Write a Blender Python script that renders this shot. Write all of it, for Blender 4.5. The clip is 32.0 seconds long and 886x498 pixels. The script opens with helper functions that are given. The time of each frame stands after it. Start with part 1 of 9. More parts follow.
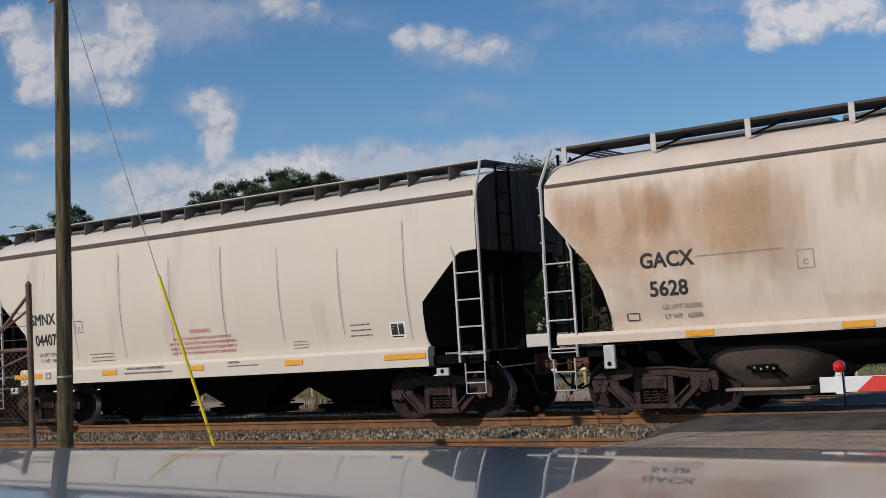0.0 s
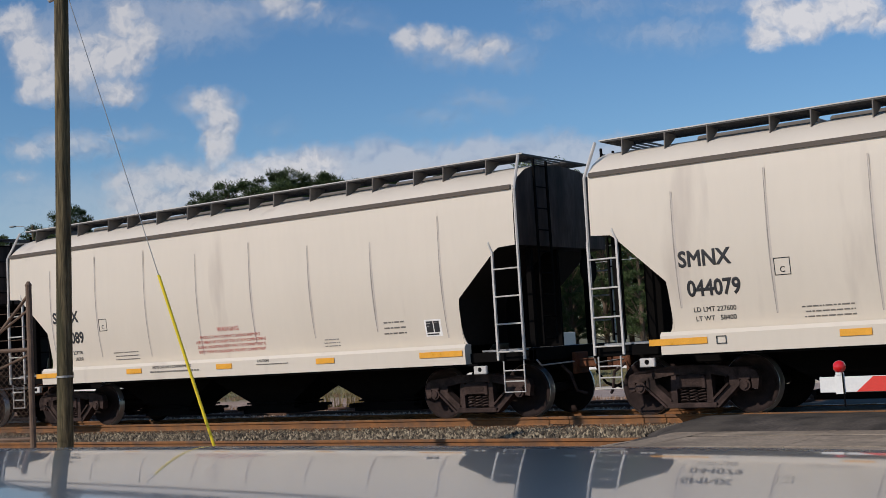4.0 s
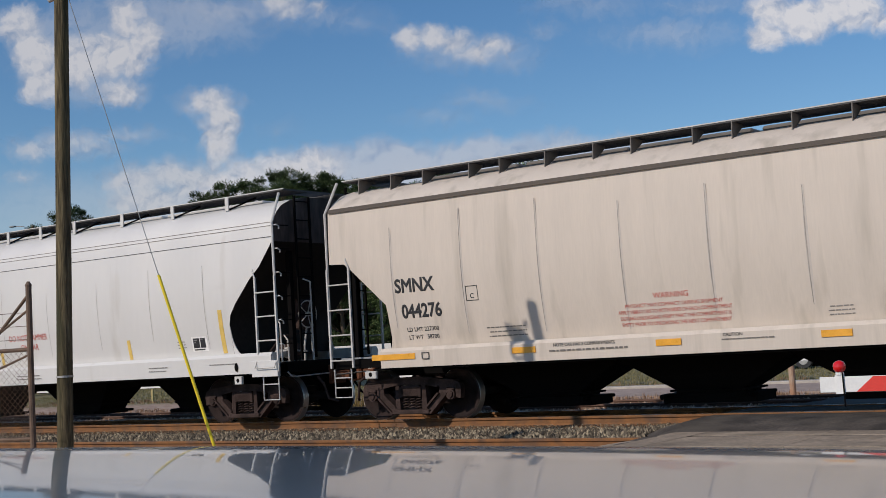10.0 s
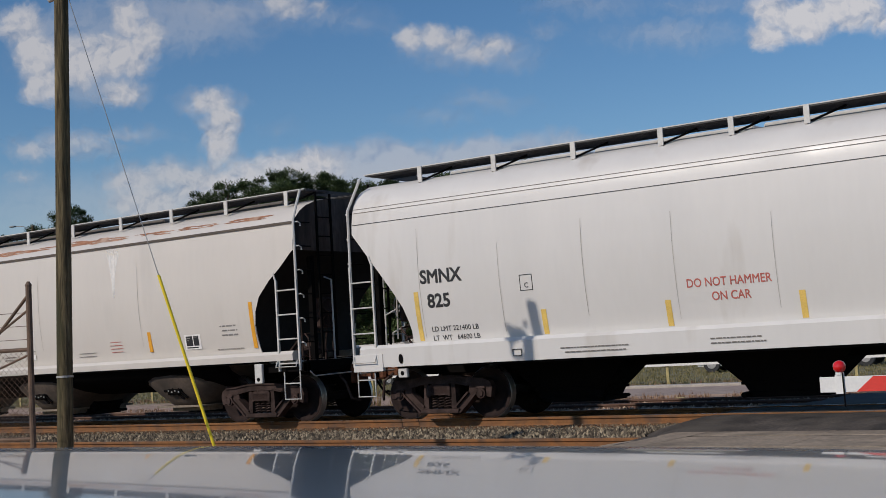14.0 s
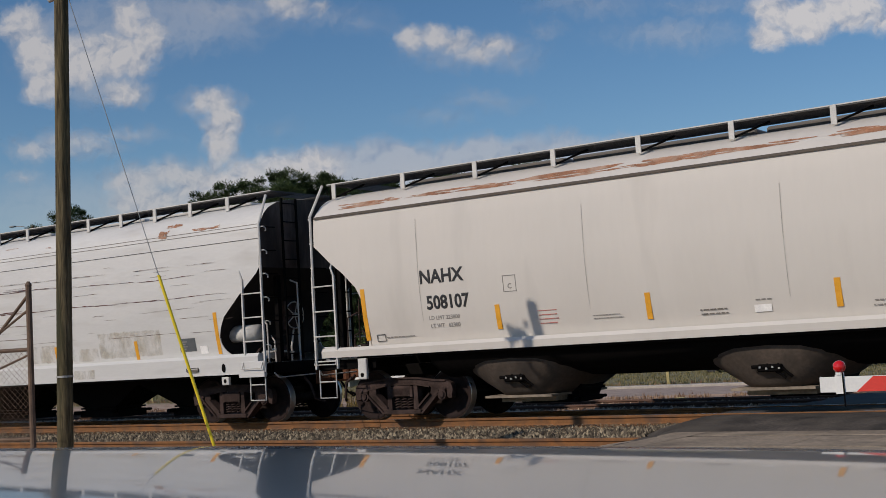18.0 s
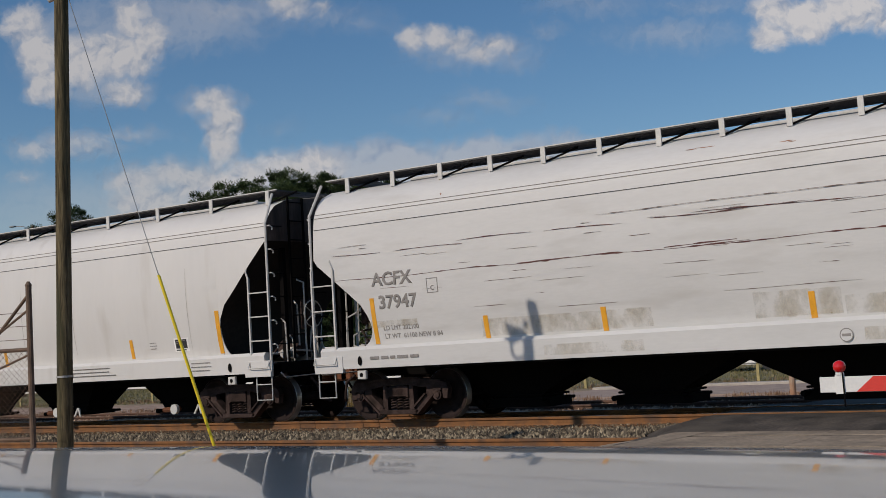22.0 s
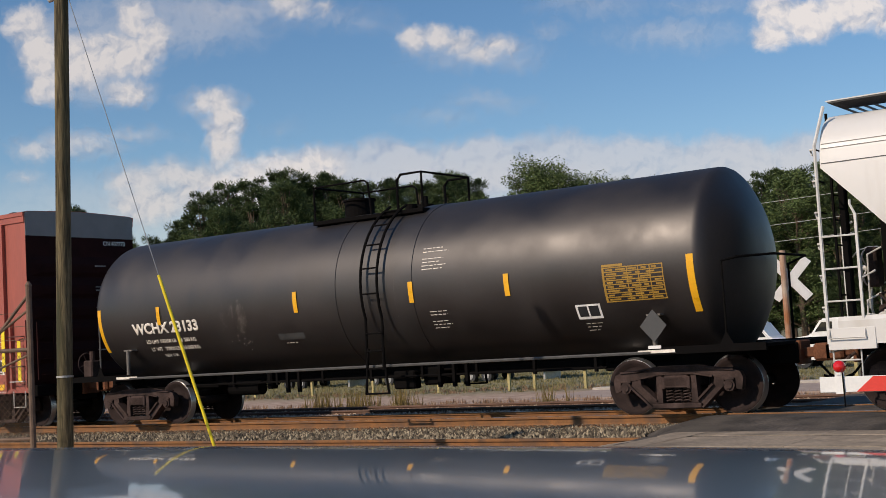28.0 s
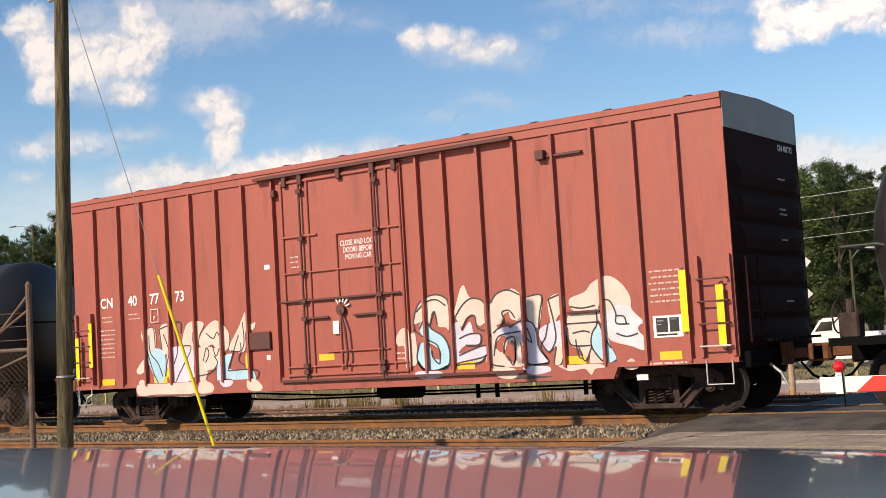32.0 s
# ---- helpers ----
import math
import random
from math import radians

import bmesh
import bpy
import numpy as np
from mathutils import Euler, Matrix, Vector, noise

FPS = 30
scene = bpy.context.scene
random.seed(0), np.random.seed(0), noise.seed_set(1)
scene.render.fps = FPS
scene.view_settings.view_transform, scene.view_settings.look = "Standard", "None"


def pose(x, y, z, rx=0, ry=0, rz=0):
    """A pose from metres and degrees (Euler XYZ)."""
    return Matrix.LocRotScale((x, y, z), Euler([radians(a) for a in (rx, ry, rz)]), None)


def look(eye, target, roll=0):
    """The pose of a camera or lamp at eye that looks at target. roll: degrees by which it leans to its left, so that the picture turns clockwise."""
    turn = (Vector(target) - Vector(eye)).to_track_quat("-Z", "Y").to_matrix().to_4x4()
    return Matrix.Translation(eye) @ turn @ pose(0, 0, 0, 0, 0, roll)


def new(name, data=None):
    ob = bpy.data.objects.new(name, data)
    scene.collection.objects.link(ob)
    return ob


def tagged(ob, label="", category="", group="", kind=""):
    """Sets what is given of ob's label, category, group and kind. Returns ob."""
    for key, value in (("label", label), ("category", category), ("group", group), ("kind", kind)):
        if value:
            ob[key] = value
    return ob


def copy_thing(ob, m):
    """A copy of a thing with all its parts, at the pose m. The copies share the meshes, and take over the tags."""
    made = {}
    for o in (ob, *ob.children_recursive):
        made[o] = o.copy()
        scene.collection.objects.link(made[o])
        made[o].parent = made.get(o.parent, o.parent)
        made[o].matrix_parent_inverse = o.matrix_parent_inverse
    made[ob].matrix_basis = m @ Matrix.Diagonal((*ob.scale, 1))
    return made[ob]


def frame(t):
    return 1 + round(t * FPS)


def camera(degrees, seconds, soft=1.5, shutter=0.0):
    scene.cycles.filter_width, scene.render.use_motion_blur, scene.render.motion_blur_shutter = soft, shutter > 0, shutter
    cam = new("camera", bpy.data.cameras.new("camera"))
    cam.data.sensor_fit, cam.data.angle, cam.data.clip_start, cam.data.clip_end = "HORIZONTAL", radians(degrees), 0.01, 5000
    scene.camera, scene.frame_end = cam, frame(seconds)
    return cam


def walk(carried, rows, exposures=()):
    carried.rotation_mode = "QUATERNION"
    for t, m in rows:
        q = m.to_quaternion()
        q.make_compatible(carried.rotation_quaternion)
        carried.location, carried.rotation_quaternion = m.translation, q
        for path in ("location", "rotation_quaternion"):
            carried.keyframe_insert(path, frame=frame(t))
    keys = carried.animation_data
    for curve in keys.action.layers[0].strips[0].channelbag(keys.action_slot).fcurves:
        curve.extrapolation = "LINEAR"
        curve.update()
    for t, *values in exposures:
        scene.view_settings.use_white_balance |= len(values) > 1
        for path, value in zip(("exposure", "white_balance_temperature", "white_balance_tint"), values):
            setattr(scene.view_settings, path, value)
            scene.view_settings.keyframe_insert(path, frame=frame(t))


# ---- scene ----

# camera: stands still behind a parked car, looking across two tracks
cam = camera(38.29, 32.0, soft=0.55)
EYE = Vector((0.0, -19.8475, 1.3431))
VIEW = look(EYE, EYE + Vector((-0.57285, 0.81620, 0.07462)) * 10, -3.4276)
walk(cam, [(0, VIEW), (32.0, VIEW)],
     exposures=[(0, -0.07, 6480, 12), (3, 0.02, 6480, 12), (6, 0.0, 6480, 12), (12, -0.08, 6480, 12), (14, -0.18, 6520, 12), (19, -0.24, 6760, 12), (25, -0.27, 6800, 12), (28.0, 0.23, 7200, 14), (30, 0.57, 7700, 15), (31, 0.69, 7850, 15), (32.0, 0.75, 7850, 15)])

# distance that the train has rolled, by time
ROLLED = [(0, 0.0), (1, 3.949), (2, 7.913), (3, 11.905), (3.5, 13.92), (5.5, 22.04), (6, 24.11), (7, 28.232),
          (8, 32.4), (9, 36.555), (10, 40.718), (11, 44.908), (12, 49.115), (13, 53.336), (14, 57.6), (14.5, 59.738),
          (16.5, 68.395), (17, 70.58), (18, 74.93), (19, 79.302), (20.5, 85.79), (22, 92.14), (23, 96.44), (24, 100.76),
          (25, 105.126), (25.5, 107.31), (27.5, 116.11), (28, 118.28), (29, 122.582), (30, 126.865), (30.5, 128.88),
          (31, 130.994), (31.5, 133.105), (32, 135.225)]

# ---------- light ----------
SUN_TO = Vector((-0.38, -1.0, 0.75)).normalized()
world = bpy.data.worlds.new("sky_world")
scene.world = world
world.use_nodes = True
wn = world.node_tree.nodes
sky = wn.new("ShaderNodeTexSky")
sky.sky_type, sky.sun_disc = "NISHITA", False
sky.sun_elevation = math.asin(SUN_TO.z)
sky.sun_rotation = math.atan2(SUN_TO.x, SUN_TO.y)
sky.air_density, sky.dust_density, sky.ozone_density = 1.0, 0.15, 4.0
tint = wn.new("ShaderNodeHueSaturation")
tint.inputs["Saturation"].default_value, tint.inputs["Value"].default_value = 1.18, 0.90
world.node_tree.links.new(sky.outputs[0], tint.inputs["Color"])
world.node_tree.links.new(tint.outputs[0], wn["Background"].inputs[0])
wn["Background"].inputs[1].default_value = 0.105
sun = new("sun", bpy.data.lights.new("sun", "SUN"))
sun.data.energy, sun.data.angle, sun.data.color = 3.08, radians(0.5), (1.0, 0.925, 0.83)
sun.matrix_basis = look(SUN_TO * 60, (0, 0, 0))


# ---------- helpers ----------
from mathutils.geometry import delaunay_2d_cdt


def thing(name, label, category, group="", kind="", at=(0, 0, 0)):
    ob = new(name)
    ob.empty_display_size = 0.3
    ob.location = at
    return tagged(ob, label, category, group, kind)


def part(name, bm, material, parent=None, label="", smooth=False):
    me = bpy.data.meshes.new(name)
    bm.to_mesh(me)
    bm.free()
    me.materials.append(material)
    if smooth:
        me.shade_smooth()
    ob = new(name, me)
    if parent:
        ob.parent = parent
    if label:
        ob["label"] = label
    return ob


def share(name, mesh, parent, at=(0, 0, 0), rot=(0, 0, 0), label=""):
    ob = new(name, mesh)
    ob.parent = parent
    ob.location, ob.rotation_euler = at, rot
    if label:
        ob["label"] = label
    return ob


def box(bm, x0, x1, y0, y1, z0, z1, bevel=0.0):
    vs = [bm.verts.new((x, y, z)) for x in (x0, x1) for y in (y0, y1) for z in (z0, z1)]
    fs = [bm.faces.new([vs[i] for i in f]) for f in
          ((0, 1, 3, 2), (4, 6, 7, 5), (0, 4, 5, 1), (2, 3, 7, 6), (0, 2, 6, 4), (1, 5, 7, 3))]
    if bevel:
        es = {e for f in fs for e in f.edges}
        bmesh.ops.bevel(bm, geom=list(es), offset=bevel, segments=1, affect="EDGES")
    return vs


def tube(bm, a, b, r, seg=8, r2=None):
    a, b = Vector(a), Vector(b)
    d = (b - a).normalized()
    u = d.orthogonal().normalized()
    v = d.cross(u)
    r2 = r if r2 is None else r2
    ra = [bm.verts.new(a + (u * math.cos(i * math.tau / seg) + v * math.sin(i * math.tau / seg)) * r) for i in range(seg)]
    rb = [bm.verts.new(b + (u * math.cos(i * math.tau / seg) + v * math.sin(i * math.tau / seg)) * r2) for i in range(seg)]
    for i in range(seg):
        j = (i + 1) % seg
        bm.faces.new((ra[i], ra[j], rb[j], rb[i]))
    bm.faces.new(ra[::-1])
    bm.faces.new(rb)


def prism(bm, pts, y0, y1):
    """A polygon in x and z, drawn through from y0 to y1."""
    a = [bm.verts.new((x, y0, z)) for x, z in pts]
    b = [bm.verts.new((x, y1, z)) for x, z in pts]
    n = len(pts)
    fs = [bm.faces.new(a), bm.faces.new(b[::-1])]
    for i in range(n):
        j = (i + 1) % n
        fs.append(bm.faces.new((a[i], b[i], b[j], a[j])))
    bmesh.ops.recalc_face_normals(bm, faces=fs)


def loft(bm, rings, close_ends=True):
    vr = [[bm.verts.new(p) for p in r] for r in rings]
    n = len(vr[0])
    fs = []
    for a, b in zip(vr, vr[1:]):
        for i in range(n):
            j = (i + 1) % n
            fs.append(bm.faces.new((a[i], a[j], b[j], b[i])))
    if close_ends:
        fs.append(bm.faces.new(vr[0][::-1]))
        fs.append(bm.faces.new(vr[-1]))
    bmesh.ops.recalc_face_normals(bm, faces=fs)


def bar(name, material, parent, x0, x1, y0, y1, z0, z1, bevel=0.0, label=""):
    bm = bmesh.new()
    box(bm, x0, x1, y0, y1, z0, z1, bevel)
    return tagged(part(name, bm, material, parent, label), label, kind="stuff")


def pipe(name, material, parent, pts, r, seg=8, label=""):
    """A round bar bent through the points, in one piece."""
    pts = [Vector(p) for p in pts]
    rings, u = [], None
    for i, p in enumerate(pts):
        a = (p - pts[i - 1]).normalized() if i else None
        b = (pts[i + 1] - p).normalized() if i < len(pts) - 1 else None
        d = ((a or b) + (b or a)).normalized()
        u = d.orthogonal().normalized() if u is None else (u - d * u.dot(d)).normalized()
        v = d.cross(u)
        rings.append([p + (u * math.cos(k * math.tau / seg) + v * math.sin(k * math.tau / seg)) * r for k in range(seg)])
    bm = bmesh.new()
    loft(bm, rings)
    return part(name, bm, material, parent, label)


LETTERS = {}


def lettering(parent, words, x, y, z, size, material, wide=1.0, label="", name="lettering", bold=None):
    """Writing on a side that faces -y; x, z: its middle."""
    if (words, size) not in LETTERS:
        cu = bpy.data.curves.new("words", "FONT")
        cu.body, cu.size, cu.align_x, cu.align_y, cu.extrude, cu.bevel_depth = words, size, "CENTER", "CENTER", 0.0, (bold or (0.03 if size > 0.2 else 0.012)) * size
        cu.resolution_u, cu.bevel_resolution = 3, 0
        ob = new("words", cu)
        bpy.context.view_layer.update()
        LETTERS[words, size] = bpy.data.meshes.new_from_object(ob.evaluated_get(bpy.context.evaluated_depsgraph_get()))
        bpy.data.objects.remove(ob)
    me = LETTERS[words, size].copy()
    me.materials.clear()
    me.materials.append(material)
    ob = new(name, me)
    ob.parent = parent
    ob.matrix_basis = pose(x, y, z, 90) @ Matrix.Diagonal((wide, 1, 0.2, 1))
    ob["label"] = label or f"painted writing {words}"
    ob["kind"] = "stuff"
    return ob


def stencil_lines(parent, x, z, w, rows, material, y, pitch=0.07, h=0.03, seed=1, name="stencil", label="small worn stencil lines"):
    """Writing too small to read: rows of letter-sized bars."""
    rnd = random.Random(seed)
    material = {M_INK: M_INK_SMALL, M_WHITE_INK: M_WHITE_SMALL}.get(material, material)
    bm = bmesh.new()
    for r in range(rows):
        c = x - w / 2 + rnd.uniform(0, 0.10) * w
        end = x + w / 2 - rnd.uniform(0, 0.15) * w
        while c < end:
            k = min(h * rnd.uniform(0.6, 3.2), end - c + h * 0.4)
            box(bm, c, c + k, y - 0.002, y + 0.002, z - r * pitch + h * 0.15, z - r * pitch + h * 0.72)
            c += k + h * 0.55
    ob = part(name, bm, material, parent, label)
    ob["kind"] = "stuff"
    return ob


# ---------- materials ----------
def nodes_of(name):
    m = bpy.data.materials.new(name)
    m.use_nodes = True
    t = m.node_tree
    return m, t, t.nodes, t.links, t.nodes["Principled BSDF"]


def mat(name, color, rough=0.6, metal=0.0, vary=0.25, scale=6.0, fine=60.0, bump=0.15, stretch=(1, 1, 1), stain=None,
        stain_amount=0.3, stain_scale=1.2, coat=0.0, spec=0.5, shift=0.0):
    """Paint, metal, stone: a base colour with grain, broad variation, stains and fine relief."""
    m, t, n, l, b = nodes_of(name)
    co = n.new("ShaderNodeTexCoord")
    mp = n.new("ShaderNodeMapping")
    mp.inputs["Scale"].default_value = stretch
    l.new(co.outputs["Object"], mp.inputs[0])
    info = n.new("ShaderNodeObjectInfo")
    off = n.new("ShaderNodeVectorMath")
    off.operation = "MULTIPLY_ADD"
    off.inputs[1].default_value = (17.0, 9.0, 5.0)
    l.new(info.outputs["Random"], off.inputs[0])
    l.new(mp.outputs[0], off.inputs[2])
    def noise_tex(s, d=6):
        k = n.new("ShaderNodeTexNoise")
        k.inputs["Scale"].default_value, k.inputs["Detail"].default_value = s, d
        l.new(off.outputs[0], k.inputs[0])
        return k
    big, small = noise_tex(scale), noise_tex(fine)
    def ramp(fac, a, c):
        r = n.new("ShaderNodeMapRange")
        r.inputs[1].default_value, r.inputs[2].default_value = 0.3, 0.7
        r.inputs[3].default_value, r.inputs[4].default_value = a, c
        l.new(fac, r.inputs[0])
        return r.outputs[0]
    mul = n.new("ShaderNodeMath")
    mul.operation = "MULTIPLY"
    l.new(ramp(big.outputs[0], 1 - vary, 1 + vary * 0.5), mul.inputs[0])
    l.new(ramp(small.outputs[0], 1 - vary * 0.6, 1 + vary * 0.4), mul.inputs[1])
    hue = n.new("ShaderNodeVectorMath")
    hue.operation = "SCALE"
    hue.inputs[0].default_value = color[:3]
    l.new(mul.outputs[0], hue.inputs["Scale"])
    out = hue.outputs[0]
    if stain:
        st = noise_tex(stain_scale, 8)
        mix = n.new("ShaderNodeMix")
        mix.data_type = "RGBA"
        r = n.new("ShaderNodeMapRange")
        r.inputs[1].default_value, r.inputs[2].default_value = 0.62 - stain_amount * 0.35, 0.78 - stain_amount * 0.2
        l.new(st.outputs[0], r.inputs[0])
        l.new(r.outputs[0], mix.inputs[0])
        l.new(out, mix.inputs[6])
        mix.inputs[7].default_value = (*stain, 1)
        out = mix.outputs[2]
    l.new(out, b.inputs["Base Color"])
    l.new(ramp(big.outputs[0], max(rough - 0.1, 0.02), min(rough + 0.1, 1)), b.inputs["Roughness"])
    b.inputs["Metallic"].default_value = metal
    b.inputs["Specular IOR Level"].default_value = spec
    b.inputs["Coat Weight"].default_value = coat
    if bump:
        bp = n.new("ShaderNodeBump")
        bp.inputs["Strength"].default_value, bp.inputs["Distance"].default_value = bump, 0.01
        l.new(small.outputs[0], bp.inputs["Height"])
        l.new(bp.outputs[0], b.inputs["Normal"])
    return m


M_BEIGE = mat("beige_car_paint", (0.655, 0.58, 0.48), 0.5, vary=0.022, scale=0.5, fine=5, bump=0.01, stretch=(2.0, 2.0, 0.35), stain=(0.50, 0.43, 0.36), stain_amount=0.01, stain_scale=0.7)
M_BEIGE_OLD = mat("dusty_beige_car_paint", (0.60, 0.515, 0.43), 0.6, vary=0.055, scale=0.9, fine=9, bump=0.02, stretch=(4.0, 4.0, 0.35), stain=(0.42, 0.36, 0.29), stain_amount=0.25, stain_scale=0.7)
M_TAN = mat("rust_stained_tan_paint", (0.67, 0.555, 0.445), 0.6, vary=0.07, scale=0.8, fine=8, bump=0.06, stretch=(2.2, 2.2, 0.5), stain=(0.60, 0.46, 0.34), stain_amount=0.28, stain_scale=0.45)
M_WHITE = mat("white_car_paint", (0.645, 0.62, 0.585), 0.45, vary=0.022, scale=0.6, fine=5, bump=0.01, stretch=(2.0, 2.0, 0.4), stain=(0.52, 0.48, 0.43), stain_amount=0.03, stain_scale=0.7)
M_GREYWHITE = mat("grey_white_car_paint", (0.615, 0.57, 0.515), 0.5, vary=0.022, scale=0.6, fine=5, bump=0.01, stretch=(2.0, 2.0, 0.4), stain=(0.55, 0.51, 0.46), stain_amount=0.10, stain_scale=0.7)
M_SCRATCHED = mat("scraped_white_paint", (0.605, 0.59, 0.565), 0.6, vary=0.05, scale=1.0, fine=10, bump=0.05, stretch=(0.6, 1.0, 3.0), stain=(0.52, 0.50, 0.47), stain_amount=0.2, stain_scale=1.2)
M_RED = mat("oxide_red_boxcar_paint", (0.355, 0.088, 0.062), 0.6, vary=0.12, scale=0.8, fine=10, bump=0.06, stretch=(3, 3, 0.5), stain=(0.25, 0.062, 0.046), stain_amount=0.12)
# black steel, deepened so its colour carries shade under and between cars
M_BLACK = mat("shade_deep_black_steel", (0.006, 0.0052, 0.005), 0.9, vary=0.3, bump=0.2, spec=0.06)
M_TRUCK = mat("brown_dusty_cast_steel", (0.070, 0.047, 0.041), 0.9, vary=0.45, scale=5, fine=45, bump=0.35, stain=(0.026, 0.019, 0.017), stain_amount=0.35, stain_scale=4, spec=0.08)
M_WHEEL = mat("rusty_wheel_steel", (0.034, 0.023, 0.021), 0.85, vary=0.35, bump=0.2, spec=0.1)
M_COUPLER = mat("rust_brown_casting", (0.16, 0.065, 0.035), 0.85, vary=0.4, scale=5, fine=40, bump=0.3, spec=0.15)
M_TREAD = mat("worn_bright_tread", (0.50, 0.49, 0.48), 0.34, metal=0.95, vary=0.1, bump=0.03)
# end and slope sheets: car paint darkened so the colour carries their shade
M_ENDSHADE = mat("shade_dark_end_paint", (0.018, 0.014, 0.012), 0.75, vary=0.4, scale=1.5, fine=12, bump=0.1, spec=0.2)
M_ENDSHEET = mat("shade_brown_end_paint", (0.155, 0.112, 0.09), 0.8, vary=0.5, scale=1.2, fine=9, bump=0.1, stretch=(2, 2, 0.5), stain=(0.04, 0.03, 0.025), stain_amount=0.6, stain_scale=1.0, spec=0.2)
M_GRATE_DARK = mat("dark_steel_grating", (0.075, 0.072, 0.069), 0.75, vary=0.3)
M_LADDER = mat("pale_ladder_paint", (0.55, 0.52, 0.48), 0.6, vary=0.2, bump=0.1)
M_BRACKET = mat("dull_brown_grey_plate", (0.16, 0.14, 0.12), 0.7, vary=0.25, scale=3)
M_GUTTER = mat("dark_brown_trim", (0.10, 0.078, 0.06), 0.7, vary=0.25, scale=3)
M_GRATE = mat("galvanised_grating", (0.30, 0.30, 0.30), 0.55, metal=0.6, vary=0.2)
M_INK = mat("black_lettering", (0.02, 0.02, 0.022), 0.6, vary=0.2, bump=0)
M_INK_FADED = mat("faded_grey_lettering", (0.26, 0.24, 0.22), 0.7, vary=0.3, bump=0)
M_INK_SMALL = mat("worn_small_lettering", (0.17, 0.15, 0.13), 0.7, vary=0.4, scale=20, bump=0)
M_WHITE_SMALL = mat("worn_pale_lettering", (0.60, 0.47, 0.42), 0.7, vary=0.3, scale=20, bump=0)
M_RED_INK = mat("red_lettering", (0.50, 0.12, 0.09), 0.6, vary=0.15, bump=0)
M_WHITE_INK = mat("white_lettering", (0.84, 0.81, 0.77), 0.6, vary=0.15, bump=0)
M_ORANGE = mat("amber_reflective_tape", (0.78, 0.36, 0.03), 0.35, vary=0.12, bump=0.02)
M_STRIPE = mat("faded_yellow_tape", (0.74, 0.50, 0.12), 0.5, vary=0.2, scale=4, bump=0.02)
M_YELLOW = mat("yellow_paint", (0.82, 0.62, 0.02), 0.4, vary=0.1, bump=0.03)
M_RUST = mat("rusty_rail_steel", (0.235, 0.10, 0.033), 0.85, vary=0.35, scale=4, fine=50, bump=0.3, stain=(0.11, 0.06, 0.035), stain_amount=0.3, stain_scale=3)
M_RAILTOP = mat("polished_rail_head", (0.5, 0.47, 0.45), 0.3, metal=1.0, vary=0.15, bump=0.02)
M_DULLRUST = mat("dull_brown_rail", (0.15, 0.085, 0.06), 0.9, vary=0.3, scale=4)
M_WOOD = mat("weathered_pole_wood", (0.15, 0.118, 0.066), 0.9, vary=0.75, scale=2.5, fine=9, bump=1.0, stretch=(9, 9, 0.7), stain=(0.045, 0.045, 0.024), stain_amount=0.45, stain_scale=0.8, spec=0.2)
M_TIE = mat("creosoted_tie_wood", (0.07, 0.055, 0.043), 0.9, vary=0.4, bump=0.4)
M_ASPHALT = mat("worn_asphalt", (0.072, 0.059, 0.049), 0.9, vary=0.75, scale=2.2, fine=22, bump=0.6, stain=(0.092, 0.076, 0.060), stain_amount=0.3, stain_scale=0.6)
M_CONCRETE = mat("dusty_concrete", (0.275, 0.22, 0.165), 0.9, vary=0.4, scale=2.0, fine=14, bump=0.3)
M_APRON = mat("pinkish_paving", (0.36, 0.275, 0.225), 0.9, vary=0.25, scale=2.0, fine=20, bump=0.2)
M_KERB = mat("pale_kerb_concrete", (0.46, 0.41, 0.35), 0.9, vary=0.2, scale=3, fine=30, bump=0.2)
M_GALV = mat("galvanised_steel", (0.42, 0.41, 0.39), 0.5, metal=0.7, vary=0.25)
M_RUSTY_PIPE = mat("rusty_fence_pipe", (0.16, 0.10, 0.065), 0.8, vary=0.4, scale=5)
M_SIGN_WHITE = mat("white_reflective_sheet", (0.78, 0.76, 0.72), 0.45, vary=0.08, bump=0.02)
M_SIGN_RED = mat("red_reflective_sheet", (0.70, 0.045, 0.03), 0.4, vary=0.08, bump=0.02)
M_BARK = mat("pine_bark", (0.13, 0.09, 0.06), 0.9, vary=0.3, bump=0.5, stretch=(4, 4, 1))

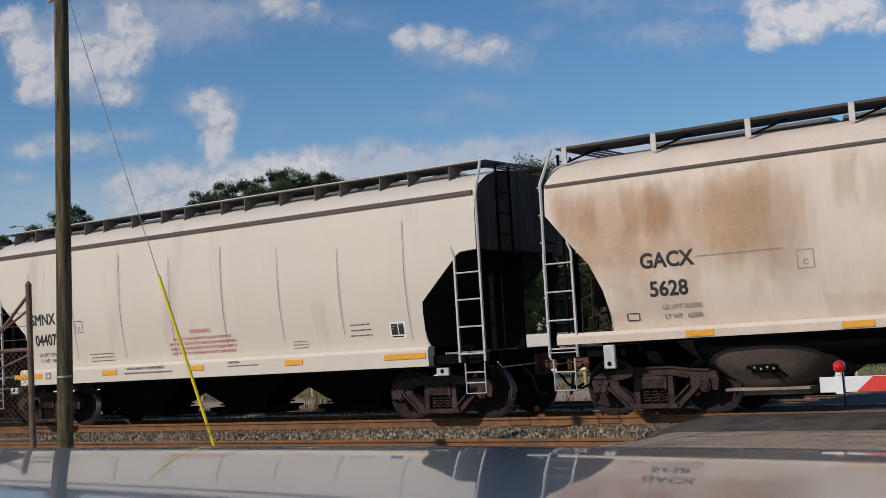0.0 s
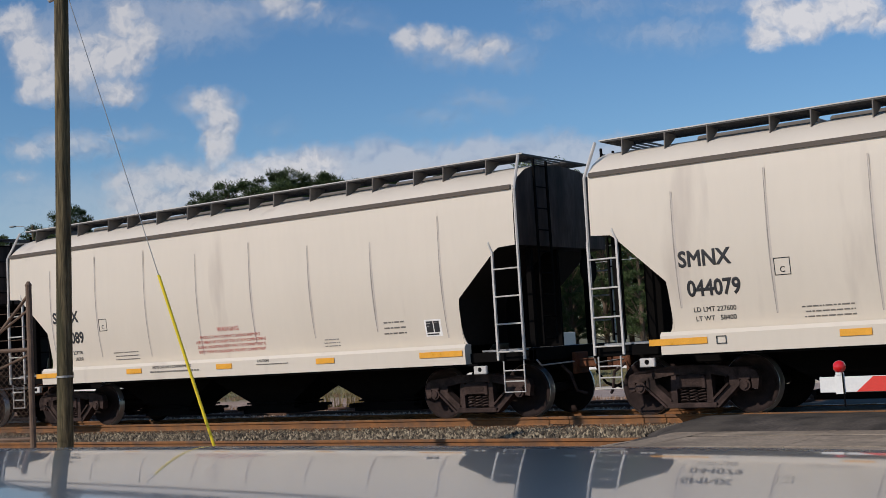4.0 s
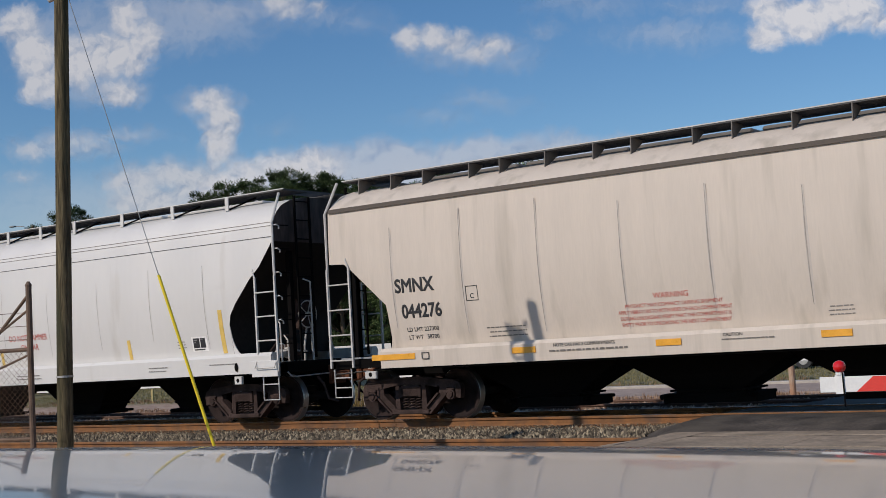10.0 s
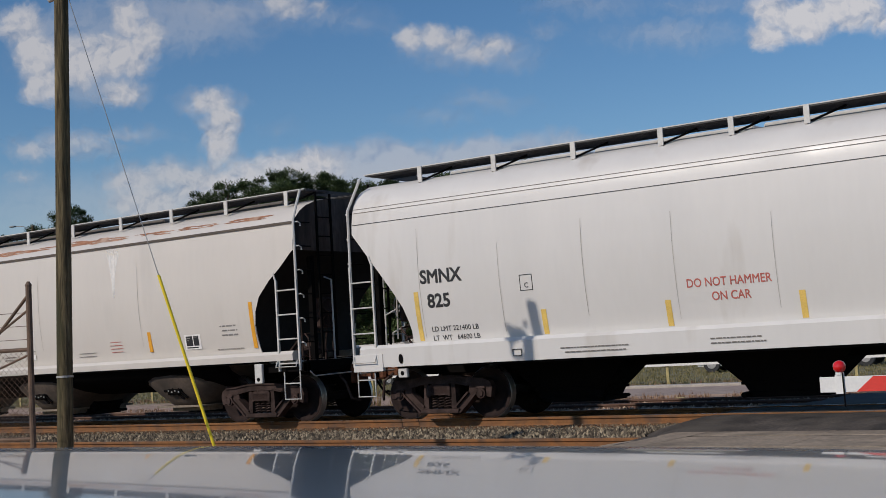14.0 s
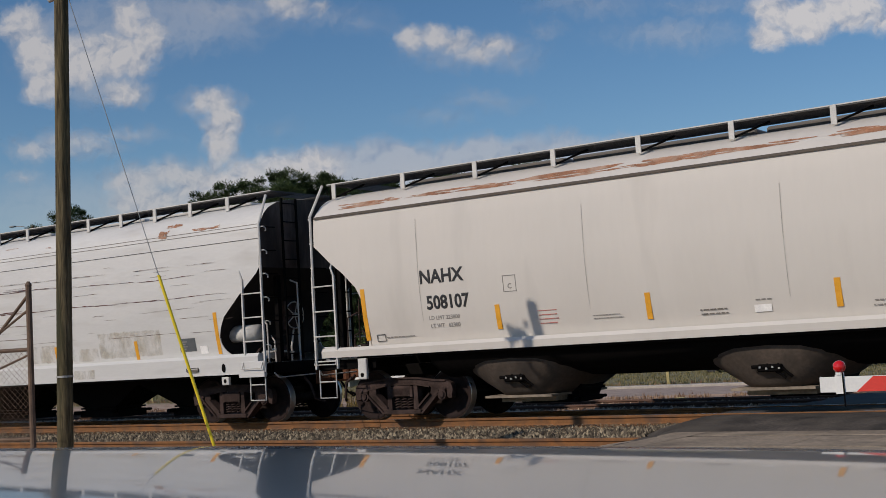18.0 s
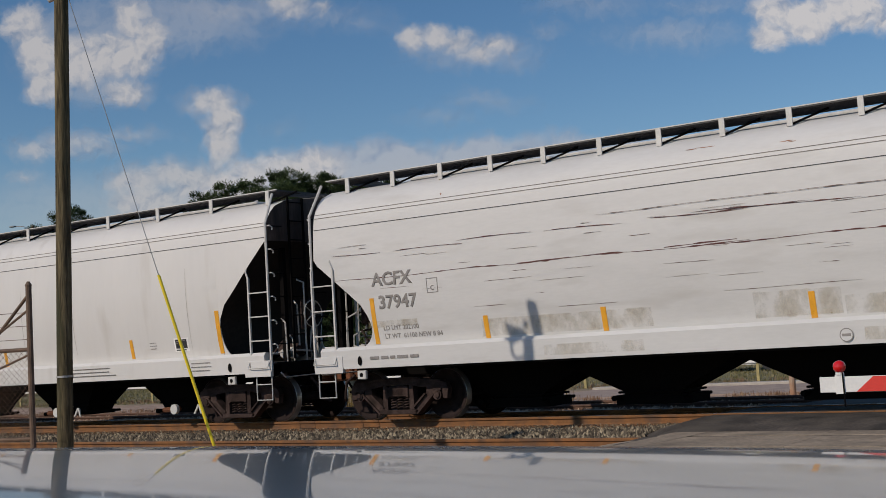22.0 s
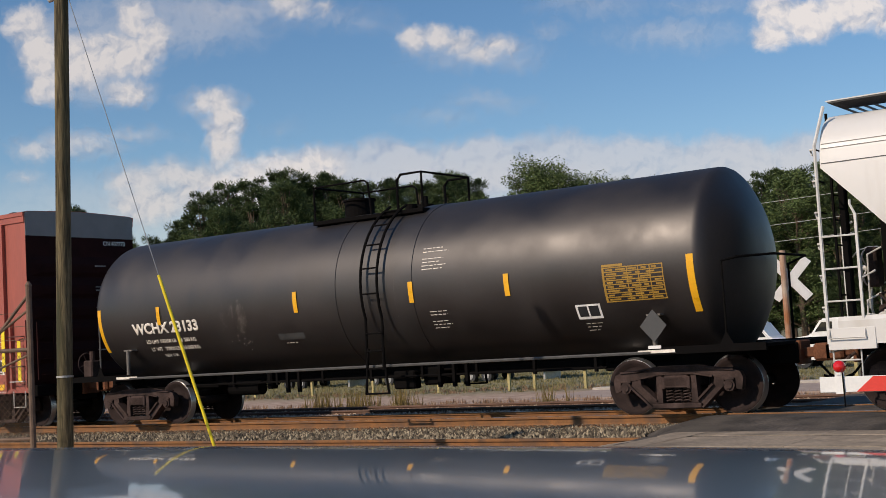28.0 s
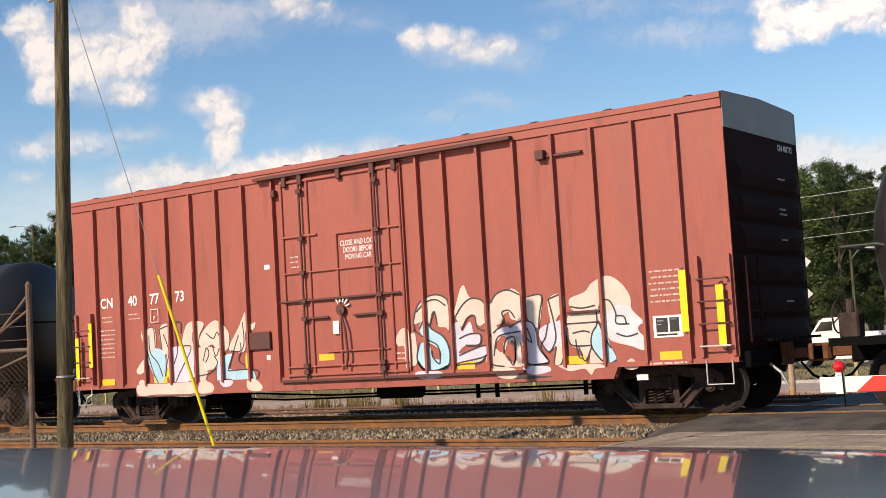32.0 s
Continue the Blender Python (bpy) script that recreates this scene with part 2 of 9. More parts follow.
# ---------- ground and tracks ----------
def ground_material():
    m, t, n, l, b = nodes_of("dry_grass_and_dirt")
    co = n.new("ShaderNodeTexCoord")
    sep = n.new("ShaderNodeSeparateXYZ")
    l.new(co.outputs["Object"], sep.inputs[0])
    def noise_tex(s, d=8):
        k = n.new("ShaderNodeTexNoise")
        k.inputs["Scale"].default_value, k.inputs["Detail"].default_value = s, d
        l.new(co.outputs["Object"], k.inputs[0])
        return k.outputs[0]
    def mixc(f, a, c):
        k = n.new("ShaderNodeMix")
        k.data_type = "RGBA"
        l.new(f, k.inputs[0])
        for i, v in ((6, a), (7, c)):
            if isinstance(v, tuple):
                k.inputs[i].default_value = (*v, 1)
            else:
                l.new(v, k.inputs[i])
        return k.outputs[2]
    def rng(v, a, c):
        k = n.new("ShaderNodeMapRange")
        k.inputs[1].default_value, k.inputs[2].default_value = a, c
        l.new(v, k.inputs[0])
        return k.outputs[0]
    wav = n.new("ShaderNodeMath")
    wav.operation = "MULTIPLY_ADD"
    wav.inputs[1].default_value = 3.0
    l.new(noise_tex(0.25), wav.inputs[0])
    l.new(sep.outputs[1], wav.inputs[2])
    grass = mixc(rng(noise_tex(3.0), 0.35, 0.65), (0.12, 0.115, 0.05), (0.22, 0.185, 0.10))
    dirt = mixc(rng(noise_tex(2.0), 0.35, 0.65), (0.27, 0.175, 0.125), (0.45, 0.33, 0.25))
    col = mixc(rng(wav.outputs[0], 18.5, 22.0), dirt, grass)
    # track bed: oily dark stone, deepened further to paint in the train's shade
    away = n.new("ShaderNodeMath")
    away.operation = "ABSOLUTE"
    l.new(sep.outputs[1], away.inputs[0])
    shaded_bed = mixc(rng(noise_tex(9.0), 0.35, 0.65), (0.028, 0.022, 0.017), (0.085, 0.066, 0.05))
    col = mixc(rng(away.outputs[0], 2.3, 3.0), shaded_bed, col)
    l.new(col, b.inputs["Base Color"])
    b.inputs["Roughness"].default_value = 0.95
    bp = n.new("ShaderNodeBump")
    bp.inputs["Strength"].default_value, bp.inputs["Distance"].default_value = 0.6, 0.04
    l.new(noise_tex(14.0), bp.inputs["Height"])
    l.new(bp.outputs[0], b.inputs["Normal"])
    return m


M_GROUND = ground_material()
bm = bmesh.new()
ys = [-120, -30, -12, -6.6, -5.6, -3.1, -2.5, -1.85, 1.85, 2.6, 4.4, 5.2, 7.8, 8.8, 16, 40, 120, 3000]
zs = [-0.6, -0.6, -0.5, -0.45, -0.40, -0.39, -0.31, -0.195, -0.195, -0.42, -0.42, -0.34, -0.34, -0.45, -0.5, -0.5, -0.5, -0.5]
xs = [-3000, -300, -120, -60, -40, -30, -20, -12, 0, 12, 60, 300, 3000]
grid = [[bm.verts.new((x, y, z)) for x in xs] for y, z in zip(ys, zs)]
for r0, r1 in zip(grid, grid[1:]):
    for i in range(len(xs) - 1):
        bm.faces.new((r0[i], r0[i + 1], r1[i + 1], r1[i]))
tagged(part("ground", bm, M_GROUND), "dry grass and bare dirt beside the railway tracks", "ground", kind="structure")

# road across the tracks
bm = bmesh.new()
road_rows = [(-40, -0.55), (-8, -0.30), (-5.4, -0.16), (-2.7, -0.13), (-1.6, -0.02), (1.6, -0.02), (2.8, -0.15), (7, -0.2), (12, -0.35), (60, -0.44)]
edge = random.Random(5)
prev = None
fine_rows = []
for (ya, za), (yb, zb) in zip(road_rows, road_rows[1:]):
    k = max(1, int((yb - ya) / 0.2)) if ya < 12 else 6
    fine_rows += [(ya + (yb - ya) * i / k, za + (zb - za) * i / k) for i in range(k)]
for y, z in fine_rows + [road_rows[-1]]:
    x0 = -8.42 - 0.03 * y + edge.uniform(-0.12, 0.12)
    row = [bm.verts.new((x, y, z - d)) for x, d in ((x0 - edge.uniform(0.5, 0.95), 0.30), (x0 - 0.22, 0.07), (x0 + 0.1, 0.0), (x0 + 4, 0.0), (0.08 - 0.03 * y, 0), (0.9 - 0.03 * y, 0.3))]
    if prev:
        for i in range(5):
            bm.faces.new((prev[i], prev[i + 1], row[i + 1], row[i]))
    prev = row
tagged(part("road", bm, M_ASPHALT), "worn grey asphalt road across the tracks", "road", kind="structure")

crossing = thing("crossing_panels", "dusty tan concrete panels between the near rails", "crossing", kind="structure")
for y0, y1 in ((-6.3, -4.93), (-4.78, -3.42), (-3.27, -2.55)):
    bm = bmesh.new()
    box(bm, 0, 2.376, y0, y1, -0.30, -0.126, 0.004)
    me = bpy.data.meshes.new("panel")
    bm.to_mesh(me)
    bm.free()
    me.materials.append(M_CONCRETE)
    for i in range(5):
        ob = new("panel", me)
        ob.parent = crossing
        ob.location = (-8.42 - 0.03 * (y0 + y1) / 2 + 0.2 + i * 2.38, 0, -0.001 * ((i * 7) % 3))

# packed dirt spilling from the road's end over the near rails
rnd = random.Random(9)
bm = bmesh.new()
rows = []
for i in range(13):
    u = i / 12
    y = -6.4 + 4.2 * u
    reach = 1.55 * math.sin(math.pi * (0.15 + 0.75 * u)) * rnd.uniform(0.75, 1.15)
    rows.append([bm.verts.new((-7.6 - (0.6 + reach) * k / 8, y + rnd.uniform(-0.05, 0.05), -0.122 - 0.30 * (k / 8) ** 2.4 + (rnd.uniform(-0.012, 0.008) if k else 0))) for k in range(9)])
for p, q in zip(rows, rows[1:]):
    for k in range(8):
        bm.faces.new((p[k], q[k], q[k + 1], p[k + 1]))
tagged(part("dirt_spill", bm, M_CONCRETE, None, "", True), "packed tan dirt spilling from the crossing's edge", "dirt", kind="structure")

# pale apron and its kerb beyond the far track
apron = thing("apron", "pale pinkish paved apron beyond the far track", "pavement", kind="structure")
bm = bmesh.new()
prism(bm, [(-20.6, -0.53), (-8.6, -0.53), (-8.6, -0.44), (-20.6, -0.45)], 13.0, 17.6)
part("slab", bm, M_APRON, apron)
bar("kerb", M_KERB, apron, -20.6, -8.6, 17.6, 18.2, -0.5, -0.37, 0.02)

RAIL_SHAPE = [(-0.07, -0.172), (0.07, -0.172), (0.07, -0.16), (0.02, -0.145), (0.012, -0.12), (0.012, -0.055), (0.036, -0.04),
              (0.036, -0.008), (0.028, 0.0), (-0.028, 0.0), (-0.036, -0.008), (-0.036, -0.04), (-0.012, -0.055), (-0.012, -0.12), (-0.02, -0.145), (-0.07, -0.16)]


def rail_mesh(x0, x1, material):
    bm = bmesh.new()
    loft(bm, [[(x, y, z) for y, z in RAIL_SHAPE] for x in (x0, x1)])
    me = bpy.data.meshes.new("rail")
    bm.to_mesh(me)
    bm.free()
    me.materials.append(material)
    me.materials.append(M_RAILTOP)
    return me


def track(name, y, z, x0, x1, label, shiny=True, steel=None):
    tr = thing(name, label, "railway track", kind="structure", at=(0, y, z))
    me = rail_mesh(x0, x1, steel or M_RUST)
    if shiny:
        for poly in me.polygons:
            if poly.normal.z > 0.9 and poly.center.z > -0.01:
                poly.material_index = 1
    for s in (-0.7535, 0.7535):
        share("rail", me, tr, (0, s, 0))
    bm = bmesh.new()
    box(bm, -0.11, 0.11, -1.28, 1.28, -0.35, -0.185, 0.012)
    tie = part("tie", bm, M_TIE, tr)
    tie.location.x = x0 + 0.3
    plate_bm = bmesh.new()
    for s in (-0.7535, 0.7535):
        box(plate_bm, -0.09, 0.09, s - 0.17, s + 0.17, -0.185, -0.172)
    plate = part("tie_plate", plate_bm, M_RUST, tr)
    plate.location.x = x0 + 0.3
    rnd = random.Random(len(name))
    x = x0 + 0.3 + 0.52
    while x < x1 - 0.3:
        if -60 < x < 12:
            share("tie", tie.data, tr, (x, rnd.uniform(-0.05, 0.05), rnd.uniform(-0.01, 0.01)), (0, 0, rnd.uniform(-0.02, 0.02)))
            if x > -36:
                share("tie_plate", plate.data, tr, (x, 0, 0))
        x += 0.52
    return tr


main_track = track("main_track", 0.0, 0.0, -150, 60, "rusty steel rails on dark ties in pale ballast")
track("near_track", -4.1, -0.14, -120, 40, "second rusty track set in worn ground", False)
far_track = track("far_track", 6.5, -0.20, -150, 60, "rusty track on pale gravel beyond the train", False, M_DULLRUST)


def stones(name, count, spots, label, size=(0.02, 0.058), material=None):
    """Loose stones: one mesh of many small rough lumps. spots(rnd) gives x, y, z."""
    rnd = random.Random(11)
    v, f = [], []
    for _ in range(count):
        x, y, z = spots(rnd)
        r = rnd.uniform(*size)
        a = rnd.uniform(0, 6.28)
        b = len(v)
        for k in range(4):
            q = a + k * 1.57 + rnd.uniform(-0.4, 0.4)
            rr = r * rnd.uniform(0.7, 1.2)
            v.append((x + rr * math.cos(q), y + rr * math.sin(q), z - r * 0.3 + rnd.uniform(-0.3, 0.3) * r))
        v.append((x + rnd.uniform(-0.3, 0.3) * r, y + rnd.uniform(-0.3, 0.3) * r, z + r * rnd.uniform(0.55, 1.0)))
        f += [(b + k, b + (k + 1) % 4, b + 4) for k in range(4)]
    me = bpy.data.meshes.new(name)
    me.from_pydata(v, [], f)
    me.materials.append(material or M_PEBBLE)
    return tagged(new(name, me), label, "gravel", kind="stuff")


def pebble_material(name="loose_ballast", dark=(0.03, 0.022, 0.015), middle=(0.13, 0.10, 0.065), pale=(0.40, 0.32, 0.21)):
    m, t, n, l, b = nodes_of(name)
    g = n.new("ShaderNodeNewGeometry")
    r = n.new("ShaderNodeValToRGB")
    r.color_ramp.elements[0].color = (*dark, 1)
    r.color_ramp.elements[1].color = (*pale, 1)
    e = r.color_ramp.elements.new(0.5)
    e.color = (*middle, 1)
    l.new(g.outputs["Random Per Island"], r.inputs[0])
    l.new(r.outputs[0], b.inputs["Base Color"])
    b.inputs["Roughness"].default_value = 0.9
    return m


M_PEBBLE = pebble_material()
M_PEBBLE_WARM = pebble_material("dusty_warm_ballast", (0.09, 0.052, 0.032), (0.29, 0.19, 0.125), (0.55, 0.41, 0.29))
M_PEBBLE_RUST = pebble_material("rust_stained_ballast", (0.045, 0.022, 0.011), (0.13, 0.062, 0.026), (0.26, 0.135, 0.06))


def shoulder(y):
    if abs(y) < 1.9:
        return -0.175
    return -0.175 - min(abs(y) - 1.9, 1.2) * 0.20


stones("ballast", 26000, lambda r: (lambda x, y: (x, y, shoulder(y)))(-8.9 - 22 * r.random() ** 1.2, r.uniform(-3.3, -0.3)),
       "pale crushed stone ballast along the rails")
stones("rusty_ballast", 12000, lambda r: (lambda x, y: (x, y, shoulder(y) + 0.012))(-9.2 - 24 * r.random() ** 1.2, -0.78 - abs(r.gauss(0, 0.22))),
       "rust-stained stones along the main rails", (0.016, 0.034), M_PEBBLE_RUST)
stones("far_ballast", 9000, lambda r: (-8.5 - 32 * r.random(), r.uniform(4.6, 8.4), -0.30),
       "pale crushed stone along the farther track", (0.03, 0.07), M_PEBBLE_WARM)
stones("middle_ballast", 9000, lambda r: (lambda x, y: (x, y, -0.195 - max(0.0, min(0.75, y - 1.85)) * 0.30 + 0.01))(-8.7 - 30 * r.random() ** 1.2, r.uniform(1.9, 4.6)),
       "pale dusty stones between the two tracks", (0.025, 0.06), M_PEBBLE_WARM)

# ---------- railway cars: shared pieces ----------
R_WHEEL = 0.457
CAR_W = 1.62


def wheelset_mesh():
    bm = bmesh.new()
    seg = 40
    for s in (-1, 1):
        prof = [(0.10, 0.80), (0.16, 0.80), (0.20, 0.755), (0.34, 0.735), (0.385, 0.80), (0.448, 0.80), (0.457, 0.79),
                (0.462, 0.725), (0.487, 0.705), (0.487, 0.69), (0.385, 0.675), (0.34, 0.69), (0.20, 0.70), (0.10, 0.66)]
        rings = []
        for i in range(seg + 1):
            a = i * math.tau / seg
            rings.append([(r * math.cos(a), s * y, r * math.sin(a)) for r, y in prof])
        loft(bm, rings, False)
    tube(bm, (0, -1.02, 0), (0, 1.02, 0), 0.085, 14)
    bmesh.ops.remove_doubles(bm, verts=bm.verts, dist=0.0005)
    me = bpy.data.meshes.new("wheelset")
    bm.to_mesh(me)
    bm.free()
    me.materials.append(M_WHEEL)
    me.materials.append(M_TREAD)
    for q in me.polygons:
        c = q.center
        if math.hypot(c.x, c.z) > 0.43 and abs(c.y) > 0.69:
            q.material_index = 1
    me.shade_smooth()
    return me


def side_frame_mesh():
    """A cast frame: arched top chord, slanting tension members, columns, spring seat and jaws, with flanged edges."""
    bm = bmesh.new()
    half = [(0.0, 0.655), (0.30, 0.655), (0.62, 0.60), (0.74, 0.57), (0.84, 0.565), (0.99, 0.565), (1.0, 0.40), (1.09, 0.38), (1.12, 0.56), (1.08, 0.66), (0.96, 0.71), (0.70, 0.725), (0.34, 0.775), (0.0, 0.78)]
    for d in (-1, 1):
        prism(bm, [(d * x, z) for x, z in half], -0.065, 0.065)
        prism(bm, [(d * 0.28, 0.13), (d * 0.44, 0.13), (d * 0.80, 0.46), (d * 0.79, 0.60), (d * 0.64, 0.60), (d * 0.62, 0.47), (d * 0.35, 0.235), (d * 0.28, 0.235)], -0.055, 0.055)
        prism(bm, [(d * 0.25, 0.20), (d * 0.36, 0.20), (d * 0.34, 0.67), (d * 0.25, 0.67)], -0.075, 0.06)
        # flanges standing off the web
        for a, b in (((0.43, 0.125), (0.81, 0.475)), ((0.35, 0.24), (0.625, 0.485))):
            dx, dz = b[0] - a[0], b[1] - a[1]
            n = math.hypot(dx, dz)
            ox, oz = -dz / n * 0.016, dx / n * 0.016
            prism(bm, [(d * (a[0] - ox), a[1] - oz), (d * (b[0] - ox), b[1] - oz), (d * (b[0] + ox), b[1] + oz), (d * (a[0] + ox), a[1] + oz)], -0.105, 0.08)
        for a, b in (((0.0, 0.775), (0.34, 0.77)), ((0.34, 0.77), (0.70, 0.72)), ((0.70, 0.72), (0.98, 0.705)), ((0.0, 0.66), (0.30, 0.66)), ((0.30, 0.66), (0.62, 0.605))):
            prism(bm, [(d * a[0], a[1] - 0.014), (d * b[0], b[1] - 0.014), (d * b[0], b[1] + 0.014), (d * a[0], a[1] + 0.014)], -0.095, 0.08)
        # adapter over the bearing
        x0, x1 = sorted((d * 0.80, d * 0.98))
        box(bm, x0, x1, -0.09, 0.07, 0.535, 0.575, 0.008)
        x0, x1 = sorted((d * 0.19, d * 0.25))
        box(bm, x0, x1, -0.11, 0.05, 0.42, 0.62, 0.01)
    box(bm, -0.42, 0.42, -0.12, 0.10, 0.115, 0.195, 0.012)
    box(bm, -0.24, 0.24, -0.11, 0.05, 0.44, 0.60, 0.012)
    me = bpy.data.meshes.new("side_frame")
    bm.to_mesh(me)
    bm.free()
    me.materials.append(M_TRUCK)
    return me


def small_mesh(name, make, material, smooth=False):
    bm = bmesh.new()
    make(bm)
    me = bpy.data.meshes.new(name)
    bm.to_mesh(me)
    bm.free()
    me.materials.append(material)
    if smooth:
        me.shade_smooth()
    return me


def coil(bm):
    """A coil spring: a round wire wound five times."""
    rings = []
    for i in range(61):
        a = i * math.tau / 12
        z = 0.015 + 0.24 * i / 60
        rings.append([((0.062 + 0.014 * math.cos(b)) * math.cos(a), (0.062 + 0.014 * math.cos(b)) * math.sin(a), z + 0.014 * math.sin(b)) for b in (0, 1.57, 3.14, 4.71)])
    loft(bm, rings)


def cap(bm):
    tube(bm, (0, 0, 0), (0, -0.10, 0), 0.095, 14)
    tube(bm, (0, -0.10, 0), (0, -0.125, 0), 0.06, 10)
    for k in range(3):
        a = k * 2.09 + 0.5
        tube(bm, (0.055 * math.cos(a), -0.10, 0.055 * math.sin(a)), (0.055 * math.cos(a), -0.125, 0.055 * math.sin(a)), 0.014, 6)


ME_WHEEL = wheelset_mesh()
ME_FRAME = side_frame_mesh()
ME_SPRING = small_mesh("spring", coil, M_TRUCK)
ME_CAP = small_mesh("bearing_cap", cap, M_TRUCK)
ME_BOLSTER = small_mesh("bolster", lambda bm: (box(bm, -0.22, 0.22, -1.12, 1.12, 0.44, 0.64, 0.03), tube(bm, (0, 0, 0.6), (0, 0, 0.86), 0.2, 16)), M_TRUCK)
ME_BRAKE = small_mesh("brake_beam", lambda bm: box(bm, -0.03, 0.03, -0.82, 0.82, 0.30, 0.40, 0.008), M_TRUCK)
ROLLING = []   # wheels and their poses at rest


def truck(car, x):
    tr = share("truck", ME_BOLSTER, car, (x, 0, 0))
    tr["label"] = "dusty brown two-axle truck with cast side frames"
    for y in (-1.01, 1.01):
        share("side_frame", ME_FRAME, tr, (0, y, 0))
    for d in (-0.33, 0.33):
        share("brake_beam", ME_BRAKE, tr, (d, 0, 0))
    for d in (-0.889, 0.889):
        w = share("wheelset", ME_WHEEL, tr, (d, 0, R_WHEEL), label="rusty steel wheels with bright worn treads")
        ROLLING.append((w, d))
        share("bearing_cap", ME_CAP, tr, (d, -1.0, R_WHEEL))
        share("bearing_cap", ME_CAP, tr, (d, 1.0, R_WHEEL), (0, 0, math.pi))
    for d in (-0.15, 0.0, 0.15):
        for y in (-1.01, 1.01):
            share("spring", ME_SPRING, tr, (d, y, 0.19))
    return tr


def coupler(car, x, d):
    bm = bmesh.new()
    box(bm, min(x, x + d * 0.48), max(x, x + d * 0.48), -0.09, 0.09, 0.80, 0.96, 0.02)
    box(bm, min(x + d * 0.42, x + d * 0.72), max(x + d * 0.42, x + d * 0.72), -0.17, 0.12, 0.74, 1.02, 0.04)
    box(bm, min(x, x + d * 0.08), max(x, x + d * 0.08), -0.24, 0.24, 0.70, 1.08, 0.02)
    part("coupler", bm, M_COUPLER, car, "rust brown knuckle coupler")
    pipe("brake_hose", M_BLACK, car, [(x + d * 0.1, 0.45, 0.72), (x + d * 0.3, 0.42, 0.5), (x + d * 0.5, 0.35, 0.42), (x + d * 0.72, 0.25, 0.5)], 0.022)


def ladder(car, x0, x1, y, z0, z1, rungs, material, r=0.018, zr=None, name="ladder"):
    bm = bmesh.new()
    for x in (x0, x1):
        box(bm, x - r, x + r, y - 0.012, y + 0.03, z0, z1)
    a, b = zr or (z0 + 0.06, z1 - 0.1)
    for i in range(rungs):
        z = a + (b - a) * i / (rungs - 1)
        tube(bm, (x0, y, z), (x1, y, z), 0.014, 6)
    return part(name, bm, material, car)


def end_ladder(car, x, y0, y1, z0, z1, rungs, material):
    bm = bmesh.new()
    for y in (y0, y1):
        box(bm, x - 0.015, x + 0.015, y - 0.022, y + 0.022, z0, z1)
    for i in range(rungs):
        z = z0 + 0.1 + (z1 - z0 - 0.2) * i / (rungs - 1)
        tube(bm, (x, y0, z), (x, y1, z), 0.013, 6)
    return part("ladder", bm, material, car)


# half sections (y, z) from the eave up, and the side below it
SECTIONS = {
    "flat": ([(1.62, 1.30), (1.62, 2.0), (1.62, 2.8), (1.618, 3.3), (1.605, 3.7), (1.59, 3.93)], [(1.55, 3.985), (1.40, 4.12), (1.15, 4.27), (0.8, 4.37), (0.0, 4.42)]),
    "round": ([(1.62, 1.36), (1.62, 2.0), (1.62, 2.8), (1.612, 3.2), (1.585, 3.6), (1.55, 3.85)], [(1.50, 3.99), (1.41, 4.13), (1.27, 4.26), (1.0, 4.38), (0.6, 4.45), (0.0, 4.47)]),
    "tall": ([(1.60, 1.36), (1.62, 1.8), (1.62, 2.8), (1.615, 3.3), (1.60, 3.65), (1.58, 3.86)], [(1.50, 3.95), (1.36, 4.09), (1.18, 4.20), (0.9, 4.30), (0.5, 4.37), (0.0, 4.40)]),
}
# lower edge of the side near an end: distance from the end, height
CUTS = {
    "flat": [(0.0, 2.95), (0.34, 2.93), (0.42, 2.88), (1.24, 2.12), (1.26, 1.95), (1.27, 1.60)],
    "d": [(0.0, 3.46), (0.42, 2.94), (0.79, 2.46), (1.06, 2.05), (1.15, 1.8), (1.19, 1.62)],
    "d_rear": [(0.0, 3.54), (0.35, 3.07), (0.61, 2.85), (1.04, 2.40), (1.21, 2.18), (1.265, 2.0), (1.27, 1.94)],
    "f": [(0.0, 3.06), (0.08, 2.95), (0.57, 2.56), (1.05, 2.15), (1.18, 1.93), (1.24, 1.74)],
    "g": [(0.0, 3.57), (0.11, 3.46), (0.54, 3.02), (0.83, 2.71), (1.17, 2.39), (1.32, 2.12), (1.36, 1.94)],
    "gacx": [(0.0, 3.36), (0.05, 3.31), (0.41, 2.88), (0.76, 2.49), (0.96, 2.05), (1.04, 1.67)],
    "e": [(0.0, 3.32), (0.09, 3.25), (0.36, 3.0), (0.66, 2.77), (0.95, 2.48), (1.08, 2.2), (1.13, 1.92)],
}
# how far the rounded lower corner reaches back towards the end
CORNER = {"flat": 0.12, "d": 0.05, "d_rear": 0.25, "f": 0.42, "g": 0.25, "gacx": 0.02, "e": 0.09}


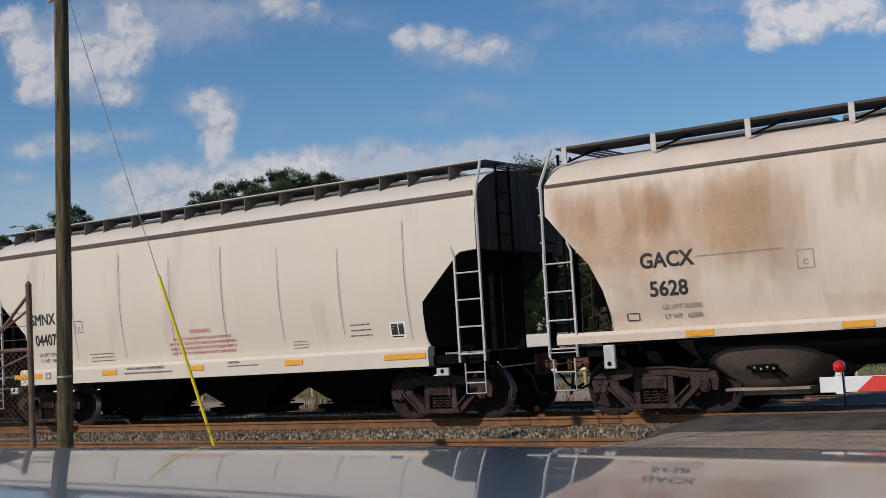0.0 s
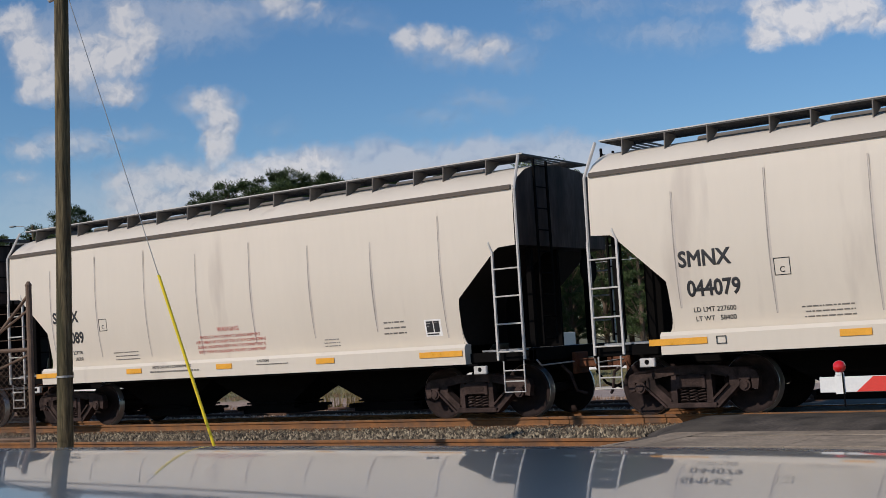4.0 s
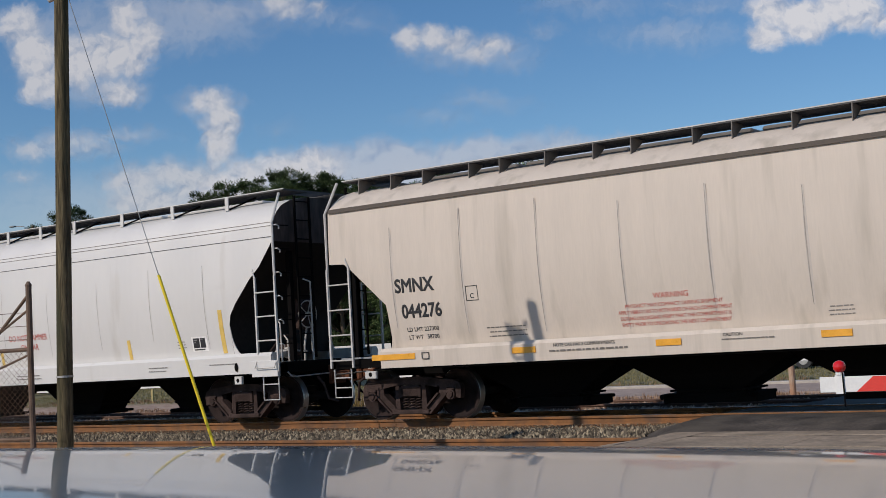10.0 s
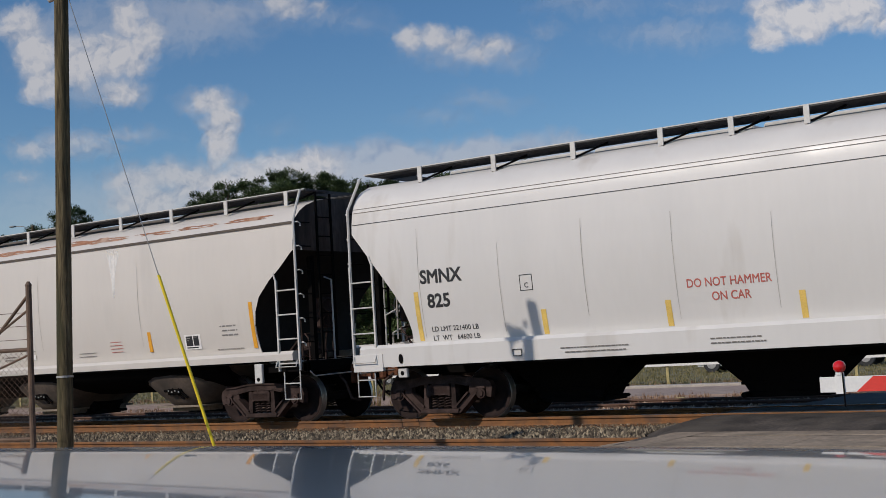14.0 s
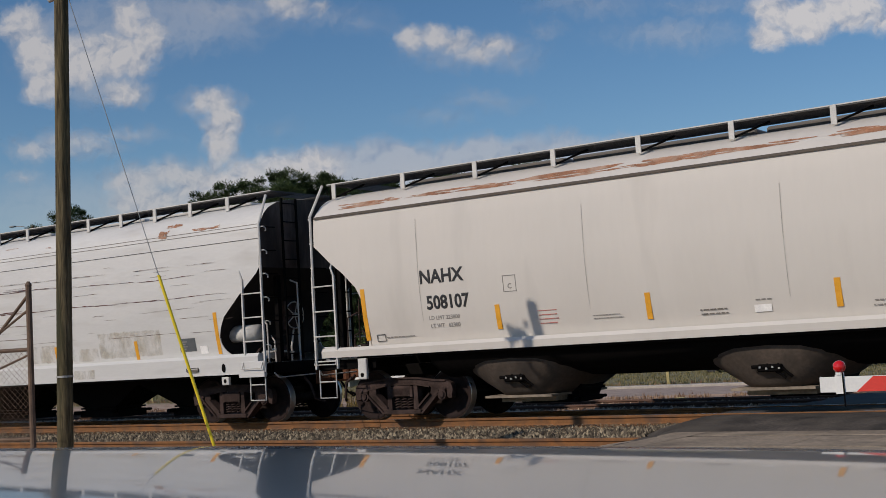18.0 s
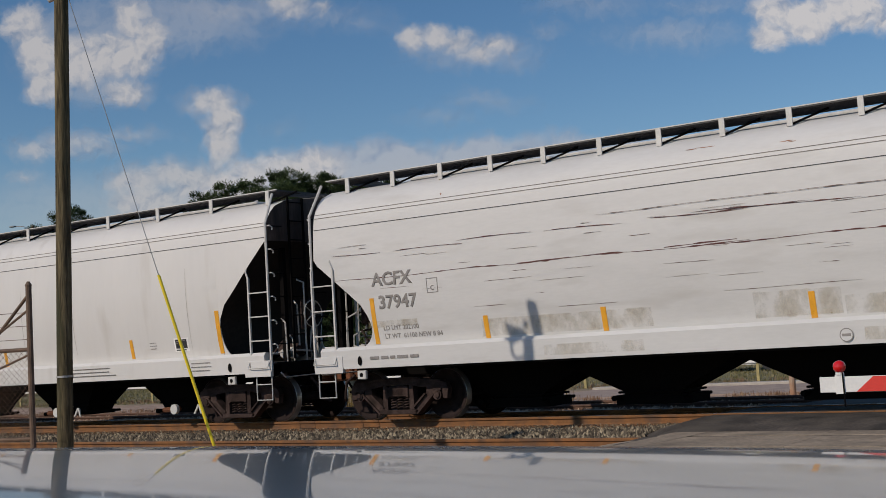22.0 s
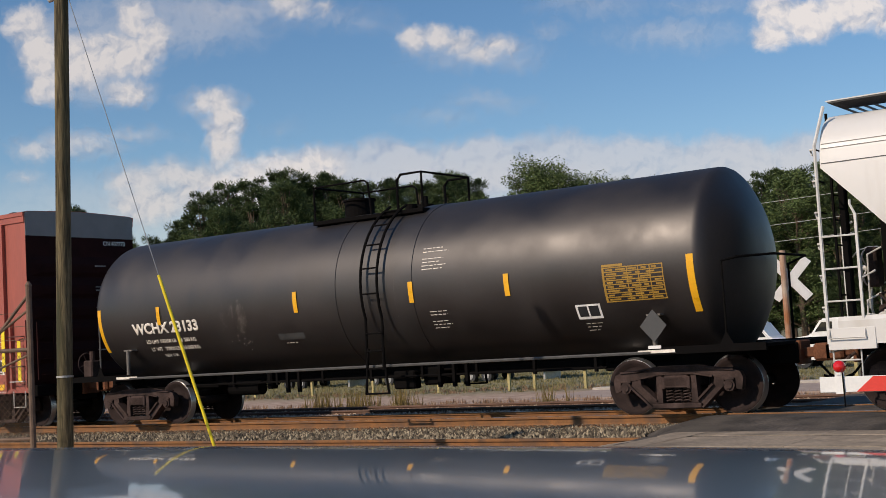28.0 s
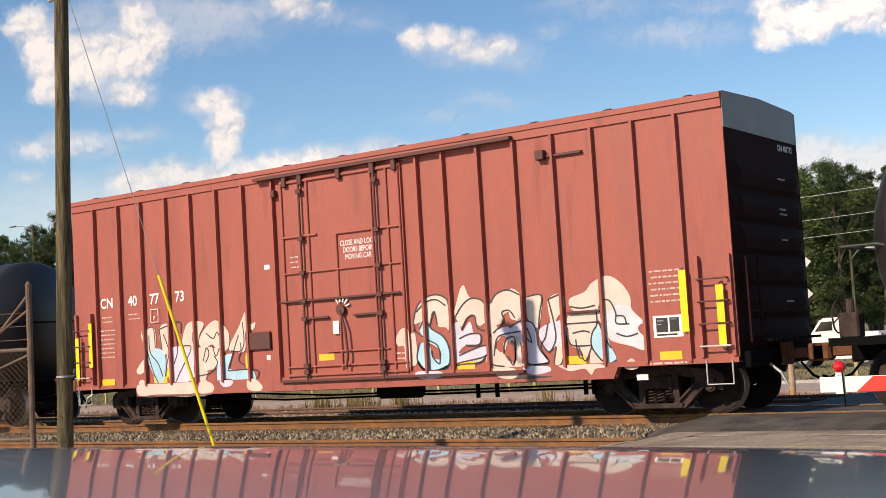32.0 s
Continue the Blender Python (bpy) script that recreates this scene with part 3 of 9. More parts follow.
def hopper_body(car, kind, half, paint, cuts):
    side, roof = SECTIONS[kind]
    rings = []
    def ring(x, zmin):
        k = 22
        pts = []
        for i in range(k):
            z = zmin + (side[-1][1] - zmin) * i / (k - 1)
            for (ya, za), (yb, zb) in zip(side, side[1:]):
                if z <= zb + 1e-6:
                    y = ya + (yb - ya) * max(0.0, (z - za) / (zb - za))
                    break
            pts.append((y, z))
        pts += roof
        near = [(x, -y, z) for y, z in pts]
        far = [(x, y, z) for y, z in pts[:-1]][::-1]
        return near + far
    base = side[0][1]
    def whole(cut):
        return cut + [(cut[-1][0] + 0.006, base), (cut[-1][0] + 0.5, base), (cut[-1][0] + 2.2, base)]
    sta = [(-half + d, z) for d, z in whole(cuts[0])] + [(0.0, base)] + [(half - d, z) for d, z in whole(cuts[1])[::-1]]
    for x, z in sta:
        rings.append(ring(x, z))
    bm = bmesh.new()
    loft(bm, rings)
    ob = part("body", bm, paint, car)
    me = ob.data
    me.materials.append(M_ENDSHADE)
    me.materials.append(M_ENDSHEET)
    # ends and undersides take the two shade-darkened paints
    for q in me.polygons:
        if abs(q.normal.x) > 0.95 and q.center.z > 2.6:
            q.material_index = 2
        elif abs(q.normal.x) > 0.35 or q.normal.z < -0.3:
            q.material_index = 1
    me.shade_smooth()
    me.set_sharp_from_angle(angle=radians(28))
    return ob


def hopper(name, label, x, half, kind, paint, ladder_paint, board_style, truck_in, end_extra=0.16, sill=(0.98, 1.33), bays=(-3.0, 0.0, 3.0), sill_in=0.1, slim=1.0, shape="flat", wide=1.0, foot=None, knee=None, gate=None):
    """A covered hopper car with everything that all of them have."""
    car = thing(name, label, "hopper car", "cars of the freight train", at=(x, 0, 0))
    shapes = (shape, "d_rear" if shape == "d" else shape)      # at either end
    cuts = [CUTS[q] for q in shapes]
    hopper_body(car, kind, half, paint, cuts)
    # rounded lower corner of the side sheet
    zb = SECTIONS[kind][0][0][1]
    for d, q in ((-1, shapes[0]), (1, shapes[1])):
        (d0, zt), back = CUTS[q][-1], CORNER[q]
        for ya, yb in ((-CAR_W, -CAR_W + 0.02), (CAR_W - 0.02, CAR_W)):
            bm = bmesh.new()
            rim = [(d * (half - d0 + back * (1 - math.cos(k * math.pi / 12))), zt + (zb - zt) * math.sin(k * math.pi / 12)) for k in range(7)]
            prism(bm, rim + [(d * (half - d0), zb)], ya, yb)
            part("side_corner", bm, paint, car)
    end = half + end_extra
    z0, z1 = sill
    for s in (-1, 1):
        bm = bmesh.new()
        e = half - sill_in
        sec = [(1.46, z1 - 0.01), (1.615, z1), (1.665, z1 - 0.06), (1.652, z0), (1.46, z0)]
        loft(bm, [[(xx, s * y, z) for y, z in sec] for xx in (-e, e)])
        part("side_sill", bm, paint, car)
        ya, yb = (-1.63, -1.46) if s < 0 else (1.46, 1.63)
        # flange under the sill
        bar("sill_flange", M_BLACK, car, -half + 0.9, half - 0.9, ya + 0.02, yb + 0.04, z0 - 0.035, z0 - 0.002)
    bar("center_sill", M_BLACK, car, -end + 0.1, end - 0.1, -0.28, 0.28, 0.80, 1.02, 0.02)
    # outlet bays
    for bx in bays:
        bm = bmesh.new()
        if foot:
            shape_rows = ((max(1.48, knee), 1.20, 1.34), (knee, 0.62, 0.90), (foot, 0.40, 0.37), (foot, 0.38, 0.30))
        else:
            shape_rows = ((1.48, 1.20, 1.34), (max(1.30 * slim, 0.8 * wide), 0.62, 1.0), (0.54 * wide, 0.40, 0.44), (0.48 * wide, 0.38, 0.30))
        loft(bm, [[(bx + sx * a, sy * w, z) for sx, sy in ((-1, -1), (1, -1), (1, 1), (-1, 1))] for a, w, z in shape_rows])
        bay = part("outlet_bay", bm, M_BLACK, car, "sloped discharge bay in shade-deep black")
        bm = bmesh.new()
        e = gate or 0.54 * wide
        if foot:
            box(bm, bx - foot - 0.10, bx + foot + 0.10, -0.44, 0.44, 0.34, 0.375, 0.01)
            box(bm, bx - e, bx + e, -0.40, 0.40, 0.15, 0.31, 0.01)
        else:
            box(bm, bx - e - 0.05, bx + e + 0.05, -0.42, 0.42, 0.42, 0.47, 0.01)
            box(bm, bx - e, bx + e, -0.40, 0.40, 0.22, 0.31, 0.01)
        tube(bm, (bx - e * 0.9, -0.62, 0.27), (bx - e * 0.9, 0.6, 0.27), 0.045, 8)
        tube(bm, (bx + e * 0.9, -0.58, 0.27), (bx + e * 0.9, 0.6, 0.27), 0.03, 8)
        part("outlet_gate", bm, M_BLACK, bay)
    # end sills and platforms
    for d in (-1, 1):
        bm = bmesh.new()
        xa, xb = sorted((d * (end - 0.10), d * end))
        box(bm, xa, xb, -1.5, 1.5, 0.98, 1.20, 0.01)
        xa, xb = sorted((d * (half - 1.25), d * end))
        for y in (-1.50, 1.42):
            box(bm, xa, xb, y, y + 0.08, 1.0, 1.16)
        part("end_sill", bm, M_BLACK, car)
        xa, xb = sorted((d * (half - 0.9), d * (half - 0.02)))
        bar("end_platform", M_GRATE, car, xa, xb, -1.45, 1.45, 1.17, 1.20)
        # uprights carrying the overhang of the end sheet
        for y in (-1.0, 1.0):
            xa, xb = sorted((d * (half - 0.16), d * (half - 0.06)))
            bar("end_post", M_BLACK, car, xa, xb, y - 0.05, y + 0.05, 1.18, cut_at(cuts[d > 0], 0.12) - 0.004)
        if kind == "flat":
            # plate closes the hollow under the slope; its black carries the hollow's shade
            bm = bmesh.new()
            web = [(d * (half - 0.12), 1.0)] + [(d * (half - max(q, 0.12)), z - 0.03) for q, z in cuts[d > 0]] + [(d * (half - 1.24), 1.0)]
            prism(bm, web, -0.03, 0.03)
            part("center_web", bm, M_BLACK, car, "web plate under the slope sheet, blackened for shade")
        coupler(car, d * end, d)
        truck(car, d * (half - truck_in))
        # side ladder by the end, hung on the corner
        ladder(car, d * (half - 0.46), d * (half + 0.06), -CAR_W - 0.02, 1.02, 2.86 if kind != "tall" else 2.75, 4, ladder_paint, zr=(1.16, 2.56))
        zt = 2.86 if kind != "tall" else 2.75
        pipe("ladder_hook", ladder_paint, car, [(d * (half - 0.46), -CAR_W - 0.012, zt - 0.02), (d * (half - 0.46) - 0.07, -CAR_W - 0.004, zt + 0.14), (d * (half - 0.46) - 0.075, -CAR_W + 0.03, zt + 0.20)], 0.02, 6)
        stir = pipe("stirrup", ladder_paint, car, [(d * (half - 0.38), -CAR_W + 0.02, 1.0), (d * (half - 0.38), -CAR_W + 0.02, 0.48), (d * (half + 0.02), -CAR_W + 0.02, 0.48), (d * (half + 0.02), -CAR_W + 0.02, 1.0)], 0.014, 6)
        for z in ((0.78,) if kind != "flat" else (0.66, 0.84)):
            pipe("rung", ladder_paint, stir, [(d * (half - 0.38), -CAR_W + 0.02, z), (d * (half + 0.02), -CAR_W + 0.02, z)], 0.012, 6)
        if kind != "flat":
            pipe("sill_grab", ladder_paint, car, [(d * (half - 0.48), -CAR_W - 0.05, 1.22), (d * (half - 0.48), -CAR_W - 0.10, 1.10), (d * (half + 0.03), -CAR_W - 0.10, 1.10), (d * (half + 0.03), -CAR_W - 0.05, 1.22)], 0.013, 6)
        ladder(car, d * (half - 0.46), d * (half + 0.06), CAR_W + 0.02, 1.08, 2.8, 4, ladder_paint, zr=(1.16, 2.56))
        pipe("corner_post", ladder_paint, car, [(d * (half + 0.06), -CAR_W - 0.005, 1.06), (d * (half + 0.05), -CAR_W + 0.0, 3.9), (d * (half - 0.02), -1.30, 4.50)], 0.026, 6)
        end_ladder(car, d * (half + 0.06), -0.95, -0.52, 1.25, 4.45, 9, M_BLACK)
        # grab irons bent off the corner post and the brake platform's rail
        if kind != "flat":
            for k in range(6):
                z = 1.55 + k * 0.46
                pipe("grab_iron", ladder_paint, car, [(d * (half + 0.05), -CAR_W + 0.03, z), (d * (half + 0.13), -CAR_W + 0.04, z), (d * (half + 0.135), -CAR_W + 0.10, z - 0.03), (d * (half + 0.13), -CAR_W + 0.11, z - 0.08)], 0.014, 6)
                pipe("grab_iron", M_BLACK, car, [(d * (half + 0.05), -CAR_W + 0.04, z), (d * (half + 0.09), -CAR_W + 0.42, z)], 0.012, 6)
            pipe("end_rail", ladder_paint, car, [(d * (half + 0.08), -0.62, 1.2), (d * (half + 0.08), -0.62, 2.75), (d * (half - 0.1), -0.62, 2.82)], 0.018, 6)
        pipe("brake_hose", M_TRUCK, car, [(d * (end - 0.05), -0.5, 0.86), (d * (end + 0.14), -0.55, 0.72), (d * (end + 0.22), -0.5, 0.42), (d * (end + 0.33), -0.35, 0.36)], 0.026, 8)
        pipe("uncoupling_lever", ladder_paint, car, [(d * (end + 0.02), -1.45, 1.0), (d * (end + 0.05), -1.35, 0.9), (d * (end + 0.08), -0.3, 0.92)], 0.014, 6)
        # jacking pad
        xa, xb = sorted((d * (half - 0.98), d * (half - 0.72)) if kind == "flat" else (d * (half - 1.13), d * (half - 0.93)))
        pad = bar("jacking_pad", ladder_paint, car, xa, xb, -CAR_W - 0.02, -CAR_W + 0.05, 0.80, z0 - 0.04, 0.012)
        bm = bmesh.new()
        tube(bm, ((xa + xb) / 2, -CAR_W - 0.018, 0.88), ((xa + xb) / 2, -CAR_W - 0.024, 0.88), 0.04, 10)
        part("pad_hole", bm, M_BLACK, pad)
        if kind == "round":
            bm = bmesh.new()
            xm = (xa + xb) / 2
            rim = [(xm + 0.045 * math.cos(k * math.tau / 16), 1.14 + 0.085 * math.sin(k * math.tau / 16)) for k in range(16)]
            prism(bm, rim, -CAR_W - 0.053, -CAR_W - 0.045)
            part("sill_hole", bm, M_BLACK, car, "dark oval hole in the side sill")
    # roof: hatches and running boards
    top = SECTIONS[kind][1][-1][1]
    nh = 5 if board_style == "brackets" else 4
    for i in range(nh):
        hx = -half + 1.3 + (2 * half - 2.6) * (i + 0.5) / nh
        bm = bmesh.new()
        w = (half - 1.3) / nh - 0.08
        box(bm, hx - w, hx + w, -0.30, 0.30, top - 0.06, top + 0.10, 0.03)
        part("roof_hatch", bm, M_BRACKET if kind in ("tall", "flat") else ladder_paint, car)
    zb = top + 0.13
    yo = 1.16
    for s in (-1, 1):
        bm = bmesh.new()
        ya, yb = sorted((s * (yo - 0.74), s * yo))
        # grating: thin bearing bars with cross bars
        for k in range(22):
            y = ya + (yb - ya) * k / 21
            box(bm, -half + 0.05, half - 0.05, y - 0.004, y + 0.004, zb - 0.035, zb)
        for k in range(int(2 * half / 0.1)):
            xx = -half + 0.1 + k * 0.1
            box(bm, xx, xx + 0.02, ya, yb, zb - 0.025, zb - 0.004)
        rb = part("running_board", bm, M_GRATE_DARK, car)
        bar("board_edge", M_LADDER if board_style == "brackets" else M_GUTTER if paint is M_TAN else ladder_paint, rb, -half + 0.02, half - 0.02, (s * yo) - 0.01, (s * yo) + 0.01, zb - 0.012, zb + 0.006)
    for d in (-1, 1):
        bm = bmesh.new()
        xa, xb = sorted((d * (half - 0.05), d * (half - 0.5)))
        for k in range(4):
            xx = xa + (xb - xa) * k / 3
            box(bm, xx - 0.008, xx + 0.008, -yo, yo, zb - 0.03, zb + 0.002)
        part("running_board", bm, M_GRATE_DARK, car)
    return car


def cut_at(c, d):
    for (a, za), (b, zb) in zip(c, c[1:]):
        if a <= d <= b:
            return za + (zb - za) * (d - a) / (b - a)
    return c[-1][1]


def brackets(car, xs, top):
    """Gusset plates that carry the running board."""
    bm = bmesh.new()
    prism_yz = ((-1.17, 0.11), (-1.20, -0.17), (-1.02, -0.11), (-0.74, 0.06), (-0.74, 0.11))
    a = [bm.verts.new((-0.008, y, z)) for y, z in prism_yz]
    b = [bm.verts.new((0.008, y, z)) for y, z in prism_yz]
    bm.faces.new(a[::-1])
    bm.faces.new(b)
    for i in range(5):
        bm.faces.new((a[i], a[(i + 1) % 5], b[(i + 1) % 5], b[i]))
    first = part("bracket", bm, M_BRACKET, car)
    first.location = (xs[0], 0, top)
    for x in xs[1:]:
        share("bracket", first.data, car, (x, 0, top))


def posts(car, xs, top, material):
    """Upright flat posts that carry the running board, each with a thin black slanted bar."""
    bm = bmesh.new()
    box(bm, -0.045, 0.045, -1.19, -1.165, -0.16, 0.13)
    post = small_mesh_from(bm, "post", material)
    bm = bmesh.new()
    tube(bm, (0.02, -1.15, -0.13), (0.50, -0.85, 0.08), 0.018, 6)
    brace = small_mesh_from(bm, "brace", M_BLACK)
    for x in xs:
        p = share("post", post, car, (x, 0, top))
        share("brace", brace, p)


def small_mesh_from(bm, name, material):
    me = bpy.data.meshes.new(name)
    bm.to_mesh(me)
    bm.free()
    me.materials.append(material)
    return me


def outlined(car, x, z, w, h, material, text="C", face=-CAR_W):
    """A small stencilled frame."""
    bm = bmesh.new()
    t, y = 0.012, face - 0.003
    for a in ((x - w / 2, x + w / 2, z + h / 2 - t, z + h / 2), (x - w / 2, x + w / 2, z - h / 2, z - h / 2 + t),
              (x - w / 2, x - w / 2 + t, z - h / 2, z + h / 2), (x + w / 2 - t, x + w / 2, z - h / 2, z + h / 2)):
        box(bm, a[0], a[1], y - 0.002, y + 0.002, a[2], a[3])
    part("plate_mark", bm, material, car, "small stencilled frame")
    if text:
        lettering(car, text, x, -CAR_W - 0.004, z - 0.05, 0.12, material)


def inspection_mark(car, x, z, y=-CAR_W, w=0.36, h=0.30):
    """White-framed black panel with small marks."""
    bm = bmesh.new()
    box(bm, x - w / 2, x + w / 2, y - 0.004, y - 0.001, z - h / 2, z + h / 2)
    pl = part("inspection_panel", bm, M_WHITE_INK, car, "white framed black inspection stencil")
    bm = bmesh.new()
    for a, b, c, d in ((-0.40, 0.0, -0.26, 0.40), (0.06, 0.38, -0.26, 0.40), (-0.40, 0.30, -0.42, -0.34)):
        box(bm, x + a * w, x + b * w, y - 0.007, y - 0.004, z + c * h, z + d * h)
    tagged(part("panel_field", bm, M_INK, pl), kind="stuff")
    bm = bmesh.new()
    for a, b, c, d in ((-0.36, -0.14, 0.24, 0.30), (-0.36, -0.22, 0.08, 0.13), (0.10, 0.30, 0.30, 0.34)):
        box(bm, x + a * w, x + b * w, y - 0.009, y - 0.007, z + c * h, z + d * h)
    tagged(part("panel_entry", bm, M_INK_FADED, pl), kind="stuff")


TRAIN = []   # every car with its place on the train

ON_SIDE = ("body", "side_corner", "lettering", "stencil", "seam", "reflector", "plate_mark", "inspection_panel", "panel_field", "panel_entry",
           "placard", "bare_patch", "scrape", "stain", "drip")


def tuck_in(car, most=0.17, z_top=2.9, z_low=1.4):
    """Swells the side sheets: below z_top they and all that is painted on them draw in towards the sill."""
    for ob in car.children_recursive:
        if ob.type != "MESH" or ob.name.split(".")[0] not in ON_SIDE:
            continue
        m = ob.matrix_basis.copy()
        up = ob.parent
        while up is not None and up != car:
            m = up.matrix_basis @ m
            up = up.parent
        back = m.inverted()
        for v in ob.data.vertices:
            p = m @ v.co
            if 1.56 < abs(p.y) < 1.645 and 1.29 < p.z < z_top:
                p.y -= math.copysign(most * min(1.1, (z_top - p.z) / (z_top - z_low)) ** 2, p.y)
                v.co = back @ p
        ob.data.update()



def flat_hopper(x, number, label, paint, load, weight):
    half = 6.85
    car = hopper("covered_hopper", label, x, half, "flat", paint, M_LADDER, "brackets", 1.32, sill_in=1.12, foot=0.58, knee=1.49, gate=0.82)
    for s in (-1, 1):
        bm = bmesh.new()
        ya, yb = sorted((s * 1.585, s * 1.625))
        box(bm, -half + 0.03, half - 0.03, ya, yb, 3.90, 3.975)
        part("eave_trim", bm, M_GUTTER, car)
    brackets(car, (-6.4, -5.64, -4.91, -3.89, -3.25, -2.33, -1.4, -0.7, 0.38, 1.04, 2.0, 2.91, 3.54, 4.5, 5.16, 6.08), 4.42)
    seams(car, (-5.41, -3.89, -2.34, -0.8, 0.7, 2.22, 3.73, 5.27), M_SEAM, 1.46, 3.75, 0.013, M_SEAM_SOFT)
    y = -CAR_W - 0.004
    lettering(car, "SMNX", -4.94, y, 2.42, 0.34, M_INK, 0.92)
    lettering(car, number, -4.83, y, 1.96, 0.34, M_INK, 0.86)
    lettering(car, "LD LMT " + load, -4.86, y, 1.64, 0.105, M_INK)
    lettering(car, "LT WT   " + weight, -4.86, y, 1.50, 0.105, M_INK)
    outlined(car, -3.72, 2.2, 0.25, 0.26, M_INK)
    stencil_lines(car, -3.1, 1.57, 0.85, 3, M_INK, y, 0.075, 0.035, 3)
    lettering(car, "WARNING", -0.02, y, 1.91, 0.125, M_RED_INK)
    for k, words in enumerate(("PRODUCT MAY COMPACT DURING SHIPMENT", "APPLY VIBRATORS TO BOTH SIDES OF EACH COMPARTMENT", "DURING UNLOADING VERIFY THAT THE COMPARTMENT IS", "EMPTY PRIOR TO UNLOADING THE NEXT COMPARTMENT")):
        lettering(car, words, 0.0, y, 1.77 - k * 0.098, 0.083, M_RED_INK, 0.84 if k else 0.95)
    stencil_lines(car, 2.62, 1.55, 0.4, 3, M_INK_FADED, y, 0.06, 0.03, 5)
    stencil_lines(car, 4.13, 1.78, 0.55, 3, M_INK, y, 0.10, 0.045, 6)
    inspection_mark(car, 4.98, 1.65)
    ys = -CAR_W - 0.05
    lettering(car, "NOTE CAR HAS 3 COMPARTMENTS", -1.55, ys, 1.225, 0.075, M_INK, 0.95)
    stencil_lines(car, -1.5, 1.115, 1.5, 1, M_INK, ys, 0.085, 0.05, 7)
    lettering(car, "CAUTION", 1.0, ys, 1.24, 0.07, M_INK)
    stencil_lines(car, 1.3, 1.16, 1.0, 1, M_INK, ys, 0.07, 0.03, 8)
    for a, b in ((-5.92, -4.95), (-2.92, -2.46), (-0.27, 0.16), (2.35, 2.80), (4.76, 5.68)):
        bar("reflector", M_ORANGE, car, a, b, ys - 0.004, ys + 0.004, 1.125, 1.225)
    outlined(car, -4.72, 1.17, 0.16, 0.12, M_INK, "", -CAR_W - 0.05)
    bm = bmesh.new()
    tube(bm, (half + 0.16, 0.55, 2.55), (half + 0.20, 0.55, 2.55), 0.28, 20)
    part("brake_wheel", bm, M_BLACK, car)
    tuck_in(car)
    TRAIN.append((car, x))
    return car


M_SEAM = mat("grimy_weld_seam", (0.36, 0.315, 0.275), 0.7, vary=0.35, scale=2, fine=14, bump=0)
M_SEAM_SOFT = mat("dusty_weld_margin", (0.55, 0.485, 0.425), 0.7, vary=0.12, scale=2, fine=14, bump=0)


def eave_lines(car, half, zs, material):
    side = SECTIONS["round"][0] + SECTIONS["round"][1]
    for i, z in enumerate(zs):
        for (ya, za), (yb, zb) in zip(side, side[1:]):
            if za <= z <= zb:
                y = ya + (yb - ya) * (z - za) / (zb - za)
        for s in (-1, 1):
            y0, y1 = sorted((s * (y - 0.04), s * (y + 0.007)))
            bm = bmesh.new()
            box(bm, -half + 0.02, half - 0.02, y0, y1, z - 0.005, z + (0.007 if i == 0 else 0.006))
            part("eave_rib", bm, M_GRATE_DARK if i == 0 else material, car)


def seams(car, xs, material, z0=1.5, z1=3.5, w=0.009, margin=None):
    """Weld seams that follow the slight swell of the side and fade out upwards."""
    rnd = random.Random(len(xs) * 7 + int(z1 * 10))
    for sx in xs:
        a, b, f = z0 + rnd.uniform(-0.05, 0.25), z1 - rnd.uniform(0, 0.5), rnd.uniform(0.7, 1.1)
        def strip(width, y0, mt, lift=0.0):
            k = 26
            bm = bmesh.new()
            prev = None
            for i in range(k + 1):
                z = a + (b - a) * i / k
                h = width * f * (0.25 + 0.75 * math.sin(math.pi * min(0.96, 0.12 + 0.85 * i / k)))
                row = [bm.verts.new((sx + lift + e * h, y0, z)) for e in (-1, 1)]
                if prev:
                    bm.faces.new((prev[0], prev[1], row[1], row[0]))
                prev = row
            return part("seam", bm, mt, car, "faint vertical weld seam")
        if margin:
            strip(w * 2.6, -CAR_W - 0.0016, margin, 0.012)
        strip(w * 0.8, -CAR_W - 0.003, material)


def v_stripe(car, x, z0, z1, material=None, w=0.095):
    bm = bmesh.new()
    k = max(4, int((z1 - z0) / 0.07))
    loft(bm, [[(xx, yy, z0 + (z1 - z0) * i / k) for xx, yy in ((x - w / 2, -CAR_W - 0.006), (x + w / 2, -CAR_W - 0.006), (x + w / 2, -CAR_W + 0.001), (x - w / 2, -CAR_W + 0.001))] for i in range(k + 1)])
    part("reflector", bm, material or M_ORANGE, car)


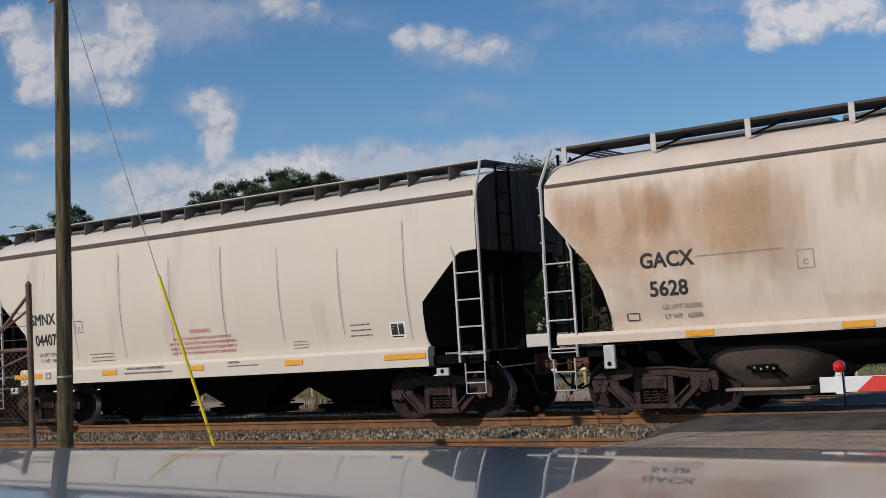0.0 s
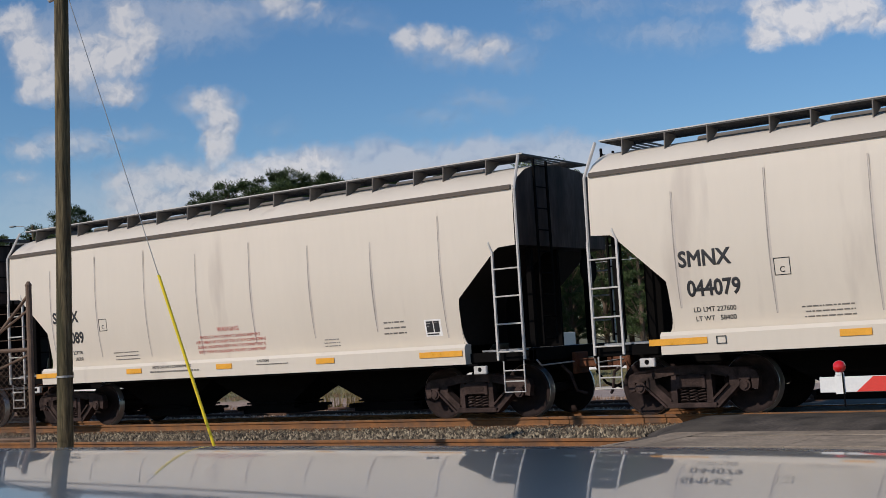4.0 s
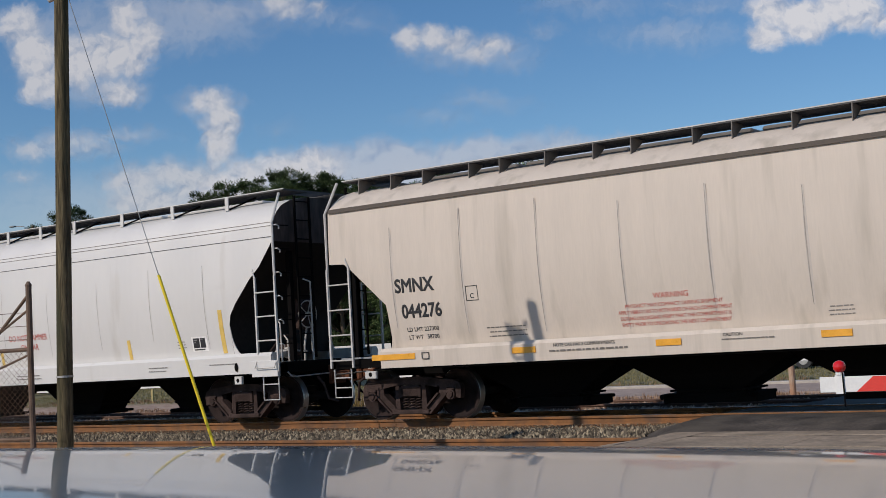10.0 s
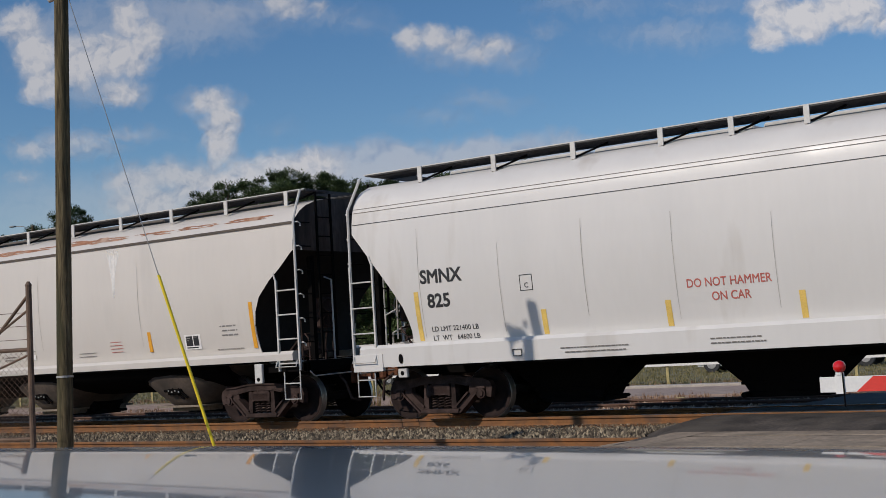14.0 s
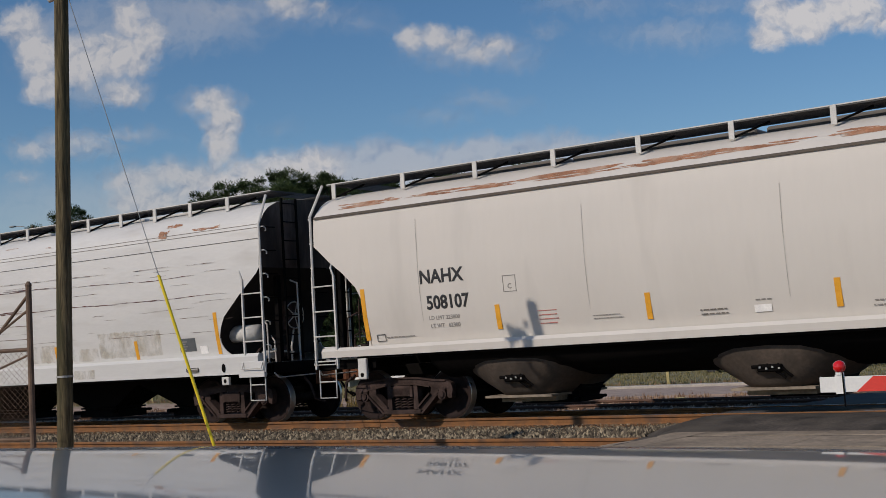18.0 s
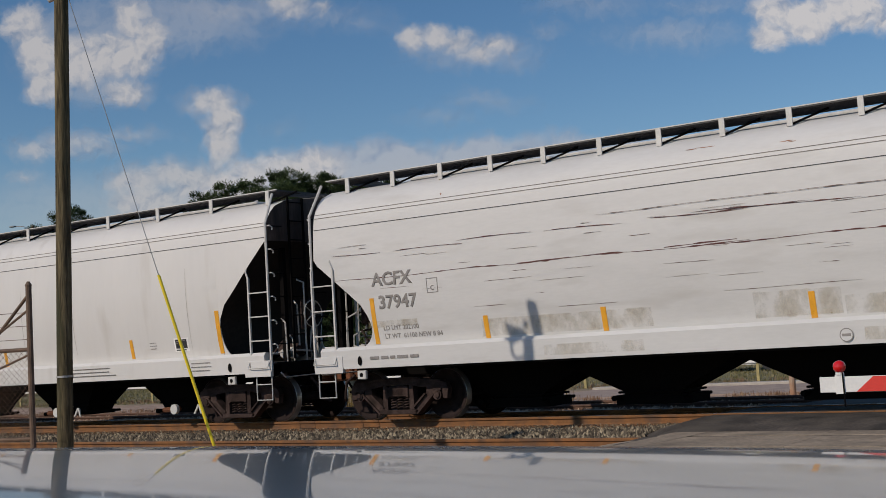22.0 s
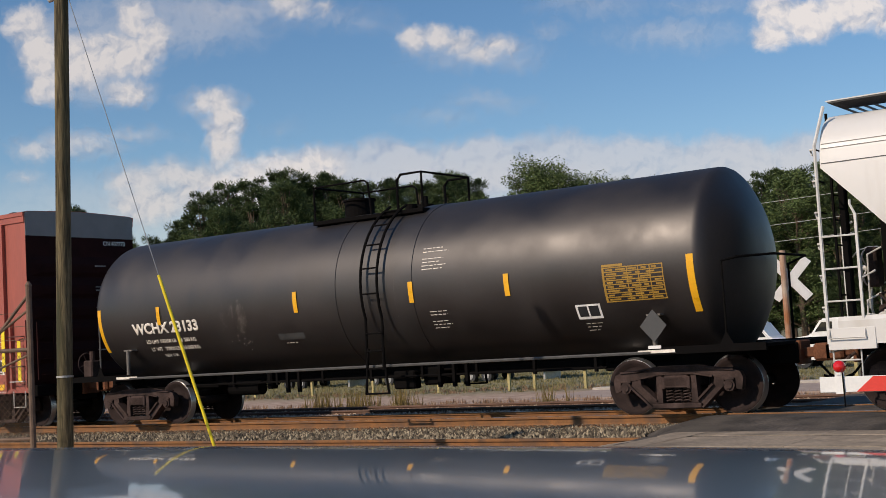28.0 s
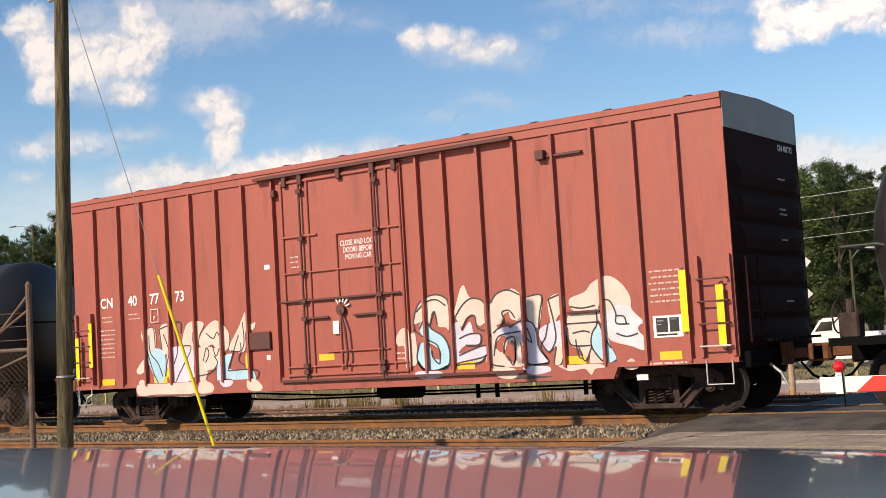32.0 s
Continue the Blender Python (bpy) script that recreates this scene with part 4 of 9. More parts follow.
def end_gear(car, x, white=False):
    """Hand brake, valves, reservoir and pipes under the sloping end."""
    d = 1 if x > 0 else -1
    pale = M_LADDER if white else M_TRUCK
    bm = bmesh.new()
    rings = []
    for i in range(21):
        a = i * math.tau / 20
        rings.append([(x + 0.014 * math.cos(b), -0.42 + (0.27 + 0.014 * math.sin(b)) * math.cos(a), 2.12 + (0.27 + 0.014 * math.sin(b)) * math.sin(a)) for b in (0, 1.57, 3.14, 4.71)])
    loft(bm, rings, False)
    for k in range(5):
        a = k * math.tau / 5
        tube(bm, (x, -0.42, 2.12), (x, -0.42 + 0.27 * math.cos(a), 2.12 + 0.27 * math.sin(a)), 0.012, 5)
    tube(bm, (x - 0.1, -0.42, 2.12), (x + 0.05, -0.42, 2.12), 0.045, 8)
    part("brake_wheel", bm, pale, car)
    bm = bmesh.new()
    box(bm, x - d * 0.12 - 0.08, x - d * 0.12 + 0.08, -0.6, -0.25, 1.82, 2.42, 0.03)
    part("hand_brake_box", bm, M_TRUCK, car)
    pipe("brake_chain", pale, car, [(x - d * 0.05, -0.42, 1.85), (x - d * 0.05, -0.5, 1.5), (x - d * 0.1, -0.45, 1.2)], 0.02, 6)
    for y, z0, z1 in ((-1.12, 1.18, 1.95), (-0.92, 1.18, 1.62), (-0.75, 1.5, 2.3), (-0.2, 1.2, 1.85)):
        pipe("brake_rod", pale, car, [(x - d * 0.1, y, z0), (x - d * 0.12, y, z1), (x - d * 0.3, y + 0.1, z1 + 0.1)], 0.016, 6)
    pipe("air_pipe", pale, car, [(x - d * 0.9, -1.35, 1.30), (x - d * 0.5, -1.2, 1.36), (x - d * 0.1, -0.9, 1.42), (x, -0.5, 1.38)], 0.018, 6)
    pipe("air_pipe", M_TRUCK, car, [(x - d * 0.7, -1.0, 1.26), (x - d * 0.3, -0.9, 1.7), (x - d * 0.3, -0.3, 1.75)], 0.02, 6)
    bm = bmesh.new()
    tube(bm, (x - d * 0.35, -0.98, 1.36), (x - d * 0.35, -0.72, 1.36), 0.085, 12)
    box(bm, x - d * 0.35 - 0.07, x - d * 0.35 + 0.07, -0.72, -0.58, 1.26, 1.48, 0.02)
    part("brake_valve", bm, pale, car)
    bm = bmesh.new()
    tube(bm, (x - d * 0.75, -0.55, 1.42), (x - d * 0.2, -0.55, 1.42), 0.13, 14)
    part("brake_cylinder", bm, M_TRUCK, car, "", True)


def round_hopper(x, half, label, paint, eaves, marks, board_posts, shape, bays=(-3.85, 0.0, 3.85), shift=0.0):
    car = hopper("covered_hopper", label, x, half, "round", paint, M_LADDER_W, "posts", 1.42, 0.10, (1.0, 1.40), bays, slim=0.95, shape=shape, wide=1.25, **(dict(foot=0.52, knee=1.60, gate=0.68) if shape == "f" else {}))
    eave_lines(car, half, eaves, M_RIB)
    posts(car, [q + shift for q in board_posts if q + shift < half - 0.1], 4.47, M_LADDER_W)
    # long drop below the sill's ends
    for d in (-1, 1):
        bm = bmesh.new()
        xa, xb = sorted((d * (half - 0.62), d * (half + 0.06)))
        box(bm, xa, xb, -CAR_W - 0.049, -CAR_W + 0.03, 0.93, 1.24, 0.004)
        part("corner_plate", bm, paint, car)
        end_gear(car, d * (half + (0.12 if shape == "g" and d > 0 else -0.2)), True)
    plain = set(car.children)
    marks(car)
    for ob in car.children:
        if ob not in plain:
            ob.location.x += shift
    tuck_in(car)
    TRAIN.append((car, x))
    return car


M_SEAM_PALE = mat("faint_weld_seam", (0.47, 0.44, 0.40), 0.7, vary=0.3, scale=2, fine=14, bump=0)
M_LADDER_W = mat("white_ladder_paint", (0.60, 0.58, 0.54), 0.55, vary=0.15, bump=0.08)
M_RIB = mat("dusty_eave_rib", (0.24, 0.22, 0.195), 0.7, vary=0.25, scale=3)


def marks_d(car):
    y = -CAR_W - 0.004
    seams(car, (-6.09, -4.41, -2.78, -1.18, 0.44, 2.14, 3.79, 5.39), M_SEAM_PALE, 1.5, 3.5)
    lettering(car, "SMNX", -5.63, y, 2.54, 0.33, M_INK, 0.98)
    lettering(car, "825", -5.71, y, 2.11, 0.33, M_INK)
    lettering(car, "LD LMT 221400 LB", -5.45, y, 1.62, 0.125, M_INK)
    lettering(car, "LT  WT   64600 LB", -5.45, y, 1.46, 0.125, M_INK)
    outlined(car, -3.89, 2.30, 0.25, 0.27, M_INK)
    lettering(car, "DO NOT HAMMER", -0.33, y, 2.05, 0.19, M_RED_INK, 0.86)
    lettering(car, "ON CAR", -0.31, y, 1.83, 0.19, M_RED_INK, 0.86)
    for x in (-3.62, -1.36, 0.79, 3.01):
        v_stripe(car, x, 1.42, 1.83, M_STRIPE)
    v_stripe(car, -6.19, 1.43, 2.30, M_STRIPE)
    v_stripe(car, 5.80, 1.43, 2.30, M_STRIPE, 0.11)
    inspection_mark(car, 5.12, 1.65, w=0.44, h=0.30)
    stencil_lines(car, 4.6, 1.7, 0.25, 3, M_INK_FADED, y, 0.06, 0.03, 12)
    ys = -CAR_W - 0.05
    stencil_lines(car, -2.6, 1.16, 1.4, 2, M_INK, ys, 0.07, 0.032, 13)
    stencil_lines(car, -0.2, 1.18, 0.9, 2, M_INK, ys, 0.07, 0.032, 14)
    stencil_lines(car, 4.0, 1.2, 0.6, 2, M_INK_FADED, ys, 0.07, 0.03, 15)
    stencil_lines(car, 5.9, 1.2, 0.8, 1, M_INK_FADED, ys, 0.07, 0.03, 16)
    outlined(car, -4.1, 1.14, 0.18, 0.12, M_INK, "", -CAR_W - 0.05)


def patch_paint(name="worn_tan_undercoat", color=(0.47, 0.40, 0.31), most=0.85, stretch=(2.2, 1.0, 1.3), edge=(5.0, 2.4), span=(0.62, 0.98)):
    """Undercoat, rust or dirt that thins out in blotches towards the patch's edges."""
    m = mat(name, color, 0.8, vary=0.2, scale=3, fine=20, bump=0.05)
    t = m.node_tree
    n, l = t.nodes, t.links
    co = n.new("ShaderNodeTexCoord")
    mp = n.new("ShaderNodeMapping")
    mp.inputs["Scale"].default_value = stretch
    l.new(co.outputs["Object"], mp.inputs[0])
    nz = n.new("ShaderNodeTexNoise")
    nz.inputs["Scale"].default_value, nz.inputs["Detail"].default_value, nz.inputs["Roughness"].default_value = 2.0, 8, 0.65
    l.new(mp.outputs[0], nz.inputs[0])
    sp = n.new("ShaderNodeSeparateXYZ")
    l.new(co.outputs["Generated"], sp.inputs[0])
    def calc(op, a, b):
        q = n.new("ShaderNodeMath")
        q.operation = op
        for i, v in enumerate((a, b)):
            if isinstance(v, (int, float)):
                q.inputs[i].default_value = v
            else:
                l.new(v, q.inputs[i])
        return q.outputs[0]
    gx = calc("MINIMUM", sp.outputs[0], calc("SUBTRACT", 1.0, sp.outputs[0]))
    gz = calc("MINIMUM", sp.outputs[2], calc("SUBTRACT", 1.0, sp.outputs[2]))
    rim = calc("MINIMUM", calc("MULTIPLY", gx, edge[0]), calc("MINIMUM", calc("MULTIPLY", gz, edge[1]), 1.0))
    r = n.new("ShaderNodeMapRange")
    r.inputs[1].default_value, r.inputs[2].default_value = span
    r.inputs[4].default_value = most
    l.new(calc("ADD", nz.outputs[0], calc("MULTIPLY", rim, 0.36)), r.inputs[0])
    l.new(r.outputs[0], n["Principled BSDF"].inputs["Alpha"])
    return m


def side_slot(car, x, z=1.13):
    """Dark recessed grip in the side sill."""
    bm = bmesh.new()
    box(bm, x - 0.17, x + 0.17, -CAR_W - 0.056, -CAR_W - 0.046, z - 0.045, z + 0.045, 0.02)
    sl = part("card_holder", bm, M_BRACKET, car, "dark card holder on the sill")
    bar("holder_rim", M_LADDER, sl, x - 0.15, x + 0.15, -CAR_W - 0.060, -CAR_W - 0.056, z + 0.01, z + 0.03)


def rust_streaks(car, x0, x1, z, h, roof_y, rnd):
    """One rust patch on the roof's curve, made of overlapping feathered slivers."""
    bm = bmesh.new()
    for j in range(max(4, int(h * 420))):
        w = (x1 - x0) * rnd.uniform(0.12, 0.5)
        a = rnd.uniform(x0, x1 - w)
        zc = z + rnd.uniform(-h, h)
        n = 8
        rows = []
        sk = rnd.uniform(-0.3, 0.3) * h
        for k in range(n + 1):
            u = k / n
            t = h * 0.30 * math.sin(math.pi * u) ** 0.7 * rnd.uniform(0.5, 1.2) + 0.001
            zz = zc + sk * (u - 0.5)
            rows.append([bm.verts.new((a + w * u, roof_y(q) - 0.003 - 0.0003 * j, q)) for q in (zz - t, zz + t)])
        for p, q in zip(rows, rows[1:]):
            bm.faces.new((p[0], q[0], q[1], p[1]))
    tagged(part("rust_patch", bm, M_RUSTPATCH, car, "orange rust breaking through roof paint"), kind="stuff")


M_RUSTPATCH = mat("orange_rust", (0.36, 0.17, 0.095), 0.9, vary=0.35, scale=4, fine=30, bump=0.1, stain=(0.5, 0.36, 0.27), stain_amount=0.4, stain_scale=3)
M_PANEL = mat("dark_grey_panel_paint", (0.10, 0.105, 0.11), 0.6, vary=0.2)


def marks_f(car):
    y = -CAR_W - 0.004
    lettering(car, "ACFX", -6.09, y, 2.58, 0.33, M_INK_FADED, 1.05)
    lettering(car, "37947", -6.0, y, 2.16, 0.33, M_INK_FADED, 1.05)
    lettering(car, "LD LMT 202100", -6.0, y, 1.70, 0.12, M_INK_FADED)
    lettering(car, "LT WT  61100 NEW 8 84", -5.75, y, 1.55, 0.12, M_INK_FADED)
    outlined(car, -5.2, 2.40, 0.24, 0.26, M_INK_FADED)
    for x in (-4.17, -1.89, 1.54, 4.17):
        v_stripe(car, x, 1.41, 1.80)
    v_stripe(car, -6.58, 1.42, 2.26)
    v_stripe(car, 6.6, 1.42, 2.26)
    pn = bar("inspection_panel", M_PANEL, car, 5.48, 5.95, y - 0.001, y + 0.002, 1.51, 1.78)
    for k in range(4):
        bar("panel_field", M_INK_FADED, pn, 5.52, 5.66 + 0.05 * (k % 2), y - 0.003, y - 0.001, 1.55 + k * 0.05, 1.575 + k * 0.05)
    bar("placard", M_WHITE_INK, car, 6.06, 6.27, y - 0.001, y + 0.002, 1.45, 1.61)
    ring = bmesh.new()
    tube(ring, (2.05, -CAR_W - 0.049, 1.14), (2.05, -CAR_W - 0.053, 1.14), 0.10, 20)
    disc = part("roundel", ring, M_INK_FADED, car, "faded round stencil")
    ring = bmesh.new()
    tube(ring, (2.05, -CAR_W - 0.053, 1.14), (2.05, -CAR_W - 0.0545, 1.14), 0.086, 20)
    part("roundel_field", ring, M_SCRATCHED, disc)
    bar("roundel_bar", M_INK_FADED, disc, 1.985, 2.115, -CAR_W - 0.0555, -CAR_W - 0.0545, 1.12, 1.16)
    side_slot(car, 6.0)
    stencil_lines(car, -6.05, 1.14, 1.2, 1, M_INK_FADED, -CAR_W - 0.05, 0.1, 0.09, 21)
    # bare patches where old signs were painted out
    rnd = random.Random(8)
    for x0, x1, z0, z1 in ((-6.75, -5.6, 1.71, 1.85), (-4.33, -0.98, 1.41, 1.77), (-3.0, -1.1, 1.05, 1.26), (0.62, 2.0, 1.42, 1.88), (2.0, 2.95, 1.41, 1.74), (2.96, 4.98, 1.42, 2.06), (2.3, 3.0, 1.04, 1.26)):
        bm = bmesh.new()
        yy = (y if z0 > 1.35 else -CAR_W - 0.05) + 0.001 + 0.0004 * (x0 % 1.0)
        rows = [[bm.verts.new((xx, yy, z0 + (z1 - z0) * i / 8)) for xx in (x0, x1)] for i in range(9)]
        for p, q in zip(rows, rows[1:]):
            bm.faces.new((p[0], p[1], q[1], q[0]))
        part("bare_patch", bm, M_PATCH, car, "worn tan patch where paint has gone")
    # long scrapes
    def scrape(x0, x1, z, t, wander, mt):
        n = max(4, int((x1 - x0) / 0.11))
        zz, up, dn = [], [], []
        a = rnd.uniform(0, 6)
        for k in range(n + 1):
            zz.append(z + wander * math.sin(a + k * 0.23) + rnd.uniform(-0.2, 0.2) * t)
            e = min(1.0, 0.25 + 4.0 * min(k, n - k) / n)
            h = t * e * rnd.choice((0.25, 0.4, 0.6, 1.0, 1.4 if rnd.random() < 0.3 else 0.5))
            up.append((x0 + (x1 - x0) * k / n, zz[k] + h))
            dn.append((x0 + (x1 - x0) * k / n, zz[k] - h * rnd.uniform(0.3, 1)))
        bm = bmesh.new()
        prism(bm, dn + up[::-1], y + 0.0002, y + 0.0035)
        part("scrape", bm, mt, car, "rusty scrape along the side")
    for x0, x1, z, t in ((-7.5, -3.1, 2.625, 0.012), (-3.4, -2.4, 2.64, 0.020), (-2.5, 0.7, 2.63, 0.013), (-0.7, 0.5, 2.655, 0.016), (0.1, 3.8, 2.625, 0.014), (3.0, 3.7, 2.61, 0.014), (3.7, 7.0, 2.615, 0.011)):
        scrape(x0, x1, z, t, 0.012, M_SCRAPE_RED)
    for x0, x1, z in ((-7.45, -6.3, 3.09), (-6.0, -4.5, 3.07), (-4.6, -3.1, 3.13), (-2.85, -1.4, 3.11), (-0.9, 0.7, 3.12), (-0.2, 1.0, 3.13), (0.2, 2.4, 3.11), (2.5, 4.3, 3.06), (4.4, 6.1, 3.035)):
        scrape(x0, x1, z, 0.0095, 0.015, M_SCRAPE_RED)
    for x0, x1, z in ((-1.87, 0.7, 3.29), (0.1, 1.3, 3.29), (1.3, 3.4, 3.285), (4.28, 5.4, 3.275), (-4.1, -3.15, 2.39), (-0.8, 0.1, 2.39), (4.8, 6.05, 2.39), (2.9, 3.3, 2.385), (-2.7, -1.6, 1.86),
                      (0.2, 2.3, 1.91), (3.3, 5.5, 1.90), (2.2, 3.2, 2.875), (-3.6, -3.0, 2.89), (6.4, 7.0, 3.10), (6.2, 7.1, 2.5), (-7.3, -6.6, 3.25), (4.4, 6.6, 1.20), (-3.2, -0.6, 1.31)):
        if z > 1.35:
            scrape(x0, x1, z, 0.0065, 0.006, M_SCRAPE)
    for i in range(44):
        x0 = rnd.uniform(-7.0, 6.4)
        scrape(x0, min(7.2, x0 + rnd.uniform(0.15, 0.9)), rnd.choice((1.95, 2.2, 2.4, 2.55, 2.7, 2.95, 3.1, 3.2, 3.35)) + rnd.uniform(-0.09, 0.09), rnd.uniform(0.003, 0.006), 0.003, rnd.choice((M_SCRAPE, M_SCRAPE_RED)))
    def roof_y(z):
        sec = SECTIONS["round"][0] + SECTIONS["round"][1]
        for (ya, za), (yb, zb) in zip(sec, sec[1:]):
            if za <= z <= zb:
                return -(ya + (yb - ya) * (z - za) / (zb - za))
        return -1.3
    for x0, x1, z, h in ((4.97, 5.3, 3.96, 0.07), (5.15, 5.65, 4.13, 0.035), (5.95, 6.75, 3.965, 0.03), (6.6, 6.8, 3.98, 0.03), (1.2, 1.5, 4.05, 0.015), (-5.0, -4.95, 4.0, 0.02), (-0.4, 0.2, 4.15, 0.012)):
        rust_streaks(car, x0, x1, z, h, roof_y, rnd)
    bm = bmesh.new()
    tube(bm, (6.55, -1.1, 1.80), (7.35, -1.1, 1.80), 0.17, 20)
    part("air_reservoir", bm, M_LADDER_W, car, "white cylindrical air reservoir", True)


M_PATCH = patch_paint("worn_tan_undercoat", (0.50, 0.415, 0.28), 0.46, (1.5, 1.0, 1.0), (45.0, 10.0), (0.74, 1.02))
M_SCRAPE_RED = mat("dark_red_scrape", (0.12, 0.045, 0.04), 0.8, vary=0.4, scale=5, fine=30, bump=0)
M_SCRAPE = mat("rusty_scrape", (0.17, 0.12, 0.10), 0.8, vary=0.3, scale=5, fine=30, bump=0)


def marks_g(car):
    y = -CAR_W - 0.004
    seams(car, (-1.78, -0.02, 1.75, 5.35), M_SEAM_PALE, 1.5, 3.3)
    lettering(car, "ACFX", -5.06, y, 2.48, 0.33, M_INK, 0.98)
    lettering(car, "49297", -5.06, y, 2.02, 0.33, M_INK, 0.92)
    lettering(car, "LD LMT  197100", -5.0, y, 1.66, 0.11, M_INK)
    lettering(car, "LT WT    65900", -5.0, y, 1.52, 0.11, M_INK)
    outlined(car, -3.75, 2.30, 0.22, 0.26, M_INK)
    for x in (-3.55, -0.78, 1.36, 3.54):
        v_stripe(car, x, 1.43, 1.83)
    v_stripe(car, -6.2, 1.42, 2.28)
    v_stripe(car, 6.17, 1.43, 2.29, None, 0.11)
    inspection_mark(car, 5.05, 1.66, w=0.42, h=0.28)
    stencil_lines(car, 4.2, 1.72, 0.2, 3, M_INK_FADED, y, 0.06, 0.03, 25)
    ys = -CAR_W - 0.05
    stencil_lines(car, -4.7, 1.14, 1.3, 1, M_INK, ys, 0.1, 0.085, 31)
    outlined(car, -3.9, 1.14, 0.18, 0.12, M_INK, "", -CAR_W - 0.05)
    stencil_lines(car, -1.9, 1.17, 0.8, 2, M_INK, ys, 0.06, 0.03, 32)
    stencil_lines(car, 2.2, 1.25, 2.0, 3, M_INK, ys, 0.075, 0.036, 33)
    stencil_lines(car, 5.75, 1.25, 0.6, 3, M_INK_FADED, ys, 0.075, 0.03, 34)
    for bx in (-3.85, 0.0, 3.85):
        bm = bmesh.new()
        tube(bm, (bx + 0.55, -1.20, 0.33), (bx + 0.55, -1.13, 0.33), 0.105, 18)
        part("outlet_cap", bm, M_LADDER_W, car, "white outlet pipe cap")
        pipe("outlet_pipe", M_COUPLER, car, [(bx + 0.10, -1.05, 0.31), (bx + 0.55, -1.05, 0.33), (bx + 0.55, -1.13, 0.33)], 0.055, 8, "rusty outlet pipe")
        bm = bmesh.new()
        prism(bm, [(bx + 0.98, 0.22), (bx + 1.02, 0.22), (bx + 1.13, 0.37), (bx + 1.18, 0.22), (bx + 1.22, 0.22), (bx + 1.17, 0.41), (bx + 1.10, 0.41)], -1.05, -1.02)
        part("gate_handle", bm, M_LADDER_W, car, "white bent gate handle")


round_hopper(-65.01, 7.44, "clean white covered hopper car with yellow stripes", M_WHITE, (3.63, 3.85, 3.92), marks_d, (-6.25, -4.65, -3.06, -1.45, -0.25, 0.95, 2.55, 4.14, 5.74, 7.32), "d", (-3.71, 0.14, 3.99), 0.14)
round_hopper(-100.03, 7.90, "scraped white covered hopper car with faded marks", M_SCRATCHED, (3.63, 3.85, 3.92), marks_f, [-7.34 + 1.08 * i for i in range(14)], "f", (-4.35, -1.68, 1.58, 4.7))
round_hopper(-116.75, 7.58, "off-white covered hopper car with amber stripes", M_WHITE, (3.63, 3.85, 3.92), marks_g, (-6.25, -4.65, -3.06, -1.45, -0.25, 0.95, 2.55, 4.14, 5.74, 7.32), "g")
flat_hopper(-18.95, "044079", "beige covered hopper car with deeply shaded end bays", M_BEIGE, "227600", "58400")
flat_hopper(-34.10, "044089", "pale beige covered hopper car with deeply shaded end bays", M_BEIGE, "227700", "58300")
flat_hopper(-49.27, "044276", "dusty beige covered hopper car streaked with dirt", M_BEIGE_OLD, "227300", "58700")


